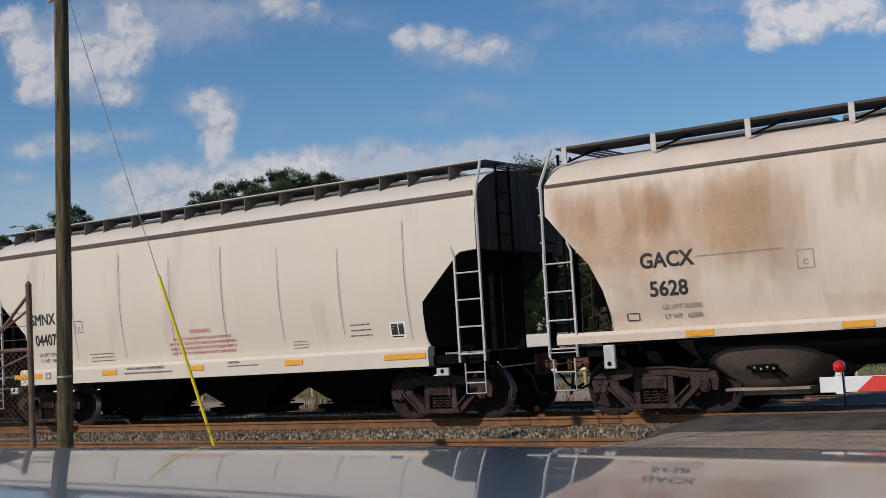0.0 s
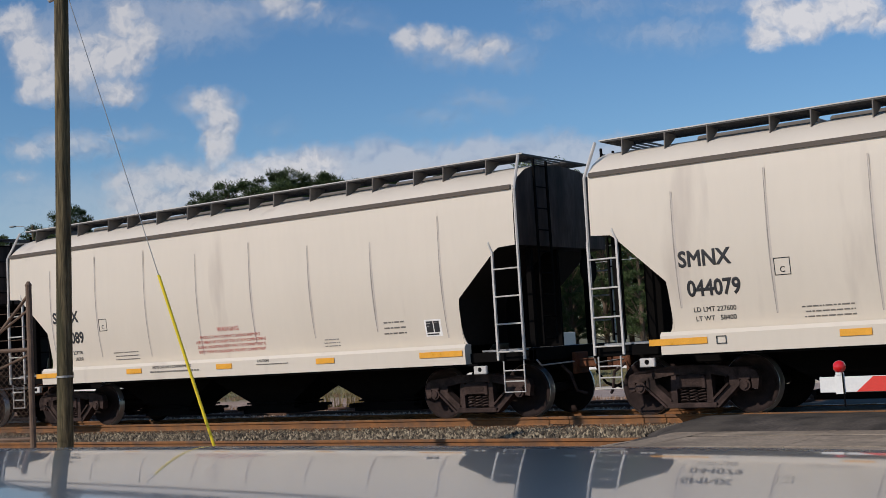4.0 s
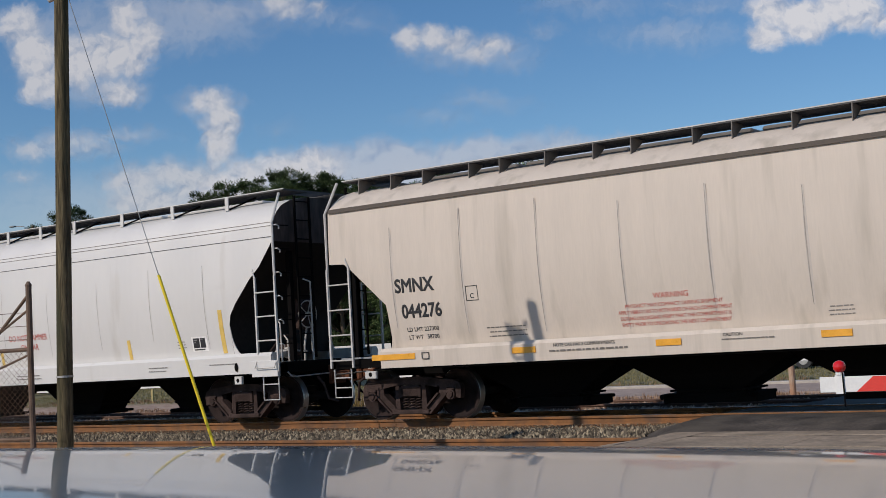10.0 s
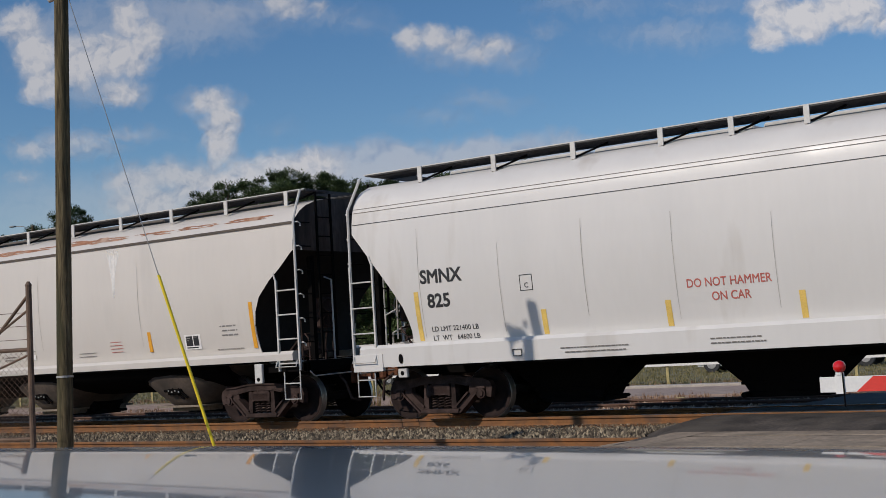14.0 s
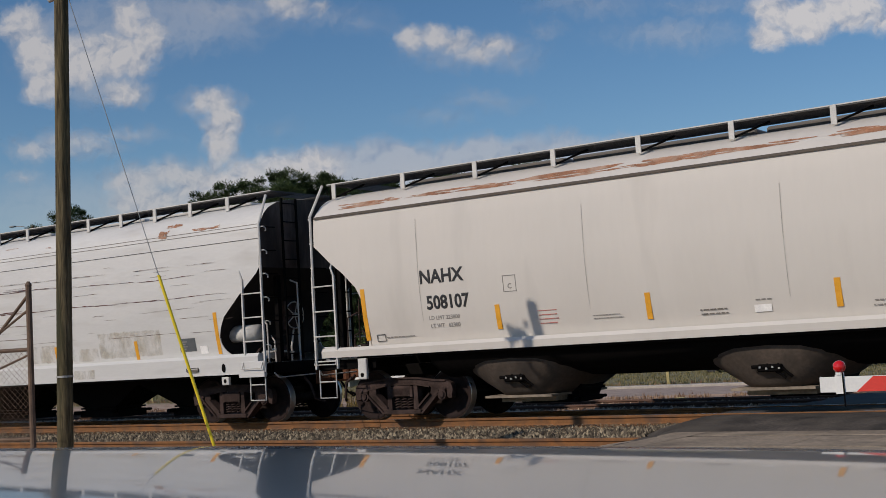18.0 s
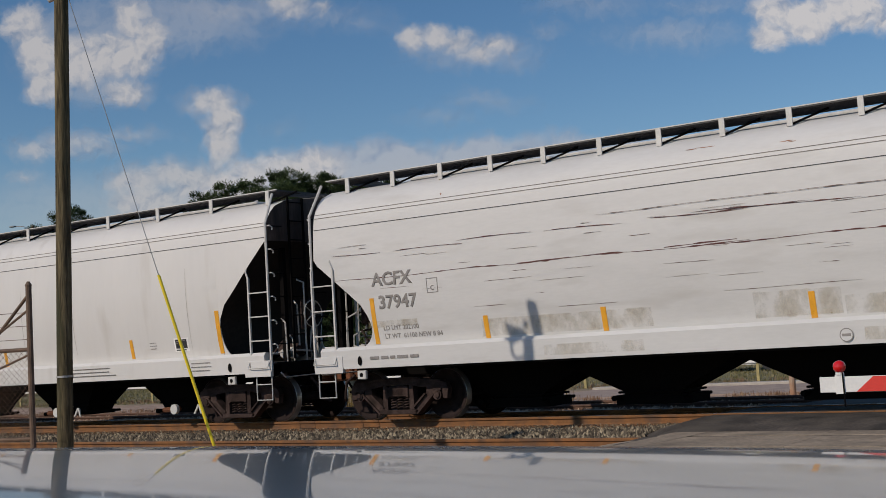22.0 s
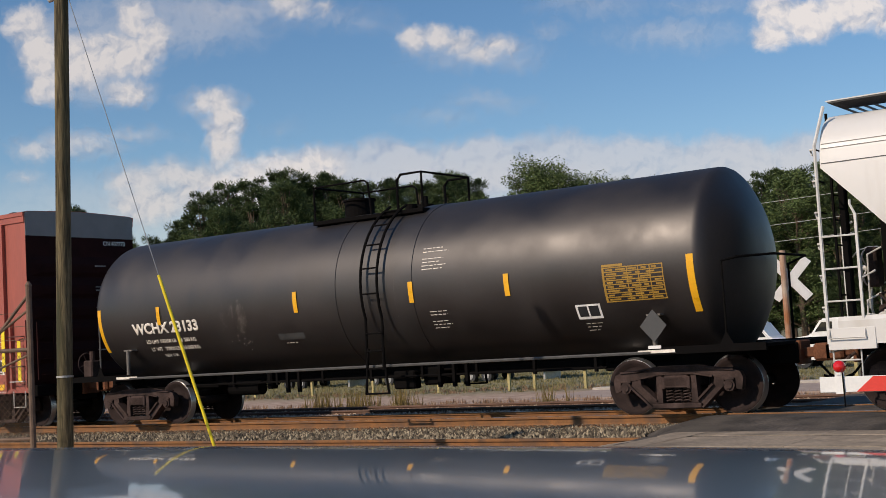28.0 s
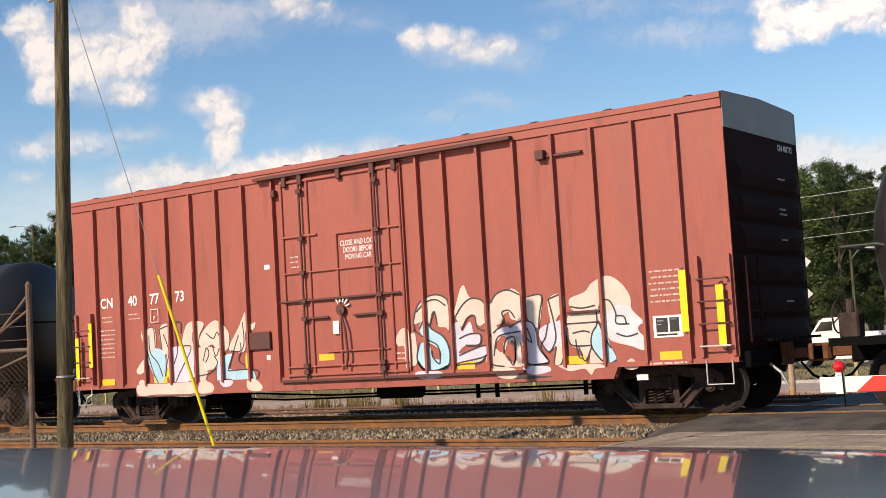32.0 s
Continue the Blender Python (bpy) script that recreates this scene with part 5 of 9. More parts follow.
def tall_hopper(x, half, label, paint, board, marks, shape):
    """A hopper whose round belly hangs below the side sheets."""
    car = hopper("covered_hopper", label, x, half, "tall", paint, M_LADDER_W if board == "white" else M_LADDER, "posts", 1.5, 0.12, (1.22, 1.40), (-4.1, 0.45, 4.85), slim=0.6, shape=shape)
    posts(car, [-half + 0.2] + [-half + 1.85 + 1.6 * i for i in range(9)] + [half - 0.5], 4.40, M_LADDER_W if board == "white" else M_LADDER)
    for s in (-1, 1):
        bm = bmesh.new()
        ya, yb = sorted((s * 1.575, s * 1.61))
        box(bm, -half + 0.02, half - 0.02, ya, yb, 3.83, 3.875)
        part("eave_trim", bm, M_GUTTER, car)
    # black trough overlaps the bay tops and stands in for their shade line
    bm = bmesh.new()
    loft(bm, [[(xx, -1.46 * math.cos(b), 1.24 - 0.58 * math.sin(b)) for b in [k * math.pi / 10 for k in range(11)]] for xx in (-half + 2.4, half - 2.4)])
    part("belly_trough", bm, M_BLACK, car, "dark trough between the bays", True)
    for bx in (-4.35, 0.2, 4.6):
        # wide at the sill, narrow at the gate, bulging outwards in the middle
        bm = bmesh.new()
        rings = []
        for hw, hy, z in ((1.85, 1.40, 1.24), (1.70, 1.38, 1.08), (1.48, 1.33, 0.92), (1.22, 1.26, 0.76), (0.98, 1.17, 0.60), (0.78, 1.08, 0.48), (0.66, 1.02, 0.40)):
            ring = []
            for k in range(28):
                a = k * math.tau / 28
                c, q = math.cos(a), math.sin(a)
                ring.append((bx + hw * math.copysign(abs(c) ** 0.75, c), hy * math.copysign(abs(q) ** 0.75, q), z))
            rings.append(ring)
        loft(bm, rings)
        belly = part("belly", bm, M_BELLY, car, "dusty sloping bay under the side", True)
        bm = bmesh.new()
        box(bm, bx - 0.72, bx + 0.62, -1.10, 0.90, 0.36, 0.40)
        box(bm, bx - 0.58, bx + 0.52, -0.78, 0.78, 0.27, 0.355)
        part("outlet_flange", bm, M_CONCRETE, belly, "pale worn flange of the outlet")
        bm = bmesh.new()
        tube(bm, (bx - 0.28, -1.27, 0.72), (bx + 0.18, -1.27, 0.72), 0.03, 8)
        tube(bm, (bx - 0.05, -1.27, 0.76), (bx + 0.22, -1.19, 0.54), 0.024, 6)
        tube(bm, (bx + 0.12, -1.27, 0.76), (bx + 0.32, -1.19, 0.56), 0.024, 6)
        box(bm, bx - 0.2, bx + 0.2, -1.28, -1.10, 0.64, 0.76, 0.02)
        part("gate_gear", bm, M_BLACK, belly)
        bm = bmesh.new()
        for k in range(4):
            box(bm, bx - 0.16 + 0.1 * k, bx - 0.13 + 0.1 * k, -1.30, -1.27, 0.70 - 0.02 * (k % 2), 0.73 - 0.02 * (k % 2))
        part("gate_lug", bm, M_GALV, belly, "worn pale lugs on the gate")
    for d in (-1, 1):
        end_gear(car, d * (half - 0.2))
    marks(car)
    tuck_in(car)
    TRAIN.append((car, x))
    return car


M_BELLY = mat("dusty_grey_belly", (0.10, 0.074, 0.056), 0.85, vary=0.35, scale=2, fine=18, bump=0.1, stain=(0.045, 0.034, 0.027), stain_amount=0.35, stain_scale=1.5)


M_RUSTWASH = patch_paint("rust_wash", (0.56, 0.34, 0.19), 0.36, (1.1, 1.0, 0.3), (4.0, 3.0), (0.52, 1.10))
M_RUSTSTREAK = patch_paint("streaky_rust_wash", (0.56, 0.29, 0.14), 0.45, (1.7, 1.0, 0.40), (4.0, 2.6), (0.55, 1.10))
M_DRIP = patch_paint("pale_paint_drip", (0.86, 0.84, 0.80), 0.75, (3.0, 1.0, 0.4), (9.0, 5.0), (0.45, 0.95))
M_PEACHWASH = patch_paint("peach_rust_wash", (0.66, 0.43, 0.25), 0.46, (0.5, 1.0, 0.25), (6.0, 3.0), (0.55, 0.95))
M_DIRTWASH = patch_paint("brown_dirt_wash", (0.50, 0.36, 0.24), 0.30, (1.2, 1.0, 0.35), (4.0, 3.0), (0.52, 1.10))


def marks_gacx(car):
    y = -CAR_W - 0.004
    lettering(car, "GACX", -5.68, y, 2.45, 0.33, M_INK, 0.98)
    lettering(car, "5628", -5.69, y, 2.0, 0.33, M_INK, 1.0)
    lettering(car, "LD LMT 203500", -5.5, y, 1.72, 0.10, M_INK_FADED)
    lettering(car, "LT WT   62500", -5.5, y, 1.57, 0.10, M_INK_FADED)
    outlined(car, -3.47, 2.28, 0.26, 0.28, M_INK_FADED)
    stencil_lines(car, -4.5, 2.45, 1.5, 1, M_INK_FADED, y, 0.1, 0.032, 41)
    # rust and dirt washed down the side
    for i, (x0, x1, z0, z1, mt) in enumerate(((-7.79, -3.4, 1.9, 3.855, M_PEACHWASH), (-6.55, -5.2, 2.6, 3.84, M_RUSTSTREAK), (-6.0, -5.5, 2.75, 3.8, M_RUSTSTREAK), (-7.78, -6.7, 2.8, 3.75, M_RUSTSTREAK), (-4.4, -3.2, 1.6, 3.84, M_DIRTWASH), (-5.0, -3.9, 2.3, 3.84, M_PEACHWASH), (-3.0, -2.6, 2.9, 3.84, M_DIRTWASH),
                                            (-2.7, -1.5, 2.6, 3.84, M_DIRTWASH), (-0.5, 1.2, 2.5, 3.84, M_RUSTWASH), (2.0, 3.6, 2.7, 3.84, M_DIRTWASH), (4.2, 6.6, 2.4, 3.84, M_RUSTWASH), (-7.2, -5.0, 1.42, 2.3, M_DIRTWASH), (-3.6, 3.0, 1.40, 1.75, M_DIRTWASH))):
        bm = bmesh.new()
        side = SECTIONS["tall"][0]
        rows = []
        for k in range(25):
            z = z0 + (z1 - z0) * k / 24
            for (ya, za), (yb, zb) in zip(side, side[1:]):
                if za <= z <= zb + 1e-6:
                    yy = ya + (yb - ya) * (z - za) / (zb - za)
            edge = 0.0
            for (da, ca), (db, cb) in zip(CUTS["gacx"], CUTS["gacx"][1:]):
                if cb <= z <= ca:
                    edge = da + (db - da) * (ca - z) / (ca - cb)
            edge = 1.05 if z < CUTS["gacx"][-1][1] else edge
            rows.append([bm.verts.new((xx, -yy - 0.0012 - 0.0003 * i, z)) for xx in (max(x0, -7.795 + edge), x1)])
        for p, q in zip(rows, rows[1:]):
            bm.faces.new((p[0], p[1], q[1], q[0]))
        part("stain", bm, mt, car, "rust and dirt washed down the paint")
    outlined(car, -6.36, 1.60, 0.22, 0.12, M_INK, "")
    for x in (-5.18, -2.76, 0.0, 2.76):
        bar("reflector", M_ORANGE, car, x - 0.23, x + 0.23, -CAR_W - 0.052, -CAR_W - 0.04, 1.24, 1.335)


def marks_e(car):
    y = -CAR_W - 0.004
    seams(car, (-6.0, -2.64, 0.70, 4.0), M_SEAM_PALE, 1.7, 3.75)
    lettering(car, "NAHX", -5.52, y, 2.54, 0.33, M_INK, 0.98)
    lettering(car, "508107", -5.43, y, 2.08, 0.33, M_INK, 0.92)
    lettering(car, "LD LMT 223800", -5.54, y, 1.82, 0.10, M_INK_FADED)
    lettering(car, "LT WT   62300", -5.54, y, 1.68, 0.10, M_INK_FADED)
    outlined(car, -4.12, 2.31, 0.26, 0.28, M_INK_FADED)
    for x in (-4.42, -1.60, 1.42, 4.22):
        v_stripe(car, x, 1.55, 1.97)
    v_stripe(car, -7.3, 1.5, 2.44)
    v_stripe(car, 7.2, 1.5, 2.40)
    inspection_mark(car, 5.48, 1.70, w=0.46)
    stencil_lines(car, -3.45, 1.80, 0.40, 4, M_RED_INK, y, 0.07, 0.022, 51)
    stencil_lines(car, 3.15, 1.80, 0.40, 4, M_RED_INK, y, 0.07, 0.022, 56)
    stencil_lines(car, -6.6, 1.52, 0.7, 1, M_INK_FADED, y, 0.075, 0.03, 52)
    stencil_lines(car, -2.35, 1.66, 0.6, 2, M_INK_FADED, y, 0.05, 0.02, 53)
    outlined(car, -7.0, 1.53, 0.2, 0.13, M_INK, "")
    # rust breaking out along the roof's edge
    rnd = random.Random(3)
    def roof_y(z):
        return -1.50 + (z - 3.95) * 1.0
    for x0, x1, z, h in ((-7.9, -6.5, 4.03, 0.035), (-6.3, -4.4, 4.04, 0.03), (-5.2, -3.9, 4.03, 0.03), (-4.2, -2.0, 4.035, 0.04), (-1.75, -0.4, 4.035, 0.04), (-0.8, 1.2, 4.045, 0.035), (1.4, 3.0, 4.05, 0.045),
                        (2.2, 3.6, 4.03, 0.03), (3.8, 4.9, 4.03, 0.03), (5.1, 6.2, 4.04, 0.025), (6.5, 7.7, 4.05, 0.035), (-2.4, -1.2, 4.02, 0.015)):
        rust_streaks(car, x0 - 0.1, x1 + 0.1, z, h * 1.25, roof_y, rnd)
    bm = bmesh.new()
    rows = []
    for k in range(13):
        z = 3.80 - 1.05 * k / 12
        yy = 1.62 - 0.005 * max(0.0, (z - 2.8) / 0.5) - 0.018 * max(0.0, (z - 3.3) / 0.35)
        w = 0.20 * (1 - k / 12) ** 2.2 + 0.035
        rows.append([bm.verts.new((3.25 + 0.01 * k / 12 + e * w, -yy - 0.006, z)) for e in (-1, 1)])
    for p, q in zip(rows, rows[1:]):
        bm.faces.new((p[0], q[0], q[1], p[1]))
    part("drip", bm, M_DRIP, car, "pale drip down the side")
    # small label
    bar("placard", M_WHITE_INK, car, 0.13, 0.40, y - 0.001, y + 0.002, 1.55, 1.66)
    stencil_lines(car, 0.27, 1.72, 0.26, 1, M_INK_FADED, y, 0.05, 0.035, 54)
    stencil_lines(car, -0.5, 1.62, 0.5, 2, M_INK, y, 0.065, 0.036, 55)
    stencil_lines(car, 2.2, 1.6, 0.7, 2, M_INK_FADED, y, 0.07, 0.03, 56)
    stencil_lines(car, 6.55, 1.95, 0.5, 3, M_INK_FADED, y, 0.09, 0.05, 57)
    stencil_lines(car, 6.5, 1.50, 0.8, 1, M_INK_FADED, y, 0.09, 0.03, 58)


tall_hopper(-2.9, 7.8, "tan covered hopper car streaked with rust", M_TAN, "tan", marks_gacx, "gacx")
tall_hopper(-82.3, 8.4, "grey-white covered hopper car with rusting roof edge", M_GREYWHITE, "white", marks_e, "e")


# ---------- tank cars ----------
def tank_paint():
    """Dusty black paint, with glossy black product spilled down from the dome."""
    m = mat("black_tank_paint", (0.0135, 0.0108, 0.0110), 0.50, vary=0.3, scale=0.9, fine=18, bump=0.05, stretch=(1.2, 1, 0.8), spec=0.85, stain=(0.009, 0.0075, 0.0075), stain_amount=0.35, stain_scale=0.8)
    t = m.node_tree
    n, l = t.nodes, t.links
    b = n["Principled BSDF"]
    b.inputs["Specular Tint"].default_value = (1.0, 0.93, 0.88, 1)
    co = n.new("ShaderNodeTexCoord")
    sp = n.new("ShaderNodeSeparateXYZ")
    l.new(co.outputs["Object"], sp.inputs[0])
    mp = n.new("ShaderNodeMapping")
    mp.inputs["Scale"].default_value = (6.0, 1.0, 0.35)
    l.new(co.outputs["Object"], mp.inputs[0])
    k = n.new("ShaderNodeTexNoise")
    k.inputs["Scale"].default_value, k.inputs["Detail"].default_value = 1.6, 5
    l.new(mp.outputs[0], k.inputs[0])
    def math_node(op, a, b2):
        q = n.new("ShaderNodeMath")
        q.operation = op
        for i, v in enumerate((a, b2)):
            if v is None:
                continue
            if isinstance(v, (int, float)):
                q.inputs[i].default_value = v
            else:
                l.new(v, q.inputs[i])
        return q.outputs[0]
    near = math_node("ABSOLUTE", math_node("SUBTRACT", sp.outputs[0], 0.45), None)
    amount = math_node("ADD", math_node("SUBTRACT", 1.0, math_node("DIVIDE", near, 1.9)), math_node("MULTIPLY", math_node("SUBTRACT", k.outputs[0], 0.5), 1.6))
    r = n.new("ShaderNodeMapRange")
    r.inputs[1].default_value, r.inputs[2].default_value = 0.25, 0.9
    l.new(amount, r.inputs[0])
    src = b.inputs["Base Color"].links[0].from_socket
    mix = n.new("ShaderNodeMix")
    mix.data_type = "RGBA"
    l.new(r.outputs[0], mix.inputs[0])
    l.new(src, mix.inputs[6])
    mix.inputs[7].default_value = (0.010, 0.0095, 0.010, 1)
    l.new(mix.outputs[2], b.inputs["Base Color"])
    return m


M_TANK = tank_paint()


def tank_car(x, label, number):
    car = thing("tank_car", label, "tank car", "cars of the freight train", at=(x, 0, 0))
    r, zc, half = 1.53, 2.46, 6.95
    bm = bmesh.new()
    seg = 64
    head = [(half - 0.03, r), (half + 0.03, 1.522), (half + 0.09, 1.49), (half + 0.15, 1.43), (half + 0.21, 1.34), (half + 0.34, 1.12), (half + 0.47, 0.82), (half + 0.56, 0.45), (half + 0.59, 0.02)]
    prof = [(-px, rr) for px, rr in head[::-1]] + [(-0.66, r), (-0.65, r + 0.012), (-0.25, r + 0.012),
            (-0.24, r), (1.12, r), (1.13, r + 0.012), (1.53, r + 0.012), (1.54, r)] + head
    rings = [[(px, rr * math.cos(i * math.tau / seg), zc + rr * math.sin(i * math.tau / seg)) for i in range(seg)] for px, rr in prof]
    loft(bm, rings)
    shell = part("tank_shell", bm, M_TANK, car)
    shell.data.shade_smooth()
    shell.data.set_sharp_from_angle(angle=radians(40))
    # saddle, sills and walkway pipes
    for d in (-1, 1):
        bm = bmesh.new()
        loft(bm, [[(d * 5.35 + sx * a, sy * w, z) for sx, sy in ((-1, -1), (1, -1), (1, 1), (-1, 1))] for a, w, z in ((0.6, 0.35, 0.86), (0.75, 0.62, 1.12), (0.75, 1.05, 1.6))])
        part("saddle", bm, M_BLACK, car)
        xa, xb = sorted((d * 4.65, d * 8.05))
        bar("stub_sill", M_BLACK, car, xa, xb, -0.3, 0.3, 0.72, 1.06, 0.02)
        bm = bmesh.new()
        xa, xb = sorted((d * 7.0, d * 8.0))
        box(bm, xa, xb, -1.45, 1.45, 1.03, 1.08)
        xa, xb = sorted((d * 6.05, d * 8.0))
        box(bm, xa, xb, -1.47, -1.40, 0.98, 1.10)
        box(bm, xa, xb, 1.40, 1.47, 0.98, 1.10)
        part("end_platform", bm, M_BLACK, car)
        bar("stencil_plate", M_CREAM, car, d * 6.2 - 0.32, d * 6.2 + 0.32, -1.476, -1.47, 1.01, 1.06)
        hx = 7.38 if d > 0 else 7.05
        pipe("hand_rail", M_BLACK if d > 0 else M_GRATE_DARK, car, [(d * hx, -1.44, 1.08), (d * hx, -1.44, 2.37), (d * (hx + 0.2), -1.3, 2.42), (d * 7.95, -0.7, 2.45), (d * 7.95, 0.7, 2.45), (d * (hx + 0.2), 1.3, 2.42), (d * hx, 1.44, 2.37), (d * hx, 1.44, 1.08)], 0.02, 6)
        bm = bmesh.new()
        prism(bm, [(d * (hx - 0.12), 1.08), (d * (hx + 0.12), 1.08), (d * hx, 1.30)], -1.46, -1.43)
        part("rail_gusset", bm, M_BLACK, car)
        bm = bmesh.new()
        tube(bm, (d * 6.17, -1.43, 1.04), (d * 6.17, -1.43, 1.62), 0.04, 10)
        box(bm, d * 6.17 - 0.12, d * 6.17 + 0.12, -1.44, -1.26, 1.60, 1.63)
        part("tank_strap", bm, M_BRACKET, car, "dull grey post between sill and shell")
        coupler(car, d * 8.0, d)
        truck(car, d * 6.32)
    # added black bar between the stub sills, in place of the shell's shaded belly
    bar("center_sill", M_BLACK, car, -4.64, 4.64, -0.36, 0.36, 0.77, 0.96, 0.02)
    for s in (-1, 1):
        pipe("side_rail", M_GRATE_DARK, car, [(-6.1, s * 1.46, 1.02), (6.1, s * 1.46, 1.02)], 0.028, 6)
        pipe("brake_pipe", M_BLACK, car, [(-5.0, s * 0.9, 0.80), (5.0, s * 0.9, 0.80)], 0.022, 6)
    for k in range(9):
        px = -4.8 + k * 1.2
        bar("hanger", M_BLACK, car, px - 0.025, px + 0.025, -0.92, -0.86, 0.74, 1.02)
    bm = bmesh.new()
    tube(bm, (1.35, -0.2, 0.62), (1.35, -0.2, 1.05), 0.16, 12)
    box(bm, 1.0, 1.7, -0.5, 0.1, 0.86, 1.0, 0.02)
    part("bottom_outlet", bm, M_BLACK, car)
    # brake gear hung under the shell
    for x0, x1, z0, z1 in ((-3.85, -3.0, 0.55, 0.84), (-2.78, -2.64, 0.66, 1.0), (0.45, 0.95, 0.56, 0.9), (1.15, 1.5, 0.62, 0.95)):
        bm = bmesh.new()
        if x1 - x0 > 0.6:
            tube(bm, (x0, -0.7, (z0 + z1) / 2), (x1, -0.7, (z0 + z1) / 2), (z1 - z0) / 2, 14)
        else:
            box(bm, x0, x1, -0.82, -0.6, z0, z1, 0.03)
        part("brake_gear", bm, M_BLACK, car)
    for xx in (-2.1, -1.8, 1.6, 1.92, 2.2):
        bar("hanger", M_BLACK, car, xx - 0.03, xx + 0.03, -0.95, -0.88, 0.58, 1.02)
    # hand brake on the rear platform
    bm = bmesh.new()
    box(bm, -7.92, -7.62, -1.22, -0.92, 1.08, 1.46, 0.03)
    tube(bm, (-7.77, -1.07, 1.46), (-7.77, -1.07, 1.66), 0.06, 10)
    part("brake_housing", bm, M_TRUCK, car, "dusty dark brake housing")
    rings = []
    for i in range(21):
        a = i * math.tau / 20
        rings.append([(-7.97 + 0.015 * math.cos(b), -1.07 + (0.23 + 0.015 * math.sin(b)) * math.cos(a), 1.40 + (0.23 + 0.015 * math.sin(b)) * math.sin(a)) for b in (0, 1.57, 3.14, 4.71)])
    bm = bmesh.new()
    loft(bm, rings, False)
    for k in range(4):
        a = k * math.tau / 4 + 0.4
        tube(bm, (-7.95, -1.07, 1.40), (-7.97, -1.07 + 0.23 * math.cos(a), 1.40 + 0.23 * math.sin(a)), 0.012, 5)
    part("brake_wheel", bm, M_TRUCK, car)
    # ladder over the curve
    for s in (-1, 1):
        lad = thing_part("ladder", car)
        angs = [math.radians(a) for a in range(-20, 76, 8)]
        for xx in (-0.19, 0.19):
            pts = [(xx + 0.66, s * (r + 0.14) * math.cos(a), zc + (r + 0.14) * math.sin(a)) for a in angs]
            pts = [(xx + 0.68, s * 1.62, 0.95)] + pts
            pipe("stile", M_BLACK, lad, pts, 0.026, 6)
        for z in (0.98, 1.3, 1.62):
            pipe("rung", M_BLACK, lad, [(0.48, s * 1.62, z), (0.87, s * 1.62, z)], 0.016, 6)
        for a in angs[2::2]:
            pipe("rung", M_BLACK, lad, [(0.47, s * (r + 0.14) * math.cos(a), zc + (r + 0.14) * math.sin(a)), (0.85, s * (r + 0.14) * math.cos(a), zc + (r + 0.14) * math.sin(a))], 0.016, 6)
        for xx in (0.42, 0.95):
            pipe("step_strut", M_BLACK, lad, [(xx, s * 1.60, 0.52), (xx * 0.6 + 0.27, s * 1.60, 1.35)], 0.024, 6)
        pipe("step_strut", M_BLACK, lad, [(0.42, s * 1.60, 0.53), (0.95, s * 1.60, 0.53)], 0.018, 6)
    # dome platform, rail and fittings
    z = zc + r - 0.12
    bm = bmesh.new()
    for s in (-1, 1):
        ya, yb = sorted((s * 0.36, s * 0.82))
        box(bm, -1.32, 1.36, ya, yb, z - 0.05, z + 0.03, 0.01)
    part("dome_platform", bm, M_BLACK, car)
    q = 0.78
    for y in (-q, q):
        pipe("guard_rail", M_BLACK, car, [(-1.29, y, z), (-1.29, y, z + 0.70), (-0.02, y, z + 0.70), (0.07, y, z + 0.64), (0.13, y, z)], 0.022, 6)
        pipe("guard_rail", M_BLACK, car, [(0.77, y, z), (0.77, y, z + 0.60), (0.86, y, z + 0.70), (1.34, y, z + 0.70), (1.34, y, z)], 0.026, 6)
    for xx in (-1.29, 1.34):
        pipe("guard_rail", M_BLACK, car, [(xx, -q, z + 0.70), (xx, q, z + 0.70)], 0.022, 6)
    bm = bmesh.new()
    tube(bm, (-0.78, 0, z - 0.05), (-0.78, 0, z + 0.42), 0.30, 24)
    tube(bm, (-0.78, 0, z + 0.42), (-0.78, 0, z + 0.46), 0.33, 24)
    part("manway", bm, M_BLACK, car)
    bm = bmesh.new()
    tube(bm, (0.5, 0, z - 0.05), (0.5, 0, z + 0.22), 0.12, 12)
    tube(bm, (0.85, 0, z - 0.05), (0.85, 0, z + 0.18), 0.16, 12)
    tube(bm, (0.85, 0, z + 0.1), (0.85, 0, z + 0.34), 0.05, 8)
    part("valve", bm, M_BLACK, car)

    # stripes and writing that follow the shell
    def on_shell(zz, proud=0.006):
        return -math.sqrt(max(r * r - (zz - zc) ** 2, 0.0)) - proud * 0.35 - 0.0015
    def band(name, material, x0, x1, z0, z1, label="", parent=car, proud=0.006):
        bm = bmesh.new()
        n = 8
        rows = []
        for k in range(n + 1):
            zz = z0 + (z1 - z0) * k / n
            rows.append([bm.verts.new((xx, on_shell(zz, proud), zz)) for xx in (x0, x1)])
        for p, q in zip(rows, rows[1:]):
            bm.faces.new((p[0], p[1], q[1], q[0]))
        return part(name, bm, material, parent, label)
    for sx, z0, z1 in ((-5.08, 2.10, 2.48), (-1.27, 2.12, 2.52), (1.5, 2.12, 2.5), (3.53, 2.10, 2.48)):
        band("reflector", M_AMBER_T, sx - 0.05, sx + 0.05, z0, z1, proud=0.04)
    band("reflector", M_AMBER_T, -6.98, -6.88, 1.60, 2.52)
    band("reflector", M_AMBER_T, 6.84, 6.96, 1.62, 2.52)
    def curved_words(words, cx, cz, size, wide=1.0, bold=0.05):
        ob = lettering(car, words, 0, 0, 0, size, M_CREAM, 1.0, bold=bold)
        me = ob.data
        for v in me.vertices:
            vx, vz = v.co.x * wide + cx, v.co.y + cz
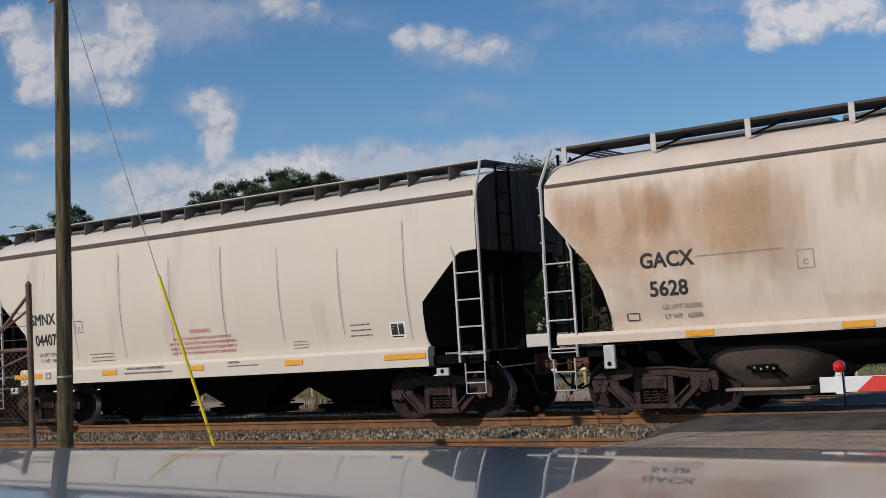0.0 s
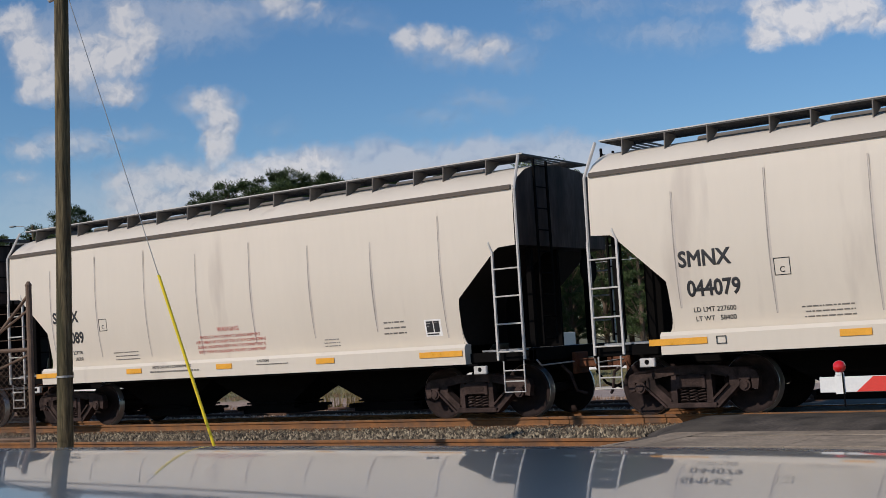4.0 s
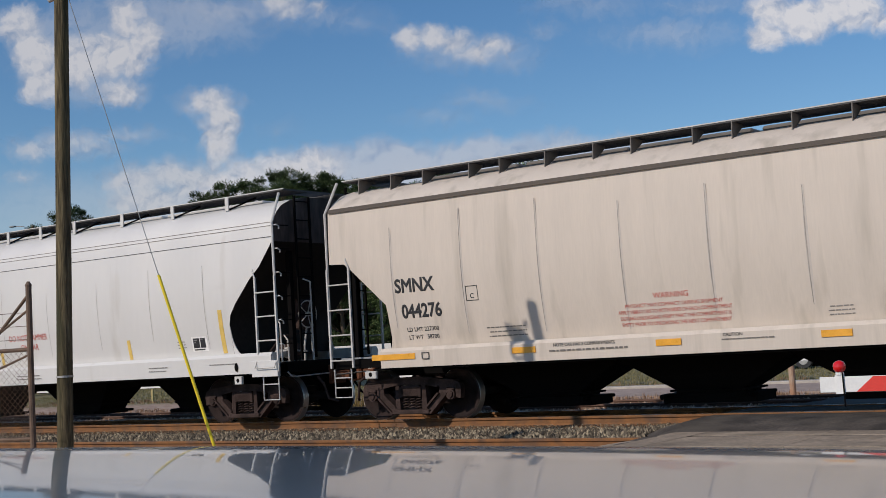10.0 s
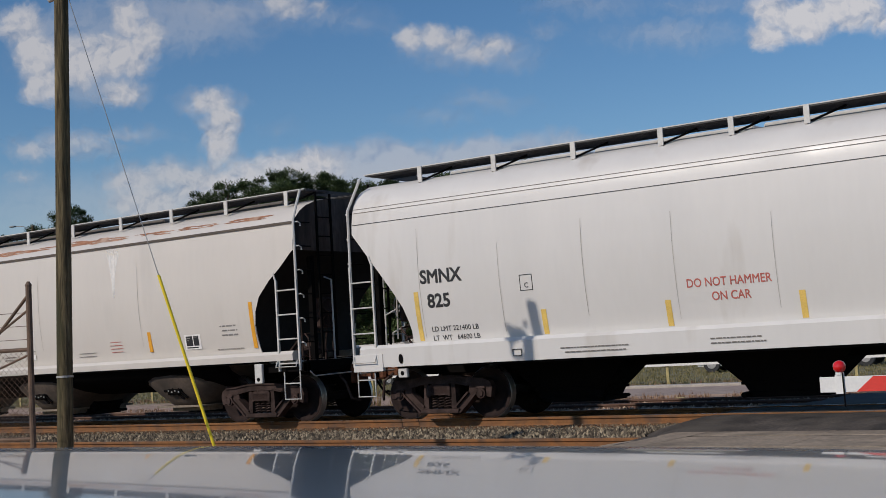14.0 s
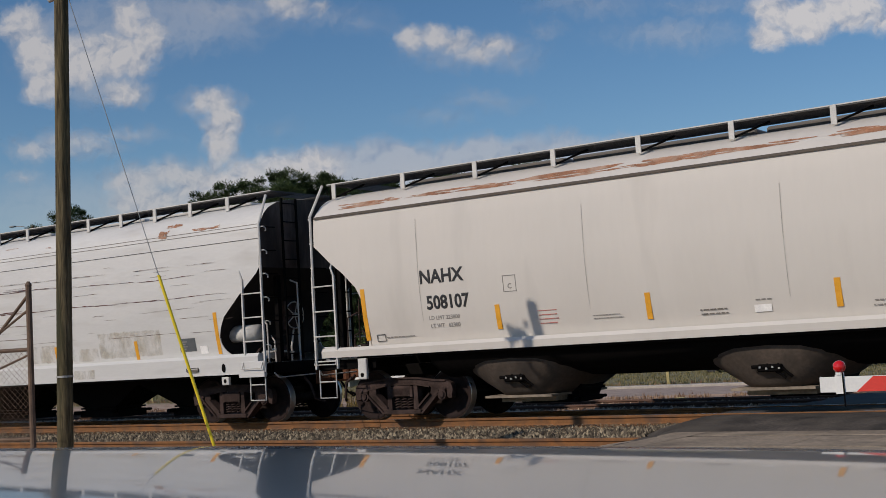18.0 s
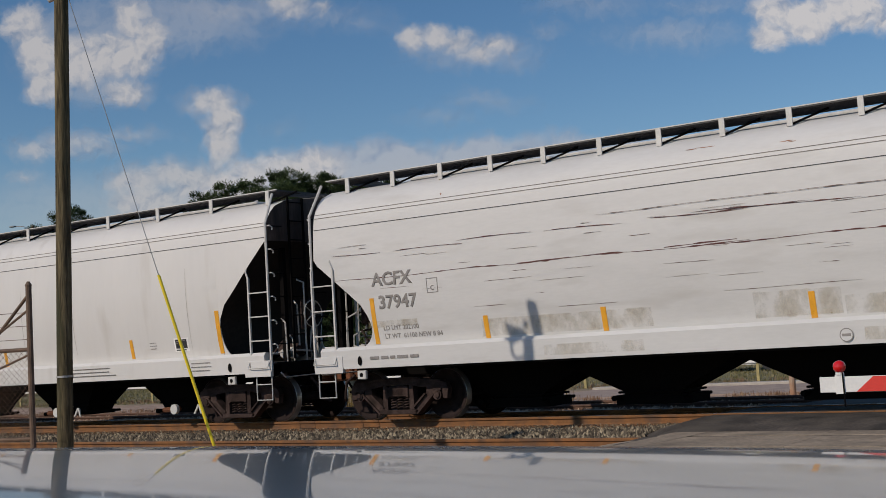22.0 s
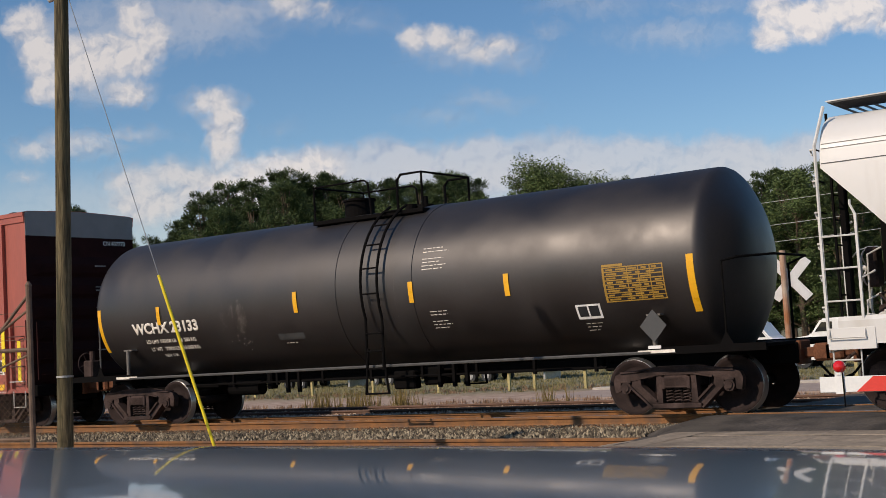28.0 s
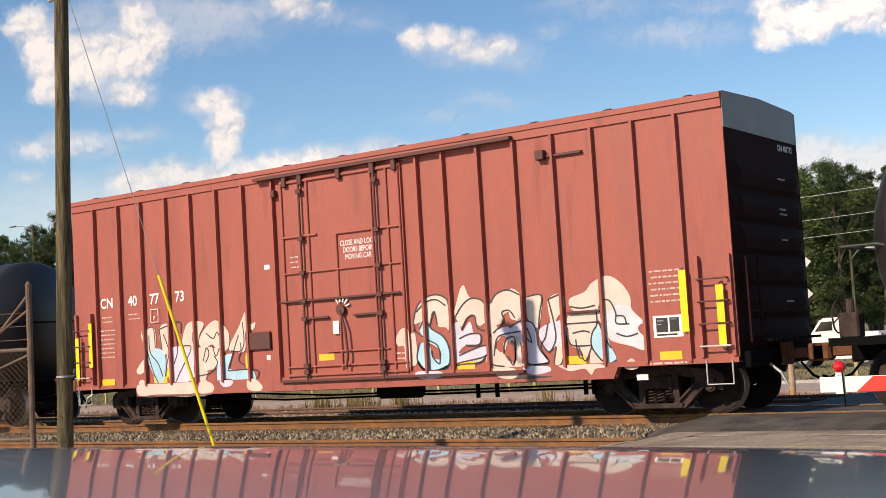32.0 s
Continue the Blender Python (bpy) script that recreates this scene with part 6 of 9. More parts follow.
            v.co = (vx, on_shell(vz, 0.008) - v.co.z * 0.05, vz)
        ob.matrix_basis = Matrix()
        me.update()
    if number:
        curved_words(number, -4.95, 2.03, 0.30, 1.09)
        curved_words("LD LMT 190100 LB   86 250 KG", -4.90, 1.76, 0.105, 1.06, 0.03)
        curved_words("LT WT   72900 LB   33 060 KG", -4.87, 1.60, 0.105, 1.06, 0.03)
        curved_words("NEW  5 96", -5.1, 1.46, 0.085, 1.0, 0.02)
        rnd = random.Random(5)
        for k in range(110):
            xx, zz = rnd.choice((-3.25, -3.0, -2.78, -2.78, -2.78, -2.66)) + rnd.gauss(0, 0.04), rnd.triangular(1.45, 2.45, 2.3)
            w = rnd.uniform(0.004, 0.013)
            band("paint_fleck", M_CREAM, xx, xx + w, zz, zz + rnd.uniform(0.005, 0.016))
        band("label_plate", M_PLACARD, -1.9, -1.25, 1.62, 1.74, "dull grey label on the shell")
        def small_lines(x0, z0, widths, pitch, h):
            for i, w in enumerate(widths):
                c = x0
                while c < x0 + w:
                    e = min(c + rnd.uniform(0.05, 0.16), x0 + w)
                    band("stencil", M_CREAM, c, e, z0 - i * pitch, z0 - i * pitch + h)
                    c = e + 0.025
        small_lines(1.76, 3.06, (0.42, 0.55, 0.0, 0.46, 0.38, 0.52, 0.44), 0.062, 0.013)
        small_lines(1.84, 1.93, (0.36, 0.36, 0.0, 0.33, 0.40, 0.3), 0.058, 0.013)
        small_lines(-1.78, 1.55, (0.3,), 0.06, 0.012)
        small_lines(4.86, 1.54, (0.3, 0.26, 0.2), 0.055, 0.010)
        # data table in amber paint
        tb = band("data_table", M_AMBER_D, 5.36, 5.40, 1.86, 2.42, "amber painted data table")
        for k in range(9):
            zz = 1.86 + k * 0.068
            band("table_line", M_AMBER_D, 5.36, 6.44, zz, zz + 0.018, parent=tb)
            if k < 8:
                rnd = random.Random(k)
                c = 5.43
                while c < 6.34:
                    w = rnd.uniform(0.08, 0.22)
                    band("table_entry", M_AMBER_D, c, min(c + w, 6.40), zz + 0.028, zz + 0.055, parent=tb)
                    c += w + rnd.uniform(0.04, 0.14)
        for xx in (5.80, 6.0, 6.2, 6.42):
            band("table_line", M_AMBER_D, xx, xx + 0.018, 1.86, 2.42, parent=tb)
        band("table_head", M_AMBER_D, 5.36, 5.74, 2.43, 2.47, parent=tb)
        pn = band("inspection_panel", M_WHITE_INK, 4.76, 5.22, 1.62, 1.86, "white framed inspection stencil")
        band("panel_field", M_INK, 4.80, 4.97, 1.66, 1.83, parent=pn, proud=0.010)
        band("panel_field", M_INK, 5.0, 5.18, 1.66, 1.83, parent=pn, proud=0.010)
        # blank hazard diamond on its bracket
        bm = bmesh.new()
        prism(bm, [(6.19, 1.18), (6.42, 1.44), (6.19, 1.70), (5.96, 1.44)], -1.50, -1.49)
        part("placard", bm, M_PLACARD, car, "dull grey diamond placard")
        bar("placard_base", M_WHITE_INK, car, 6.08, 6.30, -1.50, -1.49, 1.08, 1.13)
    TRAIN.append((car, x))
    return car


M_CREAM = mat("cream_stencil_paint", (0.82, 0.74, 0.63), 0.6, vary=0.25, bump=0)
M_AMBER_T = mat("amber_tape", (0.85, 0.42, 0.02), 0.35, vary=0.1, bump=0.02)
M_AMBER_D = mat("amber_stencil_paint", (0.36, 0.20, 0.03), 0.6, vary=0.2, bump=0)
M_PLACARD = mat("dull_grey_placard", (0.055, 0.054, 0.053), 0.6, vary=0.2)


def thing_part(name, car):
    """A part that itself is made of pieces: a thin back plate carries them."""
    bm = bmesh.new()
    box(bm, 0.5, 0.8, -0.02, 0.02, 4.02, 4.05)
    return part(name, bm, M_BLACK, car)


tank_car(-133.40, "black tank car with amber stripes and white lettering", "WCHX 23133")
tank_car(-168.55, "black tank car coupled behind the boxcar", "")


# ---------- boxcar ----------
def boxcar(x):
    car = thing("boxcar", "rust red boxcar with colourful graffiti along its lower side", "boxcar", "cars of the freight train", at=(x, 0, 0))
    h = 7.64
    zb, ze = 0.84, 4.95
    W = 1.58
    bm = bmesh.new()
    box(bm, -h, h, -W, W, zb, ze - 0.02)
    part("body", bm, M_RED, car)
    # roof with a low ridge
    bm = bmesh.new()
    loft(bm, [[(xx, -W - 0.05, ze - 0.10), (xx, -W - 0.05, ze - 0.01), (xx, -W + 0.1, ze + 0.02), (xx, 0, ze + 0.07), (xx, W - 0.1, ze + 0.02), (xx, W + 0.05, ze - 0.01), (xx, W + 0.05, ze - 0.10)] for xx in (-h, h)])
    part("roof", bm, M_RED, car)
    for i in range(11):
        xx = -h + 0.7 + i * 1.4
        bm = bmesh.new()
        loft(bm, [[(xx + e, -W + 0.02, ze + 0.005), (xx + e, -W + 0.1, ze + 0.04), (xx + e, 0, ze + 0.09), (xx + e, W - 0.1, ze + 0.04), (xx + e, W - 0.02, ze + 0.005)] for e in (-0.05, 0.05)])
        part("roof_rib", bm, M_BOXDARK, car)
    # side posts
    for px in BOX_RIBS:
        for s in (-1, 1):
            bm = bmesh.new()
            ya, yb = sorted((s * (W + 0.001), s * (W + 0.085)))
            box(bm, px - 0.022, px + 0.022, ya, yb, zb + 0.02, ze - 0.24)
            part("side_post", bm, M_RED, car)
    # sills
    for s in (-1, 1):
        ya, yb = sorted((s * (W - 0.1), s * (W + 0.052)))
        bm = bmesh.new()
        prism(bm, [(-h, zb - 0.02), (-5.72, zb - 0.02), (-5.70, zb - 0.20), (5.52, zb - 0.20), (5.60, zb - 0.02), (h, zb - 0.02), (h, zb + 0.06), (-h, zb + 0.06)], ya, yb)
        part("side_sill", bm, M_RED, car)
        ya, yb = sorted((s * (W + 0.001), s * (W + 0.03)))
        bar("upper_plate", M_RED, car, -h, h, ya, yb, ze - 0.24, ze - 0.10)
    # sliding plug door
    d0, d1 = -1.42, 1.50
    y = -W - 0.03
    dr = bar("door", M_RED, car, d0, d1, -W - 0.05, -W, 0.86, 4.66)
    for z, xa, xb, th in ((0.90, d0, d1, 0.05), (1.06, d0, d1, 0.035), (1.32, -0.4, 1.1, 0.03), (2.84, d0, d1, 0.03), (3.53, d0, -0.5, 0.045), (3.50, -0.05, d1, 0.045), (4.58, d0, d1, 0.05)):
        bar("door_beam", M_RED, dr, xa + 0.02, xb - 0.02, y - 0.06, y - 0.019, z, z + th, 0.01)
    for z, xa, xb in ((2.30, -1.5, 1.4), (1.96, -0.9, -0.3), (1.96, 0.3, 0.95)):
        bar("lock_rod", M_BOXDARK, dr, xa, xb, y - 0.09, y - 0.05, z, z + 0.045, 0.01)
    for xx, z0, z1 in ((d0 + 0.05, 0.88, 4.6), (-0.72, 0.88, 4.6), (-0.05, 1.0, 3.52), (0.82, 0.88, 4.6), (d1 - 0.05, 0.88, 4.6), (d1 - 0.32, 0.88, 4.6)):
        bar("door_beam", M_RED, dr, xx - 0.022, xx + 0.022, y - 0.055, y - 0.019, z0, z1, 0.01)
    for xx in (-0.88, 0.94):
        pipe("lock_bar", M_BOXDARK, dr, [(xx, y - 0.085, 0.78), (xx, y - 0.085, 4.72)], 0.022, 8)
        for z in (0.98, 1.1, 1.98, 2.32, 2.85, 3.5, 4.4):
            bar("lock_guide", M_BOXDARK, dr, xx - 0.06, xx + 0.06, y - 0.115, y - 0.06, z - 0.04, z + 0.04)
    bm = bmesh.new()
    tube(bm, (0.0, y - 0.06, 2.10), (0.0, y - 0.10, 2.10), 0.10, 16)
    part("lock_wheel", bm, M_BOXDARK, dr)
    pipe("lock_handle", M_BOXDARK, dr, [(0.0, y - 0.1, 2.08), (0.12, y - 0.12, 1.75), (0.16, y - 0.12, 1.25), (0.10, y - 0.12, 1.0)], 0.022, 8)
    bar("seal_plate", M_WHITE_INK, dr, -0.21, -0.07, y - 0.066, y - 0.06, 1.66, 1.90)
    for a in (0.35, 0.8, 1.25, 1.7, 2.15):
        bm = bmesh.new()
        c, q = math.cos(a), math.sin(a)
        tube(bm, (0.12 * c, y - 0.052, 2.12 + 0.12 * q), (0.22 * c, y - 0.052, 2.12 + 0.22 * q), 0.018, 4)
        part("lock_mark", bm, M_WHITE_INK, dr)
    bar("door_rail", M_BOXDARK, car, d0 - 0.15, 3.9, -W - 0.12, -W - 0.055, 0.80, 0.845)
    bar("door_rail", M_BOXDARK, car, d0 - 0.6, 3.9, -W - 0.15, -W, 4.72, 4.78)
    for xx in (-1.25, -0.85, 0.1, 0.9, 1.4):
        bar("roller_hanger", M_BOXDARK, car, xx - 0.05, xx + 0.05, -W - 0.13, -W - 0.05, 4.52, 4.74, 0.01)
    bar("door_stop", M_BOXDARK, car, 4.36, 4.52, -W - 0.12, -W, 4.30, 4.46, 0.01)
    bar("door_stop", M_BOXDARK, car, -1.62, -1.52, -W - 0.10, -W, 4.36, 4.50, 0.01)
    bar("upper_track_end", M_BOXDARK, car, 4.55, 5.2, -W - 0.06, -W, 4.33, 4.37)
    bar("tack_board", M_BOXDARK, car, -2.45, -1.85, -W - 0.06, -W, 1.46, 1.80, 0.008, "rust brown tack board")
    bar("route_board", M_BOXDARK, car, 4.75, 5.35, -W - 0.07, -W, 1.72, 1.76, 0.005)
    # end: corrugated, with a pale top band
    for d in (-1, 1):
        for k in range(6):
            z = 1.20 + k * 0.50
            bm = bmesh.new()
            rings = []
            for yy, q in ((-1.56, 0.0), (-1.50, 0.12), (-1.22, 1), (1.22, 1), (1.50, 0.12), (1.56, 0.0)):
                rings.append([(d * (h + 0.0125 + 0.085 * q * c), yy, z + e) for c, e in ((0.02, -0.235), (0.7, -0.15), (1, -0.02), (1, 0.05), (0.5, 0.15), (0.02, 0.235))])
            loft(bm, rings)
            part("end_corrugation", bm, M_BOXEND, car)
        xa, xb = sorted((d * (h + 0.001), d * (h + 0.016)))
        bm = bmesh.new()
        loft(bm, [[(xx, -W, 4.40), (xx, -W, 4.92), (xx, -W + 0.1, 4.955), (xx, 0, 5.005), (xx, W - 0.1, 4.955), (xx, W, 4.92), (xx, W, 4.40)] for xx in (xa, xb)])
        part("end_band", bm, M_ENDGREY, car, "pale grey band across the end top")
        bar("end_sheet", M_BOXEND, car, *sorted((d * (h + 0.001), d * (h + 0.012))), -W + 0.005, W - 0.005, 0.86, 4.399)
        bar("end_sill", M_BLACK, car, *sorted((d * (h - 0.1), d * (h + 0.14))), -1.5, 1.5, 0.72, 0.98, 0.02)
        bar("crossover_platform", M_BLACK, car, *sorted((d * (h + 0.1), d * (h + 0.38))), -1.0, 1.0, 1.10, 1.14)
        coupler(car, d * (h + 0.1), d)
        truck(car, d * (h - 1.62))
        for z in (1.08, 1.42, 1.76, 2.10):
            pipe("grab_iron", M_LADDER if z < 1.2 else M_BOXDARK, car, [(d * (h - 0.56), -W + 0.01, z), (d * (h - 0.56), -W - 0.14, z), (d * (h - 0.08), -W - 0.14, z), (d * (h - 0.08), -W + 0.01, z)], 0.014, 6)
        bar("ladder_post", M_RED, car, *sorted((d * (h - 0.60), d * (h - 0.54))), -W - 0.09, -W, 0.92, 2.46)
        bar("ladder_post", M_RED, car, *sorted((d * (h - 0.09), d * (h - 0.03))), -W - 0.06, -W, 0.92, 2.46)
        pipe("sill_step", M_LADDER, car, [(d * (h - 0.52), -W - 0.06, 0.86), (d * (h - 0.52), -W - 0.06, 0.50), (d * (h - 0.10), -W - 0.06, 0.50), (d * (h - 0.10), -W - 0.06, 0.86)], 0.014, 6)
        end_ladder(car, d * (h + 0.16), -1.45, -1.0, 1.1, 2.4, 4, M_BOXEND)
        pipe("brake_hose", M_GALV, car, [(d * (h + 0.2), -0.9, 0.75), (d * (h + 0.4), -1.0, 0.62), (d * (h + 0.5), -1.0, 0.42)], 0.025, 8)
    # underframe
    bar("center_sill", M_BLACK, car, -h, h, -0.3, 0.3, 0.58, 0.84)
    for xx in (-4.2, -2.6, -0.8, 0.9, 2.4, 3.9):
        bar("crossbearer", M_BLACK, car, xx - 0.1, xx + 0.1, -1.4, 1.4, 0.66, 0.84)
    for s in (-0.9, 0.5):
        pipe("brake_rod", M_BLACK, car, [(-5.0, s, 0.56), (-2.2, s, 0.44), (5.0, s, 0.48)], 0.02, 6)
    bm = bmesh.new()
    tube(bm, (0.4, -1.1, 0.56), (1.3, -1.1, 0.56), 0.15, 16)
    part("air_reservoir", bm, M_BLACK, car)
    for xx in (2.6, 3.0, 4.75, 4.9):
        bar("hanger", M_BLACK, car, xx - 0.03, xx + 0.03, -1.2, -1.15, 0.38, 0.70)
    # stripes and writing
    def flat(name, mt, x0, x1, z0, z1, lab="", p=0.006):
        if p > 0.02 and mt is M_YELLOW:
            # taped on a grab rail that stands off the side
            xm = (x0 + x1) / 2
            rail = pipe("grab_rail", M_BOXDARK, car, [(xm, -W + 0.01, z1 + 0.05), (xm, -W - p + 0.012, z1 + 0.03), (xm, -W - p + 0.012, z0 - 0.03), (xm, -W + 0.01, z0 - 0.05)], 0.013, 6)
            return bar(name, mt, rail, x0, x1, -W - p - 0.006, -W - p, z0, z1, label=lab)
        return bar(name, mt, car, x0, x1, -W - p, -W - 0.0005, z0, z1, label=lab)
    flat("reflector", M_YELLOW, 6.78, 6.90, 1.32, 2.27, p=0.10)
    flat("reflector", M_YELLOW, 7.38, 7.50, 1.06, 2.0, p=0.12)
    flat("reflector", M_YELLOW, -7.11, -7.0, 1.30, 2.25, p=0.10)
    flat("reflector", M_YELLOW, -7.53, -7.42, 1.04, 1.95, p=0.12)
    for a, b in ((6.33, 6.71), (-6.82, -6.42), (4.60, 5.02), (2.40, 2.85), (-5.2, -4.8), (-2.95, -2.6)):
        flat("reflector", M_ORANGE_T, a, b, 0.89, 1.03, p=0.012)
    flat("reflector", M_ORANGE_T, -0.62, -0.25, 1.18, 1.30, p=0.055)
    y = -W - 0.004
    for w, cx, wide in (("CN", -6.59, 0.92), ("40", -5.77, 0.95), ("77", -5.10, 0.95), ("73", -4.34, 0.95)):
        lettering(car, w, cx, y, 2.64, 0.30, M_WHITE_INK, wide)
    for i, (cx, cz, w, rows) in enumerate(((6.50, 2.27, 0.56, 6), (-6.6, 2.33, 0.35, 2), (-6.62, 2.05, 0.55, 7), (-5.75, 2.35, 0.36, 2), (-1.12, 3.15, 0.22, 3), (1.32, 1.22, 0.3, 2))):
        stencil_lines(car, cx, cz, w, rows, M_WHITE_INK, y - (0.05 if i > 3 else 0), 0.095, 0.045, 60 + i)
    for k, w in enumerate(("CLOSE AND LOCK", "DOORS BEFORE", "MOVING CAR")):
        lettering(car, w, 0.45, -W - 0.054, 3.32 - k * 0.13, 0.14, M_WHITE_INK, 0.72)
    outlined(car, -5.08, 2.30, 0.24, 0.28, M_WHITE_INK, "F")
    inspection_mark(car, 6.50, 1.42, -W, 0.50, 0.34)
    stencil_lines(car, 6.5, 0.83, 0.7, 1, M_WHITE_INK, y - 0.05, 0.1, 0.05, 71)
    for cx, cz, w in ((-1.95, 3.0, 0.14), (-2.0, 1.25, 0.1), (5.9, 0.6, 0.2)):
        flat("paint_fleck", M_WHITE_INK, cx, cx + w, cz, cz + 0.09)
    lettering(car, "CN 407773", 0, 0, 0, 0.18, M_WHITE_INK).matrix_basis = pose(h + 0.018, 0.98, 4.27, 90, 0, 90) @ Matrix.Diagonal((0.8, 0.8, 0.2, 1))
    for k, z in enumerate((3.7, 3.2, 3.12, 2.7, 1.7)):
        bar("end_stencil", M_INK_FADED, car, h + 0.10, h + 0.106, 0.3, 0.62 - 0.06 * (k % 2), z, z + 0.03)
    graffiti(car, W)
    TRAIN.append((car, x))
    return car


BOX_RIBS = (-6.87, -6.1, -5.39, -4.63, -3.9, -3.16, -2.42, -1.62, 1.86, 2.43, 3.17, 3.9, 4.65, 5.39, 6.13, 6.87)
# the side's red darkened to near black, standing in for the end's shade
M_BOXEND = mat("shade_maroon_end_paint", (0.028, 0.0095, 0.0088), 0.85, vary=0.3, scale=2, spec=0.06)
M_ENDGREY = mat("pale_grey_band_paint", (0.21, 0.20, 0.20), 0.6, vary=0.15, scale=2)
M_BOXDARK = mat("rust_brown_fittings", (0.11, 0.036, 0.028), 0.7, vary=0.3, scale=4)
M_ORANGE_T = mat("orange_yellow_tape", (0.85, 0.50, 0.03), 0.4, vary=0.1)
G_CREAM = mat("cream_spray_paint", (0.64, 0.53, 0.45), 0.6, vary=0.12, scale=3, bump=0.02)
G_BLUE = mat("pale_blue_spray_paint", (0.38, 0.62, 0.72), 0.6, vary=0.15, scale=3, bump=0.02)
G_LILAC = mat("pale_lilac_spray_paint", (0.60, 0.57, 0.66), 0.6, vary=0.15, scale=3, bump=0.02)
G_PALE = mat("pale_white_blue_spray_paint", (0.60, 0.63, 0.66), 0.6, vary=0.15, scale=3, bump=0.02)
G_GREY = mat("dark_grey_spray_paint", (0.05, 0.042, 0.045), 0.6, vary=0.2, scale=3, bump=0.02)


def blob(car, name, pts, y, material, label):
    """A rounded painted shape through a few corner points."""
    out = []
    n = len(pts)
    for i in range(n):
        p0, p1, p2, p3 = (pts[(i + k - 1) % n] for k in range(4))
        for k in range(5):
            u = k / 5
            out.append(tuple(0.5 * (2 * p1[c] + (p2[c] - p0[c]) * u + (2 * p0[c] - 5 * p1[c] + 4 * p2[c] - p3[c]) * u * u + (3 * p1[c] - p0[c] - 3 * p2[c] + p3[c]) * u ** 3) for c in (0, 1)))
    bm = bmesh.new()
    co, _, tri, _, _, _ = delaunay_2d_cdt([Vector(q) for q in out], [], [list(range(len(out)))], 1, 1e-5)
    vs = [bm.verts.new((q.x, y, q.y)) for q in co]
    for t in tri:
        f = bm.faces.new([vs[k] for k in t])
        f.normal_update()
        if f.normal.y > 0:
            f.normal_flip()
    return part(name, bm, material, car, label)


def stroke(car, pts, y, w, material):
    """A painted line with round joints, flat on the side."""
    out = []
    n = len(pts)
    for i in range(n - 1):
        p0, p1, p2, p3 = pts[max(i - 1, 0)], pts[i], pts[i + 1], pts[min(i + 2, n - 1)]
        for k in range(5):
            u = k / 5
            out.append(Vector([0.5 * (2 * p1[c] + (p2[c] - p0[c]) * u + (2 * p0[c] - 5 * p1[c] + 4 * p2[c] - p3[c]) * u * u + (3 * p1[c] - p0[c] - 3 * p2[c] + p3[c]) * u ** 3) for c in (0, 1)]))
    out.append(Vector(pts[-1]))
    bm = bmesh.new()
    prev = None
    for i, q in enumerate(out):
        t = (out[min(i + 1, len(out) - 1)] - out[max(i - 1, 0)]).normalized()
        nrm = Vector((-t.y, t.x)) * w / 2
        row = (bm.verts.new((q.x + nrm.x, y, q.y + nrm.y)), bm.verts.new((q.x - nrm.x, y, q.y - nrm.y)))
        if prev:
            bm.faces.new((prev[0], prev[1], row[1], row[0]))
        prev = row
    return part("graffiti_line", bm, material, car)


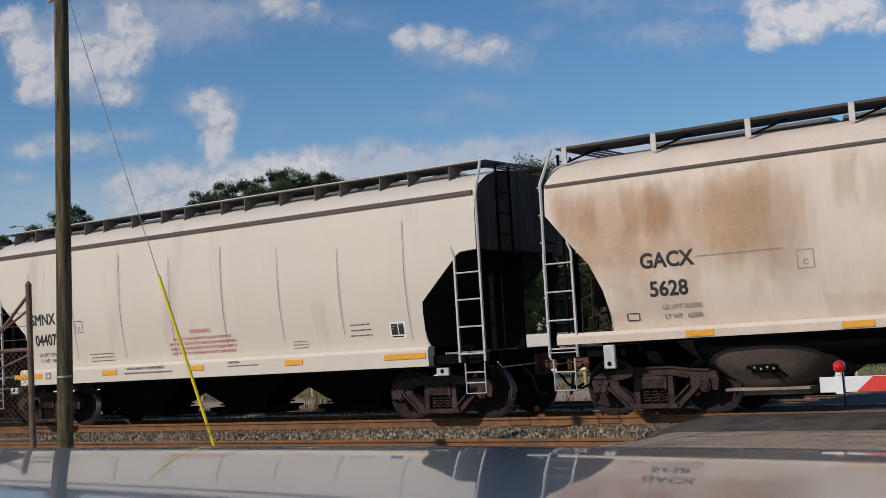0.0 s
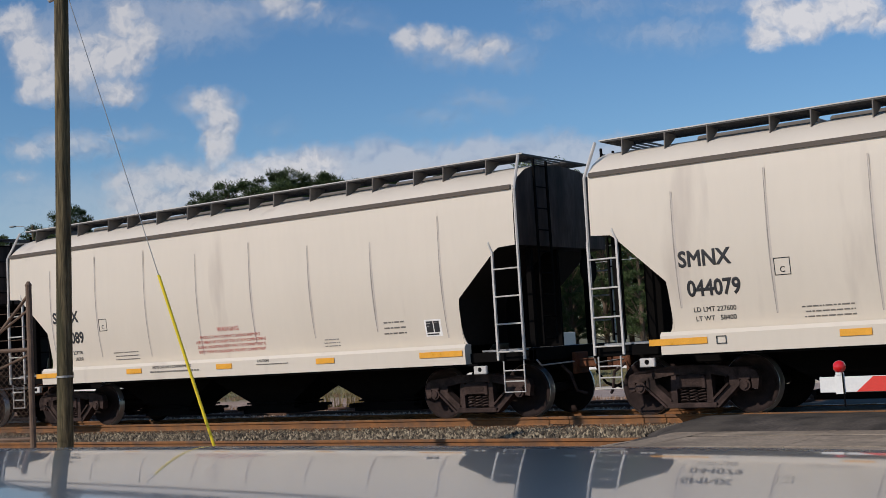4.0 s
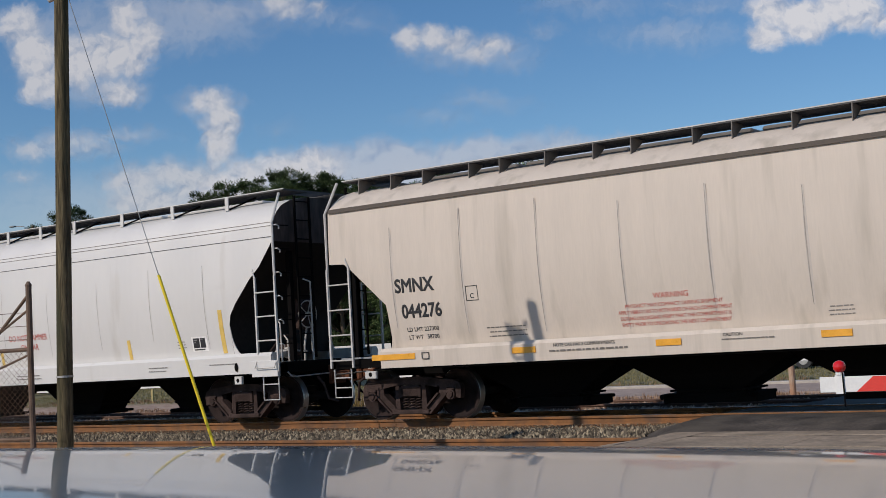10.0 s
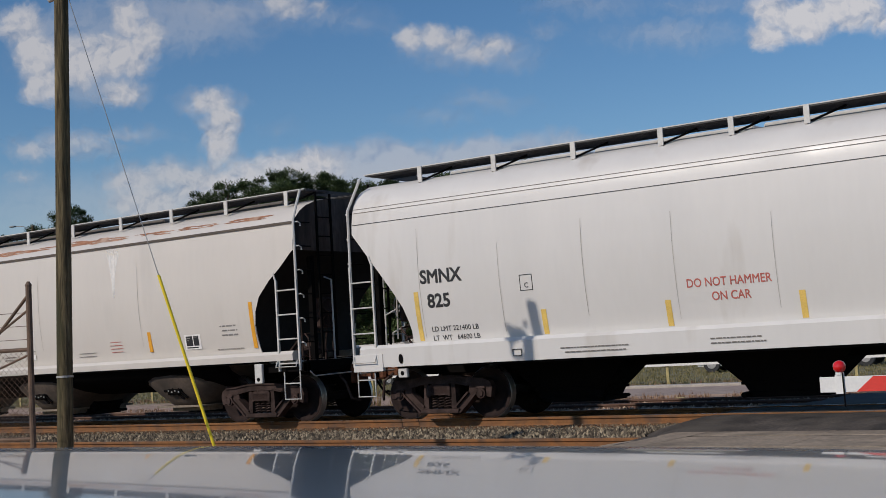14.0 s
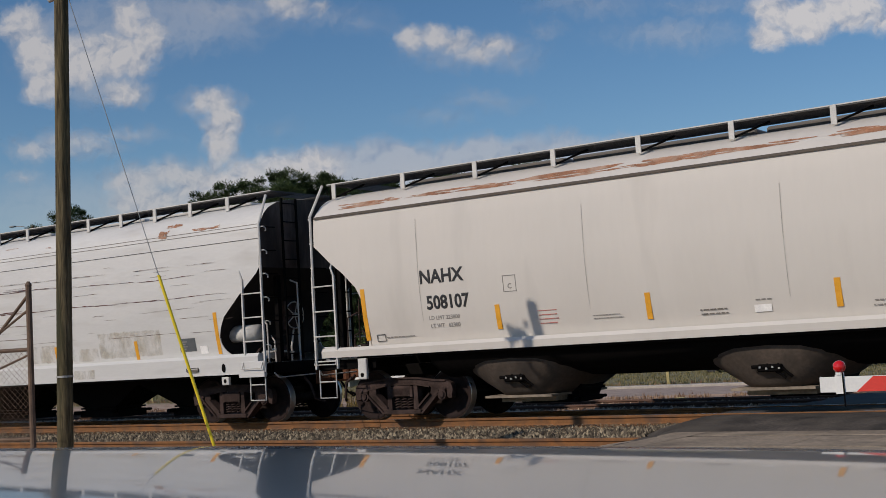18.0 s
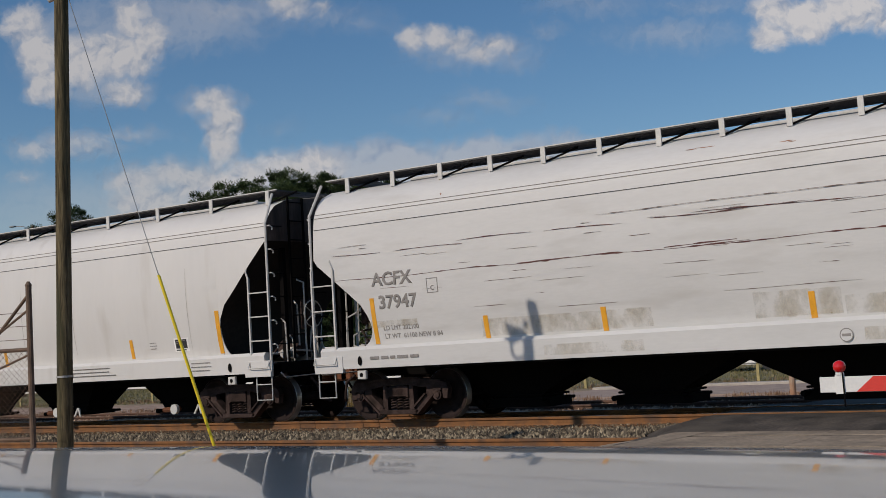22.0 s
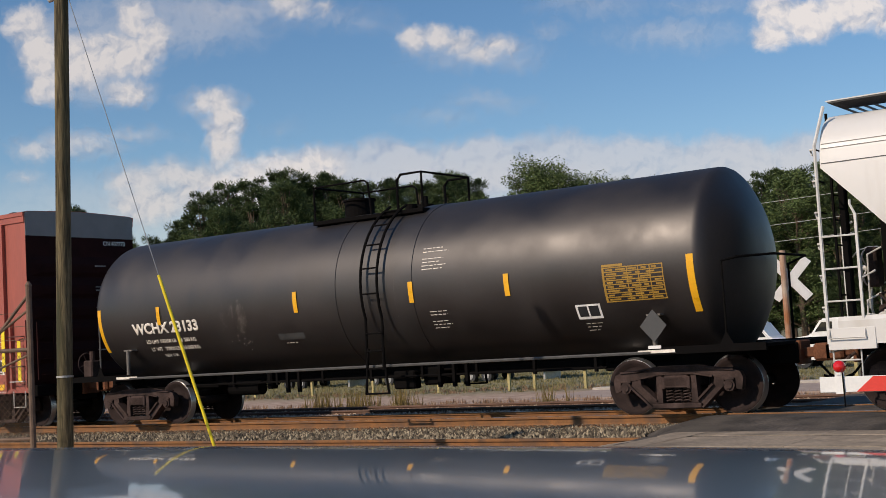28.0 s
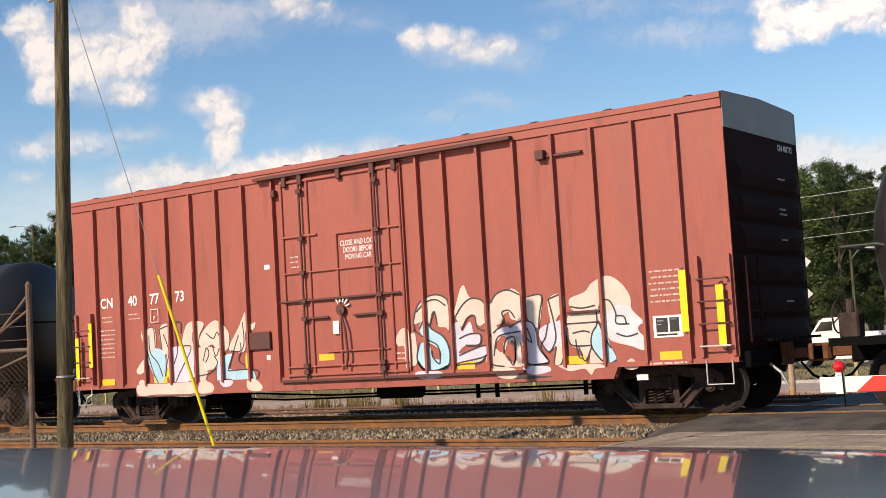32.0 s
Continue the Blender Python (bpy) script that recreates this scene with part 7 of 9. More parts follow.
def graffiti(car, W):
    """Spray-painted letters in rounded fields with dark outlines."""
    depth = [0]
    def field(material, *pts):
        depth[0] += 1
        blob(car, "graffiti_field", pts, -W - 0.004 - 0.00022 * depth[0], material, "spray-painted field")
    def line(*pts):
        stroke(car, pts, -W - 0.0145, 0.026, G_GREY)
    def on_sill(material, *pts):
        depth[0] += 1
        blob(car, "graffiti_field", pts, -W - 0.0535 - 0.00015 * (depth[0] % 9), material, "spray-painted field")
    # overspray that runs down over the sill and on to the door's edge
    on_sill(G_CREAM, (-5.66, 0.88), (-5.2, 0.89), (-4.7, 0.885), (-4.05, 0.89), (-3.92, 0.80), (-3.98, 0.67), (-4.5, 0.66), (-5.1, 0.67), (-5.62, 0.66))
    on_sill(G_CREAM, (-3.80, 0.89), (-3.55, 0.88), (-3.42, 0.78), (-3.50, 0.67), (-3.85, 0.67))
    on_sill(G_LILAC, (-3.25, 0.89), (-2.9, 0.885), (-2.95, 0.79), (-3.15, 0.77))
    on_sill(G_CREAM, (-2.50, 0.88), (-2.28, 0.89), (-2.10, 0.74), (-2.2, 0.66), (-2.48, 0.70))
    on_sill(G_LILAC, (1.62, 0.89), (2.1, 0.885), (2.2, 0.80), (1.9, 0.75), (1.66, 0.79))
    on_sill(G_CREAM, (3.25, 0.89), (3.62, 0.885), (3.75, 0.78), (3.6, 0.70), (3.35, 0.74))
    on_sill(G_LILAC, (3.85, 0.885), (4.3, 0.89), (4.35, 0.80), (4.0, 0.76))
    on_sill(G_CREAM, (4.52, 0.89), (4.75, 0.885), (5.25, 0.89), (5.38, 0.83), (5.2, 0.81), (5.12, 0.72), (5.0, 0.82), (4.75, 0.79), (4.6, 0.84))
    on_sill(G_GREY, (2.3, 0.83), (2.9, 0.85), (3.15, 0.82), (2.8, 0.795), (2.4, 0.80))
    on_sill(G_GREY, (3.3, 0.72), (3.8, 0.74), (4.4, 0.715), (3.9, 0.69))
    on_sill(G_CREAM, (1.20, 1.46), (1.28, 1.62), (1.40, 1.68), (1.495, 1.60), (1.495, 1.02), (1.40, 0.98), (1.38, 1.34), (1.26, 1.36))
    field(G_CREAM, (1.59, 1.74), (1.63, 1.94), (1.78, 2.13), (2.05, 2.23), (2.31, 2.15), (2.38, 1.96), (2.36, 1.6), (2.27, 1.64), (2.11, 1.68), (2.07, 1.93), (1.98, 1.89), (1.93, 1.69), (1.83, 1.78))
    field(G_BLUE, (1.7, 1.67), (1.83, 1.79), (1.96, 1.62), (2.22, 1.48), (2.33, 1.24), (2.31, 1.01), (2.14, 0.91), (1.81, 0.9), (1.65, 1.01), (1.62, 1.21), (1.68, 1.37), (1.85, 1.4), (1.94, 1.26), (1.97, 1.13), (2.12, 1.09), (2.14, 1.22), (2.01, 1.34), (1.81, 1.43))
    field(G_CREAM, (2.47, 1.86), (2.52, 2.02), (2.64, 2.3), (2.72, 2.33), (2.82, 2.13), (3.05, 2.08), (3.18, 1.91), (3.18, 1.75), (3.02, 1.63), (2.93, 1.67), (2.88, 1.8), (2.72, 1.78), (2.63, 1.62), (2.52, 1.76))
    field(G_LILAC, (2.41, 1.63), (2.56, 1.72), (2.62, 1.55), (2.79, 1.71), (2.86, 1.51), (2.99, 1.47), (2.98, 1.32), (2.68, 1.31), (2.54, 1.17), (3.07, 1.29), (3.1, 1.14), (2.94, 1.02), (2.54, 1.0), (2.38, 0.95), (2.35, 1.24))
    field(G_CREAM, (3.22, 1.97), (3.37, 2.15), (3.6, 2.2), (3.82, 2.12), (3.83, 1.77), (3.71, 1.75), (3.65, 1.83), (3.49, 1.79), (3.44, 1.65), (3.33, 1.61), (3.43, 1.45), (3.31, 1.32), (3.25, 1.1), (3.18, 1.43))
    field(G_CREAM, (3.46, 1.32), (3.69, 1.4), (3.79, 1.24), (3.75, 0.8), (3.49, 0.78), (3.27, 0.88), (3.25, 1.07), (3.41, 1.16), (3.51, 1.03), (3.58, 0.93), (3.68, 1.08), (3.66, 1.31), (3.55, 1.34), (3.48, 1.19))
    field(G_LILAC, (3.44, 1.57), (3.67, 1.59), (3.82, 1.68), (3.8, 1.46), (3.61, 1.4), (3.32, 1.48))
    field(G_LILAC, (3.59, 1.56), (3.82, 1.66), (4.0, 1.64), (4.1, 1.47), (4.12, 1.22), (4.3, 1.0), (4.2, 0.91), (3.95, 0.92), (3.89, 1.14), (3.79, 1.3), (3.69, 1.43), (3.57, 1.31))
    field(G_CREAM, (3.64, 2.2), (3.82, 2.14), (3.9, 2.02), (3.86, 1.71), (3.71, 1.68), (3.6, 1.78))
    field(G_CREAM, (3.98, 2.06), (4.25, 2.06), (4.21, 1.68), (4.14, 1.53), (3.97, 1.67), (3.95, 1.89))
    field(G_CREAM, (4.38, 1.99), (4.65, 2.06), (4.67, 1.81), (4.51, 1.64), (4.45, 1.3), (4.39, 1.67))
    field(G_LILAC, (4.18, 1.5), (4.47, 1.61), (4.68, 1.56), (4.64, 0.95), (4.52, 0.86), (4.4, 0.9), (4.48, 1.2), (4.33, 1.12), (4.2, 1.28))
    field(G_CREAM, (4.4, 0.9), (4.48, 1.2), (4.65, 1.14), (4.63, 0.89), (4.44, 0.77))
    field(G_CREAM, (4.78, 1.96), (5.07, 2.06), (5.22, 2.2), (5.5, 2.29), (5.73, 2.16), (5.88, 1.94), (5.9, 1.73), (6.05, 1.57), (6.11, 1.51), (6.01, 1.46), (6.0, 1.37), (6.15, 1.21), (6.07, 1.07), (5.85, 1.14), (5.49, 1.25), (5.37, 1.46), (5.25, 1.62), (4.84, 1.77))
    field(G_PALE, (5.42, 1.62), (5.62, 1.80), (5.84, 1.78), (5.90, 1.70), (6.04, 1.56), (6.08, 1.51), (6.0, 1.45), (5.99, 1.37), (6.12, 1.21), (6.05, 1.08), (5.83, 1.16), (5.52, 1.27), (5.42, 1.44))
    field(G_CREAM, (3.10, 1.15), (3.30, 1.22), (3.50, 1.02), (3.80, 0.95), (3.92, 0.92), (3.60, 0.91), (3.15, 0.92))
    field(G_CREAM, (4.77, 1.71), (5.26, 1.74), (5.27, 1.53), (5.16, 1.35), (5.14, 1.17), (5.02, 0.94), (4.93, 1.12), (4.76, 1.22), (4.71, 1.5))
    field(G_BLUE, (5.16, 1.38), (5.27, 1.53), (5.4, 1.4), (5.48, 1.16), (5.57, 0.94), (5.43, 0.86), (5.23, 1.02), (5.14, 1.2))
    field(G_CREAM, (1.19, 1.6), (1.35, 1.72), (1.49, 1.58), (1.61, 1.54), (1.61, 1.04), (1.36, 1.05), (1.37, 1.39), (1.22, 1.43))
    field(G_CREAM, (5.11, 1.14), (5.26, 0.96), (5.45, 0.8), (5.55, 0.67), (5.07, 0.69), (4.72, 0.7), (4.73, 0.82), (5.05, 0.84))
    field(G_CREAM, (5.69, 0.82), (5.83, 0.95), (5.95, 0.81), (5.82, 0.77))
    field(G_CREAM, (-5.53, 1.98), (-5.15, 2.06), (-5.09, 1.62), (-5.17, 1.24), (-5.35, 1.52), (-5.46, 1.68))
    field(G_CREAM, (-4.98, 2.01), (-4.74, 2.11), (-4.62, 1.8), (-4.78, 1.49), (-4.92, 1.58))
    field(G_CREAM, (-4.33, 1.63), (-4.14, 2.08), (-3.68, 2.07), (-3.83, 1.79), (-3.91, 1.38), (-4.18, 1.31))
    field(G_CREAM, (-3.84, 1.68), (-3.66, 1.94), (-3.33, 2.1), (-3.0, 1.86), (-3.02, 1.53), (-3.26, 1.46), (-3.46, 1.62), (-3.68, 1.56))
    field(G_CREAM, (-3.0, 1.53), (-2.71, 1.92), (-2.49, 2.24), (-2.4, 1.98), (-2.25, 2.0), (-2.31, 1.86), (-2.52, 1.84), (-2.56, 1.47), (-2.8, 1.44))
    field(G_BLUE, (-5.36, 1.44), (-5.06, 1.62), (-4.84, 1.46), (-4.87, 1.03), (-5.05, 0.88), (-5.23, 1.12))
    field(G_LILAC, (-4.72, 1.57), (-4.38, 1.63), (-4.17, 1.54), (-3.96, 1.5), (-3.99, 1.0), (-4.43, 0.86), (-4.66, 0.83), (-4.8, 1.22))
    field(G_CREAM, (-3.9, 1.53), (-3.63, 1.59), (-3.21, 1.46), (-3.34, 1.17), (-3.77, 1.07), (-3.94, 0.85), (-3.97, 1.19))
    field(G_BLUE, (-3.27, 1.31), (-2.9, 1.41), (-3.02, 1.12), (-2.41, 1.08), (-2.33, 0.84), (-2.68, 0.81), (-3.04, 0.93), (-3.35, 0.87))
    field(G_CREAM, (-5.62, 0.98), (-5.28, 0.89), (-4.77, 0.84), (-3.94, 0.85), (-4.01, 0.62), (-4.78, 0.62), (-5.64, 0.65))
    field(G_CREAM, (-3.88, 1.07), (-3.61, 1.08), (-3.67, 0.92), (-3.47, 0.65), (-4.01, 0.62), (-3.86, 0.85))
    field(G_CREAM, (-5.72, 1.18), (-5.47, 1.41), (-5.4, 1.21), (-5.61, 1.1))
    field(G_CREAM, (-2.49, 0.66), (-2.27, 0.91), (-2.04, 0.64), (-2.19, 0.63))
    field(G_GREY, (-3.41, 0.85), (-2.94, 0.84), (-3.1, 0.69), (-3.39, 0.74))
    field(G_GREY, (-2.84, 0.82), (-2.38, 0.8), (-2.54, 0.68), (-2.82, 0.72))
    field(M_YELLOW, (-4.77, 1.18), (-4.69, 1.22), (-4.73, 1.03), (-4.81, 1.03))
    field(M_YELLOW, (-2.54, 1.39), (-2.44, 1.37), (-2.44, 1.1), (-2.55, 1.14))
    for w in (0.0, 0.03):
        line((1.64, 1.08 - w), (1.78, 0.93 - w), (2.05, 0.905 - w), (2.28, 0.98 - w))
    line((2.38, 0.95), (2.6, 0.985), (2.95, 1.0), (3.12, 1.12), (3.2, 0.96), (3.45, 0.915))
    line((3.22, 1.42), (3.16, 1.62), (3.2, 1.95))
    line((3.92, 1.12), (3.86, 0.98), (4.05, 0.915), (4.3, 0.93))
    line((4.35, 1.60), (4.28, 1.36), (4.18, 1.2), (4.3, 1.0))
    line((4.67, 2.05), (4.62, 1.7), (4.68, 1.3), (4.64, 0.95))
    line((4.78, 1.84), (5.0, 1.80), (5.25, 1.83))
    line((4.80, 1.40), (5.0, 1.43), (5.12, 1.40))
    line((4.85, 1.30), (4.88, 1.05), (4.94, 0.98))
    line((5.60, 1.36), (5.78, 1.30), (5.98, 1.34))
    line((1.66, 1.95), (1.86, 2.10), (2.1, 2.14), (2.3, 2.02))
    line((-5.30, 1.90), (-5.28, 1.55), (-5.05, 1.30), (-4.92, 1.02))
    line((-4.86, 1.90), (-4.72, 1.55), (-4.80, 1.20), (-4.66, 0.95))
    line((-4.52, 1.95), (-4.46, 1.55), (-4.58, 1.28))
    line((-3.98, 1.95), (-4.0, 1.70), (-3.86, 1.50))
    line((-3.62, 1.86), (-3.42, 1.74), (-3.30, 1.86), (-3.18, 1.62))
    line((-2.60, 2.02), (-2.58, 1.60), (-2.75, 1.30), (-2.60, 1.18))
    line((1.61, 1.61), (1.59, 1.81), (1.73, 2.1), (2.05, 2.23), (2.33, 2.13), (2.37, 1.83), (2.35, 1.54))
    line((1.7, 1.64), (1.83, 1.79), (1.99, 1.62), (2.22, 1.48), (2.33, 1.24), (2.29, 0.98), (2.01, 0.9), (1.73, 0.94), (1.62, 1.14), (1.7, 1.4))
    line((1.93, 1.69), (2.05, 1.93), (2.1, 1.7))
    line((1.57, 1.64), (1.85, 1.46), (2.09, 1.32), (2.11, 1.02), (1.97, 1.13), (1.94, 1.26))
    line((2.48, 1.79), (2.66, 2.01), (2.86, 2.11), (3.09, 2.04), (3.18, 1.81))
    line((2.61, 1.59), (2.76, 1.79), (2.9, 1.8), (2.94, 1.6), (3.15, 1.52))
    line((2.55, 1.43), (2.78, 1.5), (2.99, 1.48), (2.96, 1.31), (2.68, 1.31))
    line((2.53, 1.14), (3.07, 1.29), (3.08, 1.11), (2.52, 1.01), (2.36, 0.92), (2.36, 1.24), (2.43, 1.66))
    line((3.24, 2.0), (3.37, 2.15), (3.6, 2.2), (3.83, 2.1))
    line((3.26, 1.49), (3.48, 1.67), (3.46, 1.83), (3.61, 1.85), (3.71, 1.72))
    line((3.25, 1.1), (3.31, 1.36), (3.43, 1.45), (3.81, 1.49))
    line((3.44, 1.13), (3.5, 1.35), (3.67, 1.4), (3.69, 1.18), (3.63, 0.93), (3.52, 1.09))
    line((3.59, 1.56), (3.82, 1.66), (4.04, 1.62), (4.12, 1.44), (4.15, 1.19), (4.3, 1.0), (4.28, 0.94), (3.98, 0.92))
    line((3.94, 1.54), (4.01, 1.29), (3.84, 1.46))
    line((3.98, 2.06), (4.25, 2.06), (4.19, 1.72), (4.15, 1.44))
    line((4.38, 1.99), (4.65, 2.07))
    line((4.38, 1.99), (4.47, 1.55), (4.47, 1.3), (4.33, 1.12), (4.18, 1.31))
    line((4.48, 1.2), (4.42, 0.9), (4.56, 0.92), (4.63, 1.14))
    line((3.67, 1.34), (3.68, 1.05), (3.62, 0.96))
    line((4.68, 1.56), (5.28, 1.56))
    line((4.71, 1.5), (4.76, 1.22), (5.14, 1.19))
    line((4.9, 1.18), (5.0, 0.94), (5.14, 1.17))
    line((5.26, 1.77), (5.26, 1.53), (5.16, 1.38), (5.14, 1.17), (5.3, 0.95), (5.46, 0.89), (5.57, 0.94))
    line((5.31, 1.77), (5.37, 1.89), (5.51, 1.89), (5.61, 1.69), (5.61, 1.52), (5.84, 1.5))
    line((5.29, 1.56), (5.39, 1.31), (5.48, 1.13))
    line((5.62, 1.64), (5.75, 1.62), (5.79, 1.5))
    line((-5.5, 1.98), (-5.17, 2.06), (-5.12, 1.63))
    line((-5.5, 1.98), (-5.35, 1.52), (-5.2, 1.12), (-5.05, 0.88))
    line((-4.98, 2.01), (-4.63, 2.09), (-4.35, 2.13), (-4.34, 1.9))
    line((-4.92, 1.58), (-4.98, 2.01))
    line((-4.33, 1.63), (-4.06, 1.58), (-4.42, 1.09), (-4.6, 0.83))
    line((-3.9, 1.53), (-4.0, 1.19), (-3.94, 0.89))
    line((-3.91, 1.0), (-3.55, 1.06), (-3.33, 1.24), (-3.43, 1.4))
    line((-3.73, 1.3), (-3.63, 1.56), (-3.56, 1.44), (-3.67, 1.26))
    line((-3.46, 1.62), (-3.37, 1.39), (-3.26, 1.54))
    line((-3.05, 1.08), (-2.9, 1.41), (-2.72, 1.77))
    line((-3.03, 1.08), (-2.26, 1.07), (-2.33, 0.84), (-2.54, 0.73))
    line((-2.95, 1.47), (-2.69, 1.46), (-2.68, 1.62))


boxcar(-150.36)


# ---------- beside the tracks, near the camera ----------
def utility_pole():
    p = thing("utility_pole", "weathered greenish wooden utility pole with a street lamp", "utility pole")
    a, b = Vector((-13.974, -8.919, -0.756)), Vector((-13.8393, -8.7517, 7.33))
    bm = bmesh.new()
    n = 16
    rings = []
    for i in range(n + 1):
        u = i / n
        c = a.lerp(b, u)
        r = 0.1075 - 0.0165 * u
        rings.append([(c.x + r * (1 + 0.05 * noise.noise((k * 0.7, u * 9, 0))) * math.cos(k * math.tau / 20), c.y + r * math.sin(k * math.tau / 20), c.z) for k in range(20)])
    loft(bm, rings)
    part("pole", bm, M_WOOD, p, "", True)
    bm = bmesh.new()
    c = a.lerp(b, (1.207 + 0.756) / 8.086)
    tube(bm, (c.x, c.y, 1.207), (c.x, c.y, 1.234), 0.112, 20)
    part("strap", bm, M_GALV, p)
    # lamp head on a looped bracket at the top
    x, y = -13.845, -8.76
    bm = bmesh.new()
    prism(bm, [(x - 0.59, 7.08), (x - 0.43, 7.01), (x - 0.26, 6.97), (x - 0.17, 6.82), (x - 0.13, 6.69), (x - 0.32, 6.62), (x - 0.50, 6.74), (x - 0.58, 6.91)], y - 0.03, y + 0.03)
    part("lamp_head", bm, M_GALV, p, "flat grey lamp head")
    pipe("bracket", M_GALV, p, [(x - 0.33, y, 6.62), (x - 0.34, y, 6.47), (x - 0.27, y, 6.36), (x - 0.13, y, 6.37), (x, y, 6.53)], 0.028, 8)
    pipe("bracket", M_GALV, p, [(x - 0.15, y, 6.72), (x, y, 6.58)], 0.022, 8)
    bm = bmesh.new()
    tube(bm, (x - 0.23, y, 7.02), (x - 0.17, y, 7.09), 0.035, 8)
    part("photo_cell", bm, M_GALV, p)
    return p


utility_pole()
guy = thing("guy_wire", "steel guy wire with a yellow plastic guard", "guy wire")
G0, G1 = Vector((-11.791, -7.966, -0.70)), Vector((-13.845, -8.765, 6.65))
GM = G0.lerp(G1, 0.432)
pipe("wire", M_GALV, guy, [G0, G1], 0.0055, 6)
pipe("wire_guard", M_YELLOW, guy, [G0.lerp(G1, 0.03), GM], 0.021, 12, "bright yellow plastic guard")
pipe("anchor_rod", M_GALV, guy, [G0 + Vector((0.05, 0.02, -0.25)), G0.lerp(G1, 0.04)], 0.014, 6)


def chain_fence():
    f = thing("chain_link_fence", "rusty chain-link gate frame topped with barbed wire", "fence")
    d = Vector((-0.96, -0.28, 0)).normalized()       # way along the fence
    o = Vector((-12.83, -10.25, -0.5))
    top = 2.42
    pipe("post", M_RUSTY_PIPE, f, [o, o + Vector((0.02, 0, top + 0.42))], 0.036, 10)
    bm = bmesh.new()
    tube(bm, o + Vector((0.02, 0, top + 0.42)), o + Vector((0.02, 0, top + 0.47)), 0.045, 10, 0.015)
    part("post_cap", bm, M_RUSTY_PIPE, f)
    for z in (1.02, 2.08):
        pipe("rail", M_RUSTY_PIPE, f, [o + Vector((0, 0, z)), o + d * 4 + Vector((0, 0, z))], 0.024, 8)
    pipe("brace", M_RUSTY_PIPE, f, [o + Vector((0, 0, 2.72)), o + d * 0.8 + Vector((0, 0, 1.92))], 0.02, 8)
    pipe("brace", M_RUSTY_PIPE, f, [o + Vector((0, 0, 2.55)), o + d * 0.55 + Vector((0, 0, 2.22))], 0.016, 8)
    pipe("brace", M_RUSTY_PIPE, f, [o + Vector((0, 0, 2.02)), o + d * 0.7 + Vector((0, 0, 1.78))], 0.014, 8)
    pipe("post", M_RUSTY_PIPE, f, [o + d * 3.0, o + d * 3.0 + Vector((0, 0, top))], 0.03, 10)
    for z in (2.2, 2.36, 2.52):
        pipe("barbed_wire", M_RUSTY_PIPE, f, [o + Vector((0, 0, z)), o + d * 4 + Vector((0, 0, z + 0.02))], 0.004, 5)
    bm = bmesh.new()
    s = 0.075
    n = int(3.0 / s)
    up = Vector((0, 0, 1))
    for i in range(-14, n):
        for sg in (1, -1):
            a0, a1 = i * s, i * s + 1.06
            lo, hi = max(a0, 0.03), min(a1, 3.0)
            if hi <= lo:
                continue
            za, zb = (lo - a0), (hi - a0)
            if sg < 0:
                za, zb = 1.06 - za, 1.06 - zb
            tube(bm, o + d * lo + up * (1.02 + za), o + d * hi + up * (1.02 + zb), 0.0022, 4)
    part("wire_mesh", bm, M_RUSTY_PIPE, f, "worn galvanised chain-link mesh")
    return f


chain_fence()


def gate_arm():
    g = thing("crossing_gate", "lowered crossing gate arm striped red and white with a red lamp", "crossing gate")
    y, z0, z1 = -10.87, 0.842, 0.952
    bm = bmesh.new()
    box(bm, -3.10, 2.6, y - 0.012, y + 0.012, z0, z1, 0.003)
    arm = part("arm", bm, M_SIGN_WHITE, g)
    for i in range(6):
        xx = -2.72 + i * 0.9
        bm = bmesh.new()
        prism(bm, [(xx - 0.12, z0 + 0.003), (xx + 0.34, z0 + 0.003), (xx + 0.46, z1 - 0.003), (xx, z1 - 0.003)], y - 0.016, y - 0.0122)
        part("stripe", bm, M_SIGN_RED, arm)
    bm = bmesh.new()
    box(bm, -2.985, -2.93, y - 0.022, y + 0.02, z0 - 0.01, z1 + 0.012)
    tube(bm, (-2.955, y, z1 + 0.01), (-2.955, y, z1 + 0.03), 0.03, 10)
    part("clamp", bm, M_SIGN_WHITE, arm)
    bm = bmesh.new()
    rings = []
    for i in range(9):
        a = -math.pi / 2 + math.pi * i / 8
        rings.append([(-2.955 + 0.045 * max(math.cos(a), 0.02) * math.cos(k * math.tau / 16), y + 0.045 * max(math.cos(a), 0.02) * math.sin(k * math.tau / 16), z1 + 0.07 + 0.045 * math.sin(a)) for k in range(16)])
    loft(bm, rings)
    part("lamp", bm, M_LENS, arm, "round glossy red gate lamp", True)
    pipe("lamp_wire", M_BLACK, arm, [(-2.93, y - 0.02, z1 + 0.03), (-2.925, y - 0.024, z0 - 0.10)], 0.006, 6)
    pipe("mast", M_GALV, g, [(2.7, y + 0.2, -0.5), (2.7, y + 0.2, 3.6)], 0.06, 12)
    bar("mechanism", M_GALV, g, 2.45, 2.95, y - 0.05, y + 0.35, 0.55, 1.25, 0.03)
    return g


def lens_material():
    m, t, n, l, b = nodes_of("red_lamp_lens")
    b.inputs["Base Color"].default_value = (0.62, 0.012, 0.012, 1)
    b.inputs["Roughness"].default_value = 0.12
    b.inputs["Coat Weight"].default_value = 0.6
    return m


M_LENS = lens_material()
gate_arm()


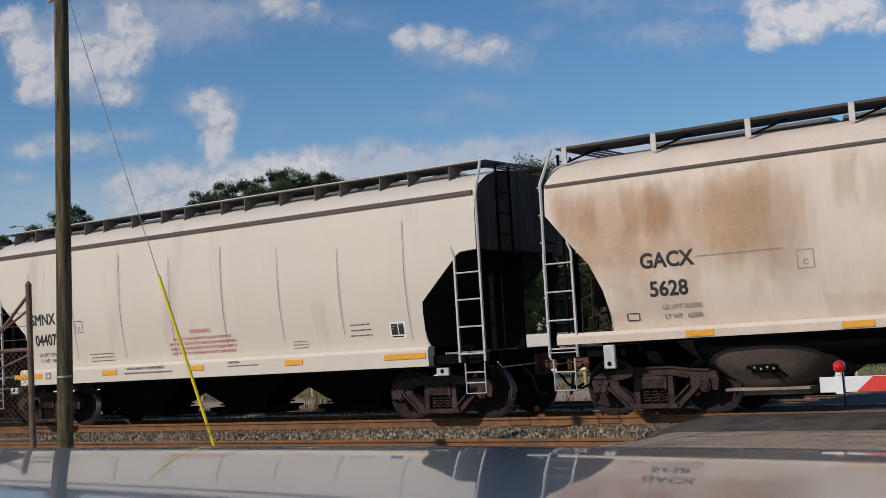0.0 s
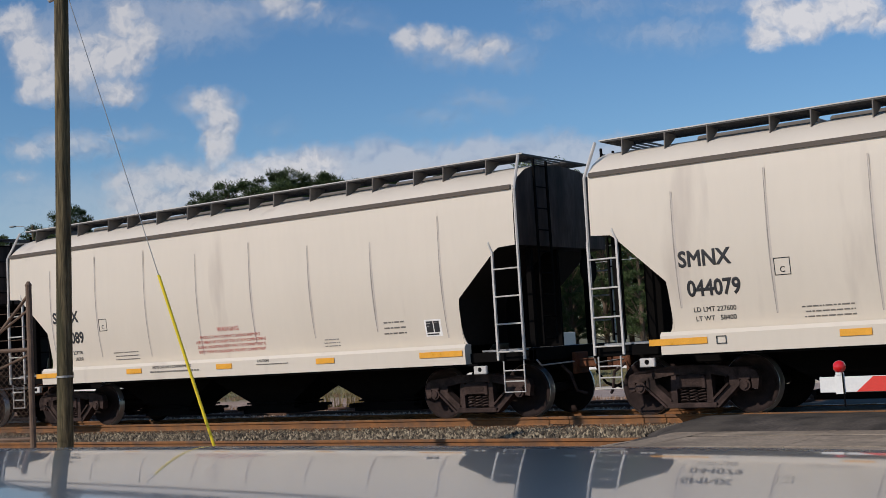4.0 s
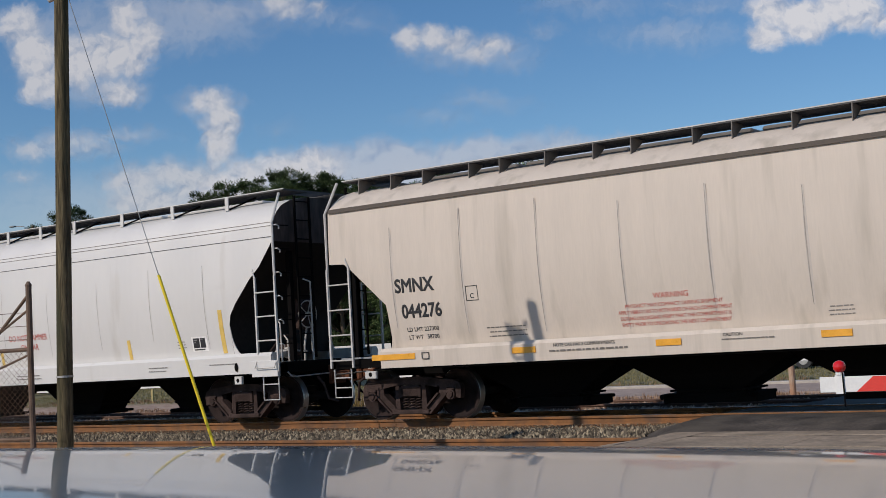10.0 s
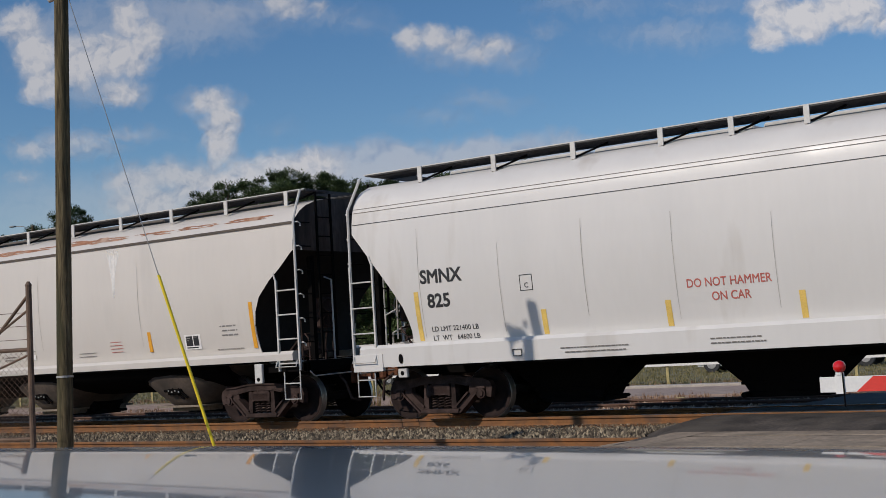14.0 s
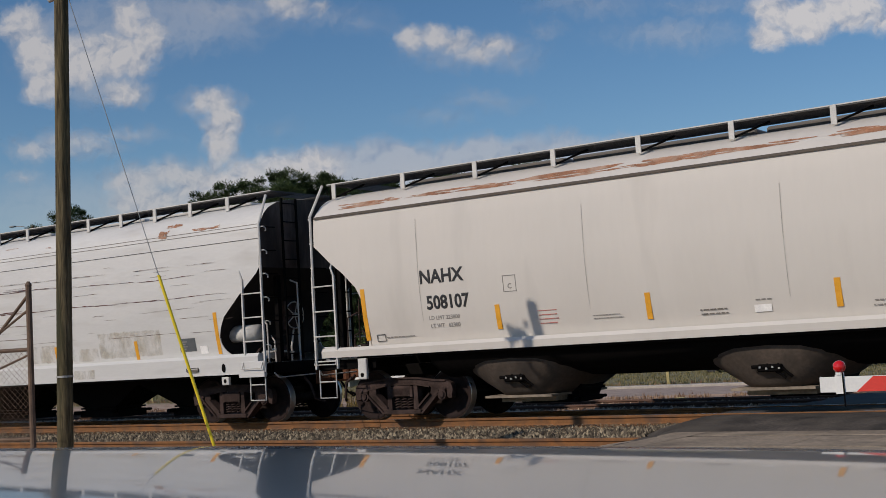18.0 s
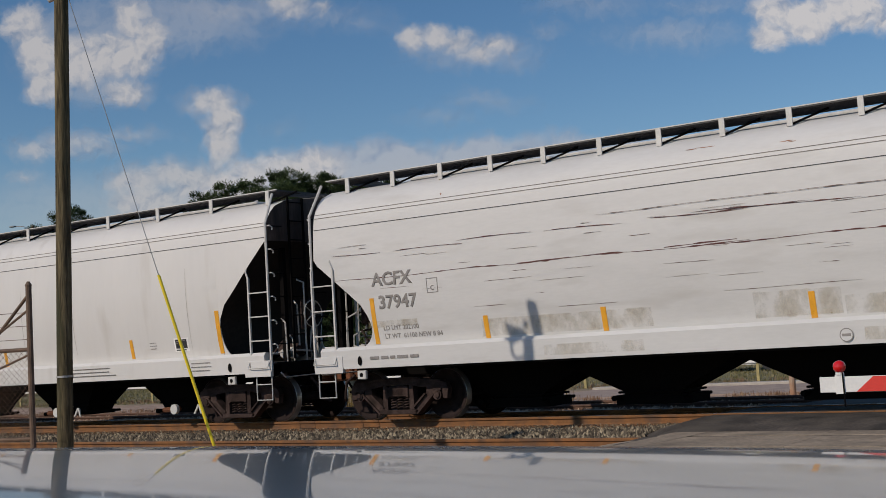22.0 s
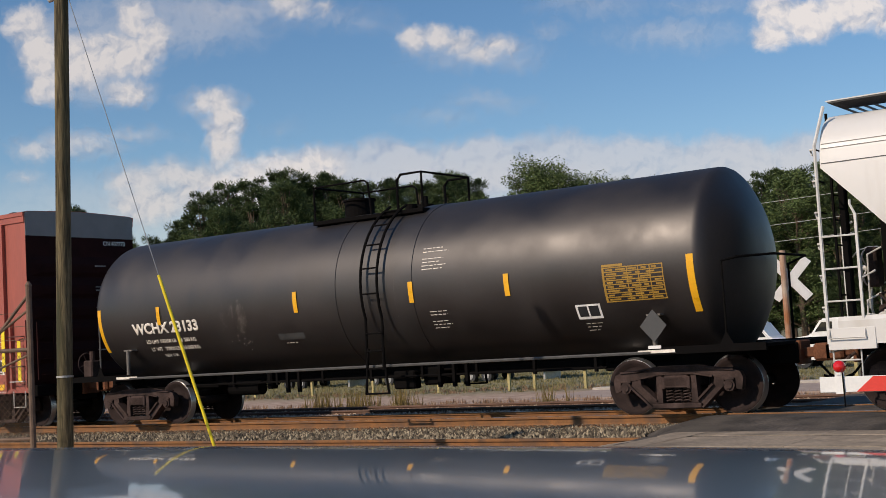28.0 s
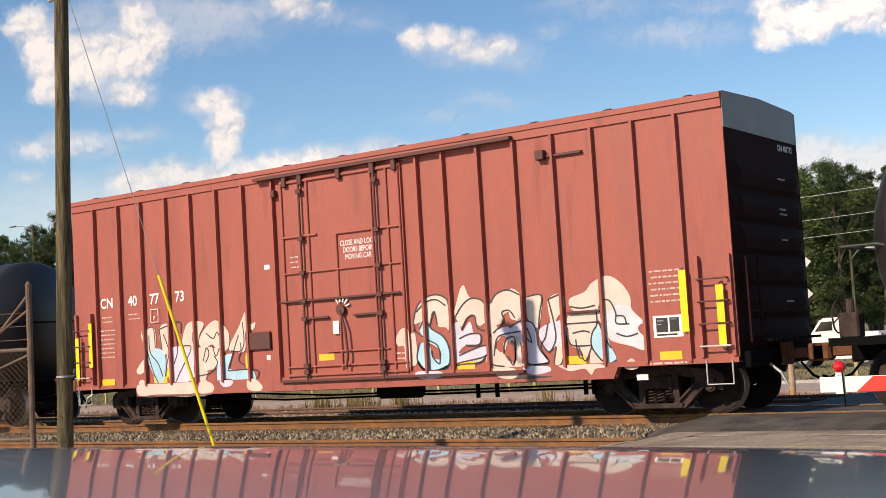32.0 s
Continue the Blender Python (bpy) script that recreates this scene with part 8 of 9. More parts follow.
# ---------- the parked car under the camera ----------
def paint_material():
    m, t, n, l, b = nodes_of("grey_metallic_car_paint")
    b.inputs["Base Color"].default_value = (0.098, 0.097, 0.100, 1)
    b.inputs["Metallic"].default_value = 0.35
    b.inputs["Roughness"].default_value = 0.28
    b.inputs["Coat Weight"].default_value = 0.7
    b.inputs["Coat Roughness"].default_value = 0.012
    co = n.new("ShaderNodeTexCoord")
    k = n.new("ShaderNodeTexNoise")
    k.inputs["Scale"].default_value = 2.2
    l.new(co.outputs["Object"], k.inputs[0])
    r = n.new("ShaderNodeMapRange")
    r.inputs[3].default_value, r.inputs[4].default_value = 0.02, 0.05
    l.new(k.outputs[0], r.inputs[0])
    l.new(r.outputs[0], b.inputs["Coat Roughness"])
    return m


M_CARPAINT = paint_material()
M_TYRE = mat("tyre_rubber", (0.03, 0.03, 0.03), 0.8, vary=0.2)


def car_glass():
    m, t, n, l, b = nodes_of("tinted_car_glass")
    b.inputs["Base Color"].default_value = (0.012, 0.014, 0.015, 1)
    b.inputs["Roughness"].default_value = 0.04
    return m


M_CARGLASS = car_glass()
M_HEADLAMP = mat("clear_lamp_cover", (0.55, 0.55, 0.55), 0.1, vary=0.1, bump=0)
M_TAILLAMP = mat("red_lamp_cover", (0.35, 0.01, 0.01), 0.15, vary=0.1, bump=0)


def parked_car():
    """A tall car parked broadside; the camera looks across its crowned roof."""
    rot3 = VIEW.to_3x3()
    right, upv, fwd = rot3.col[0].copy(), rot3.col[1].copy(), -rot3.col[2]
    tilt = math.atan(348.0 / 2258.4)           # the far brow of the roof, below the middle of the view
    along = (fwd * math.cos(tilt) - upv * math.sin(tilt)).normalized()
    side = (right + upv * -0.003).normalized()
    nrm = side.cross(along).normalized()
    L = 1.6
    RAD = 6.85 * L
    brow = EYE + along * L
    f2 = Vector((along.x, along.y, 0)).normalized()
    s2 = Vector((f2.y, -f2.x, 0))
    car = thing("parked_car", "tall grey parked car whose glossy roof mirrors the train", "car", at=(brow.x, brow.y, 0))
    car.rotation_euler = (0, 0, math.atan2(s2.y, s2.x))
    def at(u, v, drop=0.0):
        z = -u * u / (2 * RAD) - (v - 0.05) ** 2 / (2 * 36.0) - drop
        p = along * u + side * v + nrm * z
        return Vector((p.dot(s2), p.dot(f2), p.z + brow.z))
    # roof panel: local x along the car, y across it
    bm = bmesh.new()
    us = [-1.2 + 0.05 * i for i in range(31)]
    vs = [-1.25 + 0.05 * j for j in range(51)]
    def edge(u, v):
        a = max(0.0, (abs(u + 0.45) - 0.66) / 0.09) + max(0.0, (abs(v) - 1.12) / 0.13)
        return 0.03 * a * a
    top = [[bm.verts.new(at(u, v, edge(u, v))) for v in vs] for u in us]
    low = [[bm.verts.new(at(u, v, edge(u, v) + 0.03)) for v in vs] for u in us]
    for i in range(len(us) - 1):
        for j in range(len(vs) - 1):
            bm.faces.new((top[i][j], top[i][j + 1], top[i + 1][j + 1], top[i + 1][j]))
            bm.faces.new((low[i][j], low[i + 1][j], low[i + 1][j + 1], low[i][j + 1]))
    for i in range(len(us) - 1):
        for j in (0, len(vs) - 1):
            bm.faces.new((top[i][j], top[i + 1][j], low[i + 1][j], low[i][j]))
    for j in range(len(vs) - 1):
        for i in (0, len(us) - 1):
            bm.faces.new((top[i][j], low[i][j], low[i][j + 1], top[i][j + 1]))
    bmesh.ops.recalc_face_normals(bm, faces=bm.faces)
    part("roof", bm, M_CARPAINT, car, "smooth grey roof with a mirror-like clear coat", True)
    # cabin: painted pillars with glass set between them
    zr, zb = brow.z - 0.11, 0.58
    def cabin(x, y, k):
        """A point on the cabin's wall: x, y in -1..1 on the outline, k from belt to roof."""
        return Vector((0.05 + x * (1.86 + (1.20 - 1.86) * k), -0.45 + y * (0.90 + (0.70 - 0.90) * k), zb + (zr - zb) * k))
    bm = bmesh.new()
    loft(bm, [[tuple(cabin(x, y, k)) for x, y in ((-1, -1), (1, -1), (1, 1), (-1, 1))] for k in (0, 1)])
    body = part("cabin", bm, M_CARPAINT, car)
    def pane(name, corners, out):
        bm = bmesh.new()
        a = [bm.verts.new(cabin(*c) + out * 0.006) for c in corners]
        b = [bm.verts.new(cabin(*c) - out * 0.01) for c in corners]
        bm.faces.new(a)
        bm.faces.new(b[::-1])
        for q in range(4):
            bm.faces.new((a[q], b[q], b[(q + 1) % 4], a[(q + 1) % 4]))
        bmesh.ops.recalc_face_normals(bm, faces=bm.faces)
        part(name, bm, M_CARGLASS, body)
    for y in (-1, 1):
        for x0, x1 in ((-0.9, -0.42), (-0.36, 0.16), (0.22, 0.86)):
            pane("side_window", [(x0, y, 0.08), (x1, y, 0.08), (x1, y, 0.90), (x0, y, 0.90)], Vector((0, y, 0.25)).normalized())
    pane("windscreen", [(1, -0.88, 0.06), (1, 0.88, 0.06), (1, 0.86, 0.93), (1, -0.86, 0.93)], Vector((0.7, 0, 0.7)))
    pane("rear_window", [(-1, -0.86, 0.1), (-1, 0.86, 0.1), (-1, 0.84, 0.92), (-1, -0.84, 0.92)], Vector((-0.7, 0, 0.7)))
    # lower body
    bm = bmesh.new()
    prism(bm, [(-2.25, -0.16), (2.5, -0.16), (2.58, 0.1), (2.52, 0.36), (1.95, 0.54), (1.8, 0.58), (-1.85, 0.58), (-2.28, 0.46), (-2.34, 0.15)], -1.37, 0.47)
    bmesh.ops.bevel(bm, geom=bm.edges[:], offset=0.06, segments=3, affect="EDGES")
    part("body", bm, M_CARPAINT, car)
    for y in (-1.12, 0.22):
        bm = bmesh.new()
        box(bm, 2.46, 2.59, y - 0.17, y + 0.17, 0.14, 0.30, 0.03)
        part("headlight", bm, M_HEADLAMP, car, "clear headlight")
        bm = bmesh.new()
        box(bm, -2.37, -2.26, y - 0.13, y + 0.13, 0.16, 0.44, 0.03)
        part("tail_light", bm, M_TAILLAMP, car, "red tail light")
    bar("bumper", M_TYRE, car, 2.44, 2.64, -1.3, 0.4, -0.2, -0.02, 0.04)
    bar("bumper", M_TYRE, car, -2.42, -2.26, -1.3, 0.4, -0.2, 0.0, 0.04)
    bar("grille", M_TYRE, car, 2.50, 2.60, -0.85, -0.05, 0.10, 0.28, 0.02)
    for x in (-1.45, 1.5):
        for y, d in ((-1.42, 1), (0.52, -1)):
            bm = bmesh.new()
            tube(bm, (x, y, -0.17), (x, y + d * 0.24, -0.17), 0.34, 28)
            w = part("wheel", bm, M_TYRE, car, "black rubber tyre")
            bm = bmesh.new()
            tube(bm, (x, y - d * 0.012, -0.17), (x, y + d * 0.02, -0.17), 0.22, 20)
            part("rim", bm, M_GALV, w)
            bm = bmesh.new()
            tube(bm, (x, y + d * 0.035, -0.17), (x, y + d * 0.10, -0.17), 0.37, 28)
            part("wheel_arch", bm, M_TYRE, car)
    return car


parked_car()


# ---------- beyond the tracks ----------
def leaf_material(name, a, b2):
    m, t, n, l, b = nodes_of(name)
    g = n.new("ShaderNodeNewGeometry")
    info = n.new("ShaderNodeObjectInfo")
    r = n.new("ShaderNodeValToRGB")
    r.color_ramp.elements[0].color = (*a, 1)
    r.color_ramp.elements[1].color = (*b2, 1)
    l.new(g.outputs["Random Per Island"], r.inputs[0])
    hsv = n.new("ShaderNodeHueSaturation")
    mr = n.new("ShaderNodeMapRange")
    mr.inputs[3].default_value, mr.inputs[4].default_value = 0.75, 1.2
    l.new(info.outputs["Random"], mr.inputs[0])
    l.new(mr.outputs[0], hsv.inputs["Value"])
    l.new(r.outputs[0], hsv.inputs["Color"])
    l.new(hsv.outputs[0], b.inputs["Base Color"])
    b.inputs["Roughness"].default_value = 0.75
    b.inputs["Specular IOR Level"].default_value = 0.2
    return m


M_PINE = leaf_material("pine_needles", (0.026, 0.044, 0.017), (0.085, 0.118, 0.042))
M_LEAF = leaf_material("broad_leaves", (0.045, 0.07, 0.022), (0.13, 0.17, 0.06))


def crown_mesh(name, seed, clumps, leaves, height, spread, base, material, leaf, needle=False):
    """Leaf sprays in clumps round a set of limbs; returns the mesh and the limbs' ends."""
    rnd = random.Random(seed)
    v, f, ends = [], [], []
    for c in range(clumps):
        u = (c + rnd.random()) / clumps
        z = base + (height - base) * u
        reach = spread * (1.0 - 0.75 * abs(u - 0.35) ** 1.2) * rnd.uniform(0.35, 1.0) * (1.0 if u < 0.8 else 0.6)
        a = rnd.uniform(0, 6.283)
        cx, cy = reach * math.cos(a), reach * math.sin(a)
        ends.append((cx, cy, z))
        cr = rnd.uniform(0.5, 1.2) * spread * (0.20 if needle else 0.25)
        for _ in range(leaves):
            d = Vector((rnd.gauss(0, 1), rnd.gauss(0, 1), rnd.gauss(0, 0.62))).normalized()
            p = Vector((cx, cy, z)) + d * cr * rnd.random() ** 0.5
            ax = Vector((rnd.uniform(-1, 1), rnd.uniform(-1, 1), rnd.uniform(-0.4, 0.8)))
            if needle:
                ax = ax * 0.5 + d + Vector((0, 0, 0.35))
            ax.normalize()
            bx = ax.orthogonal().normalized()
            bx = (Matrix.Rotation(rnd.uniform(0, 6.28), 3, ax) @ bx)
            s = leaf * rnd.uniform(0.5, 1.4)
            k = len(v)
            wd = 0.22 if needle else 0.45
            v += [tuple(p - ax * s), tuple(p + bx * s * wd), tuple(p + ax * s), tuple(p - bx * s * wd)]
            f.append((k, k + 1, k + 2, k + 3))
    me = bpy.data.meshes.new(name)
    me.from_pydata(v, [], f)
    me.materials.append(material)
    return me, ends


def tree(kind, seed, height):
    pine = kind == "pine"
    ob = thing("pine_tree" if pine else "broadleaf_tree", "tall dark green pine behind the railway" if pine else "light green leafy tree behind the railway", "tree", "trees behind the tracks")
    me, ends = crown_mesh("crown", seed, 120 if pine else 100, 380 if pine else 300, height, height * (0.175 if pine else 0.28), height * 0.15, M_PINE if pine else M_LEAF, 0.095 if pine else 0.10, pine)
    share("crown", me, ob)
    bm = bmesh.new()
    n = 8
    rnd = random.Random(seed + 50)
    pts = [Vector((rnd.uniform(-0.15, 0.15) * i / n * 2, rnd.uniform(-0.15, 0.15) * i / n * 2, height * 0.96 * i / n - (0.3 if i == 0 else 0))) for i in range(n + 1)]
    for i in range(n):
        r0, r1 = 0.22 * (1 - i / n) + 0.03, 0.22 * (1 - (i + 1) / n) + 0.03
        tube(bm, pts[i], pts[i + 1], r0, 8, r1)
    for e in ends[::2]:
        i = min(int(e[2] / height * n * 0.9), n - 1)
        tube(bm, pts[i], e, 0.05, 5, 0.015)
    part("trunk", bm, M_BARK, ob)
    return ob


def on_bearing(az, d, z=-0.5):
    a = radians(az)
    return Vector((EYE.x - d * math.sin(a), EYE.y + d * math.cos(a), z))


def woods():
    kinds = [("pine", 1, 15.0), ("pine", 2, 15.0), ("pine", 3, 15.0), ("pine", 7, 15.0), ("leafy", 4, 15.0), ("leafy", 5, 15.0)]
    models = [tree(*k) for k in kinds]
    rnd = random.Random(21)
    used = set()
    # bearing, height of the top at 100 m
    tops = [(56.0, 10.5), (54.6, 11), (53.4, 11.2), (52.4, 11.8), (51.5, 12.6), (50.7, 13.1), (49.6, 11.5), (48.6, 10.3), (47.6, 10.6), (46.8, 10.9), (46.0, 12.0), (45.2, 13.9), (44.5, 14.6),
            (43.6, 13.6), (42.8, 14.9), (42.0, 15.5), (41.2, 15.0), (40.4, 14.6), (39.7, 15.1), (38.9, 14.5), (38.1, 14.3), (37.2, 14.4), (36.2, 13.8), (35.4, 14.0), (34.6, 14.5), (33.8, 14.6),
            (32.9, 13.0), (31.9, 12.2), (29.6, 12.0), (27.8, 12.6), (26.6, 13.2), (25.4, 12.9), (24.3, 13.0), (23.2, 12.7), (22.2, 12.4), (21.2, 12.4), (20.4, 12.8), (19.6, 13.0),
            (18.8, 12.9), (17.8, 13.3), (16.9, 12.9), (16.0, 12.2), (15.0, 12.4)]
    for row in range(3):
        for az, h in tops:
            d = (96, 108, 122)[row] + rnd.uniform(-4, 4)
            a = az + (0, 0.4, -0.35)[row] + rnd.uniform(-0.2, 0.2)
            hh = (h * d / 100 + 0.5) * (1.0 if row == 1 else rnd.uniform(0.82, 0.97))
            i = rnd.choice((0, 1, 2, 3)) if row else rnd.choice((0, 1, 2, 3, 4, 5, 0, 1))
            place_tree(models, used, i, on_bearing(a, d), hh, rnd)
    for az, d, h in ((30.6, 150, 22.5), (30.0, 150, 21), (31.2, 152, 21), (28.6, 150, 20.5)):
        place_tree(models, used, 4, on_bearing(az, d), h, rnd)


def place_tree(models, used, i, at, h, rnd):
    s = h / 15.0
    m = Matrix.Translation(at) @ Matrix.Rotation(rnd.uniform(0, 6.28), 4, "Z")
    if i in used:
        ob = copy_thing(models[i], m)
    else:
        ob = models[i]
        ob.matrix_basis = m
        used.add(i)
    ob.scale = (s * rnd.uniform(0.9, 1.25), s * rnd.uniform(0.9, 1.25), s)


woods()


# ---------- small things beyond the train ----------
def loose_slab():
    bm = bmesh.new()
    box(bm, -0.42, 0.42, -0.16, 0.16, 0.0, 0.13, 0.02)
    box(bm, -0.2, 0.5, -0.05, 0.2, 0.0, 0.06, 0.015)
    ob = part("concrete_slab", bm, M_SLAB)
    tagged(ob, "broken pale concrete slab lying beside the far track", "slab")
    ob.matrix_basis = pose(-17.3, 8.3, -0.44, 0, 0, 8)
    bm = bmesh.new()
    box(bm, -0.16, 0.16, -0.12, 0.12, 0.0, 0.14, 0.02)
    box(bm, -0.12, 0.12, -0.09, 0.09, 0.14, 0.17, 0.01)
    ob = part("valve_box", bm, M_POST)
    tagged(ob, "small faded yellow valve box in the gravel", "valve box")
    ob.matrix_basis = pose(-13.5, 9.1, -0.46, 0, 0, 14)


M_POST = mat("faded_yellow_post", (0.45, 0.37, 0.16), 0.8, vary=0.3)
M_SLAB = mat("pale_concrete", (0.55, 0.52, 0.47), 0.9, vary=0.2, scale=4, fine=40, bump=0.3)
loose_slab()





def far_fence():
    f = thing("guard_rail", "low white guard rail on posts across the field", "guard rail", at=(0, 20, 0))
    for z0, z1 in ((0.16, 0.46),):
        bm = bmesh.new()
        prism(bm, [(-75, z0), (4, z0), (4, z1), (-75, z1)], -0.03, 0.03)
        part("rail", bm, M_SIGN_WHITE, f)
    bm = bmesh.new()
    box(bm, -0.05, 0.05, 0.03, 0.12, -0.55, 0.42)
    p0 = part("post", bm, M_POST, f, "faded yellow post")
    p0.location.x = -25.4
    for i in range(14):
        share("post", p0.data, f, (-25.4 + (i - 9) * 3.2 + (0.0 if i != 9 else 1.1), 0, 0))
    return f


far_fence()


def crossbuck():
    c = thing("crossbuck_sign", "white crossbuck sign on a rust-stained white post", "railway sign", at=(-10.98, 10.0, -0.5))
    bm = bmesh.new()
    tube(bm, (0, 0, 0), (0.0, 0, 3.62), 0.075, 12)
    part("post", bm, M_RUSTPOST, c)
    for k, a in enumerate((0.86, -0.86)):
        bm = bmesh.new()
        box(bm, -0.62, 0.62, -0.012, 0.012, -0.115, 0.115, 0.004)
        ob = part("blade", bm, M_SIGN_WHITE, c)
        ob.location, ob.rotation_euler = (0.12, 0.12 + 0.03 * k, 2.92), (0, a, 0.35)
    return c


M_RUSTPOST = mat("rust_stained_white_paint", (0.50, 0.38, 0.28), 0.7, vary=0.2, scale=2, stain=(0.34, 0.13, 0.05), stain_amount=0.8, stain_scale=1.6)
crossbuck()


def small_car(x, y, turn, paint, label, pickup=False):
    c = thing("parked_car", label, "car", "parked cars", at=(x, y, -0.47))
    c.rotation_euler = (0, 0, turn)
    bm = bmesh.new()
    if pickup:
        prof = [(-1.85, 0.45), (1.85, 0.45), (1.95, 0.8), (1.85, 1.2), (0.9, 1.32), (0.45, 1.95), (-0.6, 1.98), (-0.75, 1.35), (-1.85, 1.32)]
        pane = [(0.70, 1.44), (0.42, 1.80), (0.0, 1.82), (0.0, 1.46)]
    else:
        prof = [(-1.9, 0.25), (1.85, 0.25), (1.95, 0.8), (1.85, 1.15), (1.35, 1.3), (0.85, 1.98), (-1.75, 2.02), (-1.95, 1.85)]
        pane = [(1.18, 1.34), (0.80, 1.86), (0.1, 1.88), (0.1, 1.36)]
    prism(bm, prof, -0.88, 0.88)
    bmesh.ops.bevel(bm, geom=bm.edges[:], offset=0.07, segments=2, affect="EDGES")
    part("body", bm, paint, c)
    for s in (-1, 1):
        bm = bmesh.new()
        prism(bm, pane, s * 0.87, s * 0.895)
        part("side_window", bm, M_DARKGLASS, c)
        bm = bmesh.new()
        box(bm, -1.9, -1.83, s * 0.7 - 0.1, s * 0.7 + 0.1, 1.0, 1.25, 0.01)
        part("tail_light", bm, M_TAILLAMP, c)
    for x0, x1 in ((-2.0, -1.86), (1.84, 2.0)):
        bar("bumper", M_TYRE, c, x0, x1, -0.8, 0.8, 0.42, 0.62, 0.03)
    for wx in (-1.2, 1.25):
        for s in (-1, 1):
            bm = bmesh.new()
            tube(bm, (wx, s * 0.68, 0.35), (wx, s * 0.90, 0.35), 0.35, 18)
            w = part("wheel", bm, M_TYRE, c)
            bm = bmesh.new()
            tube(bm, (wx, s * 0.902, 0.35), (wx, s * 0.912, 0.35), 0.20, 14)
            part("rim", bm, M_GALV, w)
    return c


def trailer(x, y):
    c = thing("box_trailer", "long white box trailer parked beyond the field", "trailer", "parked trailers", at=(x, y, -0.5))
    bm = bmesh.new()
    box(bm, -2.7, 2.7, -1.1, 1.1, 0.50, 2.07, 0.03)
    part("body", bm, M_GREYWHITE, c)
    bar("frame", M_TYRE, c, -2.6, 2.6, -0.9, 0.9, 0.40, 0.49)
    for wx in (-1.9, -1.0):
        for s in (-1, 1):
            bm = bmesh.new()
            tube(bm, (wx, s * 0.75, 0.28), (wx, s * 1.0, 0.28), 0.28, 18)
            w = part("wheel", bm, M_TYRE, c)
            bm = bmesh.new()
            tube(bm, (wx, s * 1.002, 0.28), (wx, s * 1.012, 0.28), 0.15, 14)
            part("rim", bm, M_GALV, w)
    bar("leg", M_GALV, c, 1.9, 2.0, -0.7, 0.7, 0.0, 0.45)
    return c


def glass_dark():
    m, t, n, l, b = nodes_of("dark_car_glass")
    b.inputs["Base Color"].default_value = (0.015, 0.018, 0.02, 1)
    b.inputs["Roughness"].default_value = 0.05
    return m


M_DARKGLASS = glass_dark()
small_car(-20.6, 31.0, 0.06, M_SIGN_WHITE, "white van parked beyond the crossing")
small_car(-16.75, 31.3, 3.2, M_SIGN_WHITE, "white pickup parked beyond the crossing", True)


def far_pole(x, y, h, label, d=-1):
    p = thing("utility_pole", label, "utility pole", "far utility poles", at=(x, y, -0.5))
    bm = bmesh.new()
    tube(bm, (0, 0, 0), (0, 0, h), 0.17 if d < 0 else 0.07, 10, 0.11 if d < 0 else 0.06)
    part("pole", bm, M_WOOD, p)
    pipe("lamp_arm", M_GALV, p, [(0, 0, h - 0.4), (d * 0.5, -0.5, h - 0.05), (d * 1.0, -0.8, h)], 0.03, 6)
    bm = bmesh.new()
    box(bm, min(d * 0.95, d * 1.5), max(d * 0.95, d * 1.5), -1.0, -0.7, h - 0.06, h + 0.04, 0.03)
    part("lamp_head", bm, M_GALV, p)
    return p


for i in range(3):
    trailer(-31.95 - 5.75 * i, 31.0)
far_pole(-79.1, 40.0, 12.5, "wooden utility pole with a street lamp arm")
far_pole(-18.1, 38.0, 5.0, "short dark pole with a lamp arm beyond the crossing", 1)


def wires():
    w = thing("overhead_wires", "thin overhead wires sagging before the trees", "wires", kind="structure")
    a0, b0 = Vector((-79.1, 40.0, 8.3)), Vector((-12.0, 38.0, 7.4))
    for dz in (0.0, -1.1, -1.9):
        bm = bmesh.new()
        pts = []
        for i in range(25):
            u = i / 24
            pts.append(a0.lerp(b0, u) + Vector((0, 0, dz - 4 * 0.8 * u * (1 - u))))
        for p, q in zip(pts, pts[1:]):
            tube(bm, p, q, 0.012, 4)
        part("wire", bm, M_GALV, w)
    return w


wires()


def weeds(name, count, spots, label, colours, tall):
    """Blades of dry grass in tufts, one mesh."""
    rnd = random.Random(31)
    v, f = [], []
    for _ in range(count):
        x, y, z = spots(rnd)
        for _ in range(9):
            a = rnd.uniform(0, 6.28)
            h = tall * rnd.uniform(0.4, 1.0)
            lean = rnd.uniform(0.05, 0.4) * h
            dx, dy = math.cos(a), math.sin(a)
            bx, by = x + rnd.uniform(-0.12, 0.12), y + rnd.uniform(-0.12, 0.12)
            k = len(v)
            v += [(bx - dy * 0.012, by + dx * 0.012, z), (bx + dy * 0.012, by - dx * 0.012, z), (bx + dx * lean, by + dy * lean, z + h)]
            f.append((k, k + 1, k + 2))
    me = bpy.data.meshes.new(name)
    me.from_pydata(v, [], f)
    me.materials.append(leaf_material(name + "_blades", *colours))
    return tagged(new(name, me), label, "grass", kind="stuff")


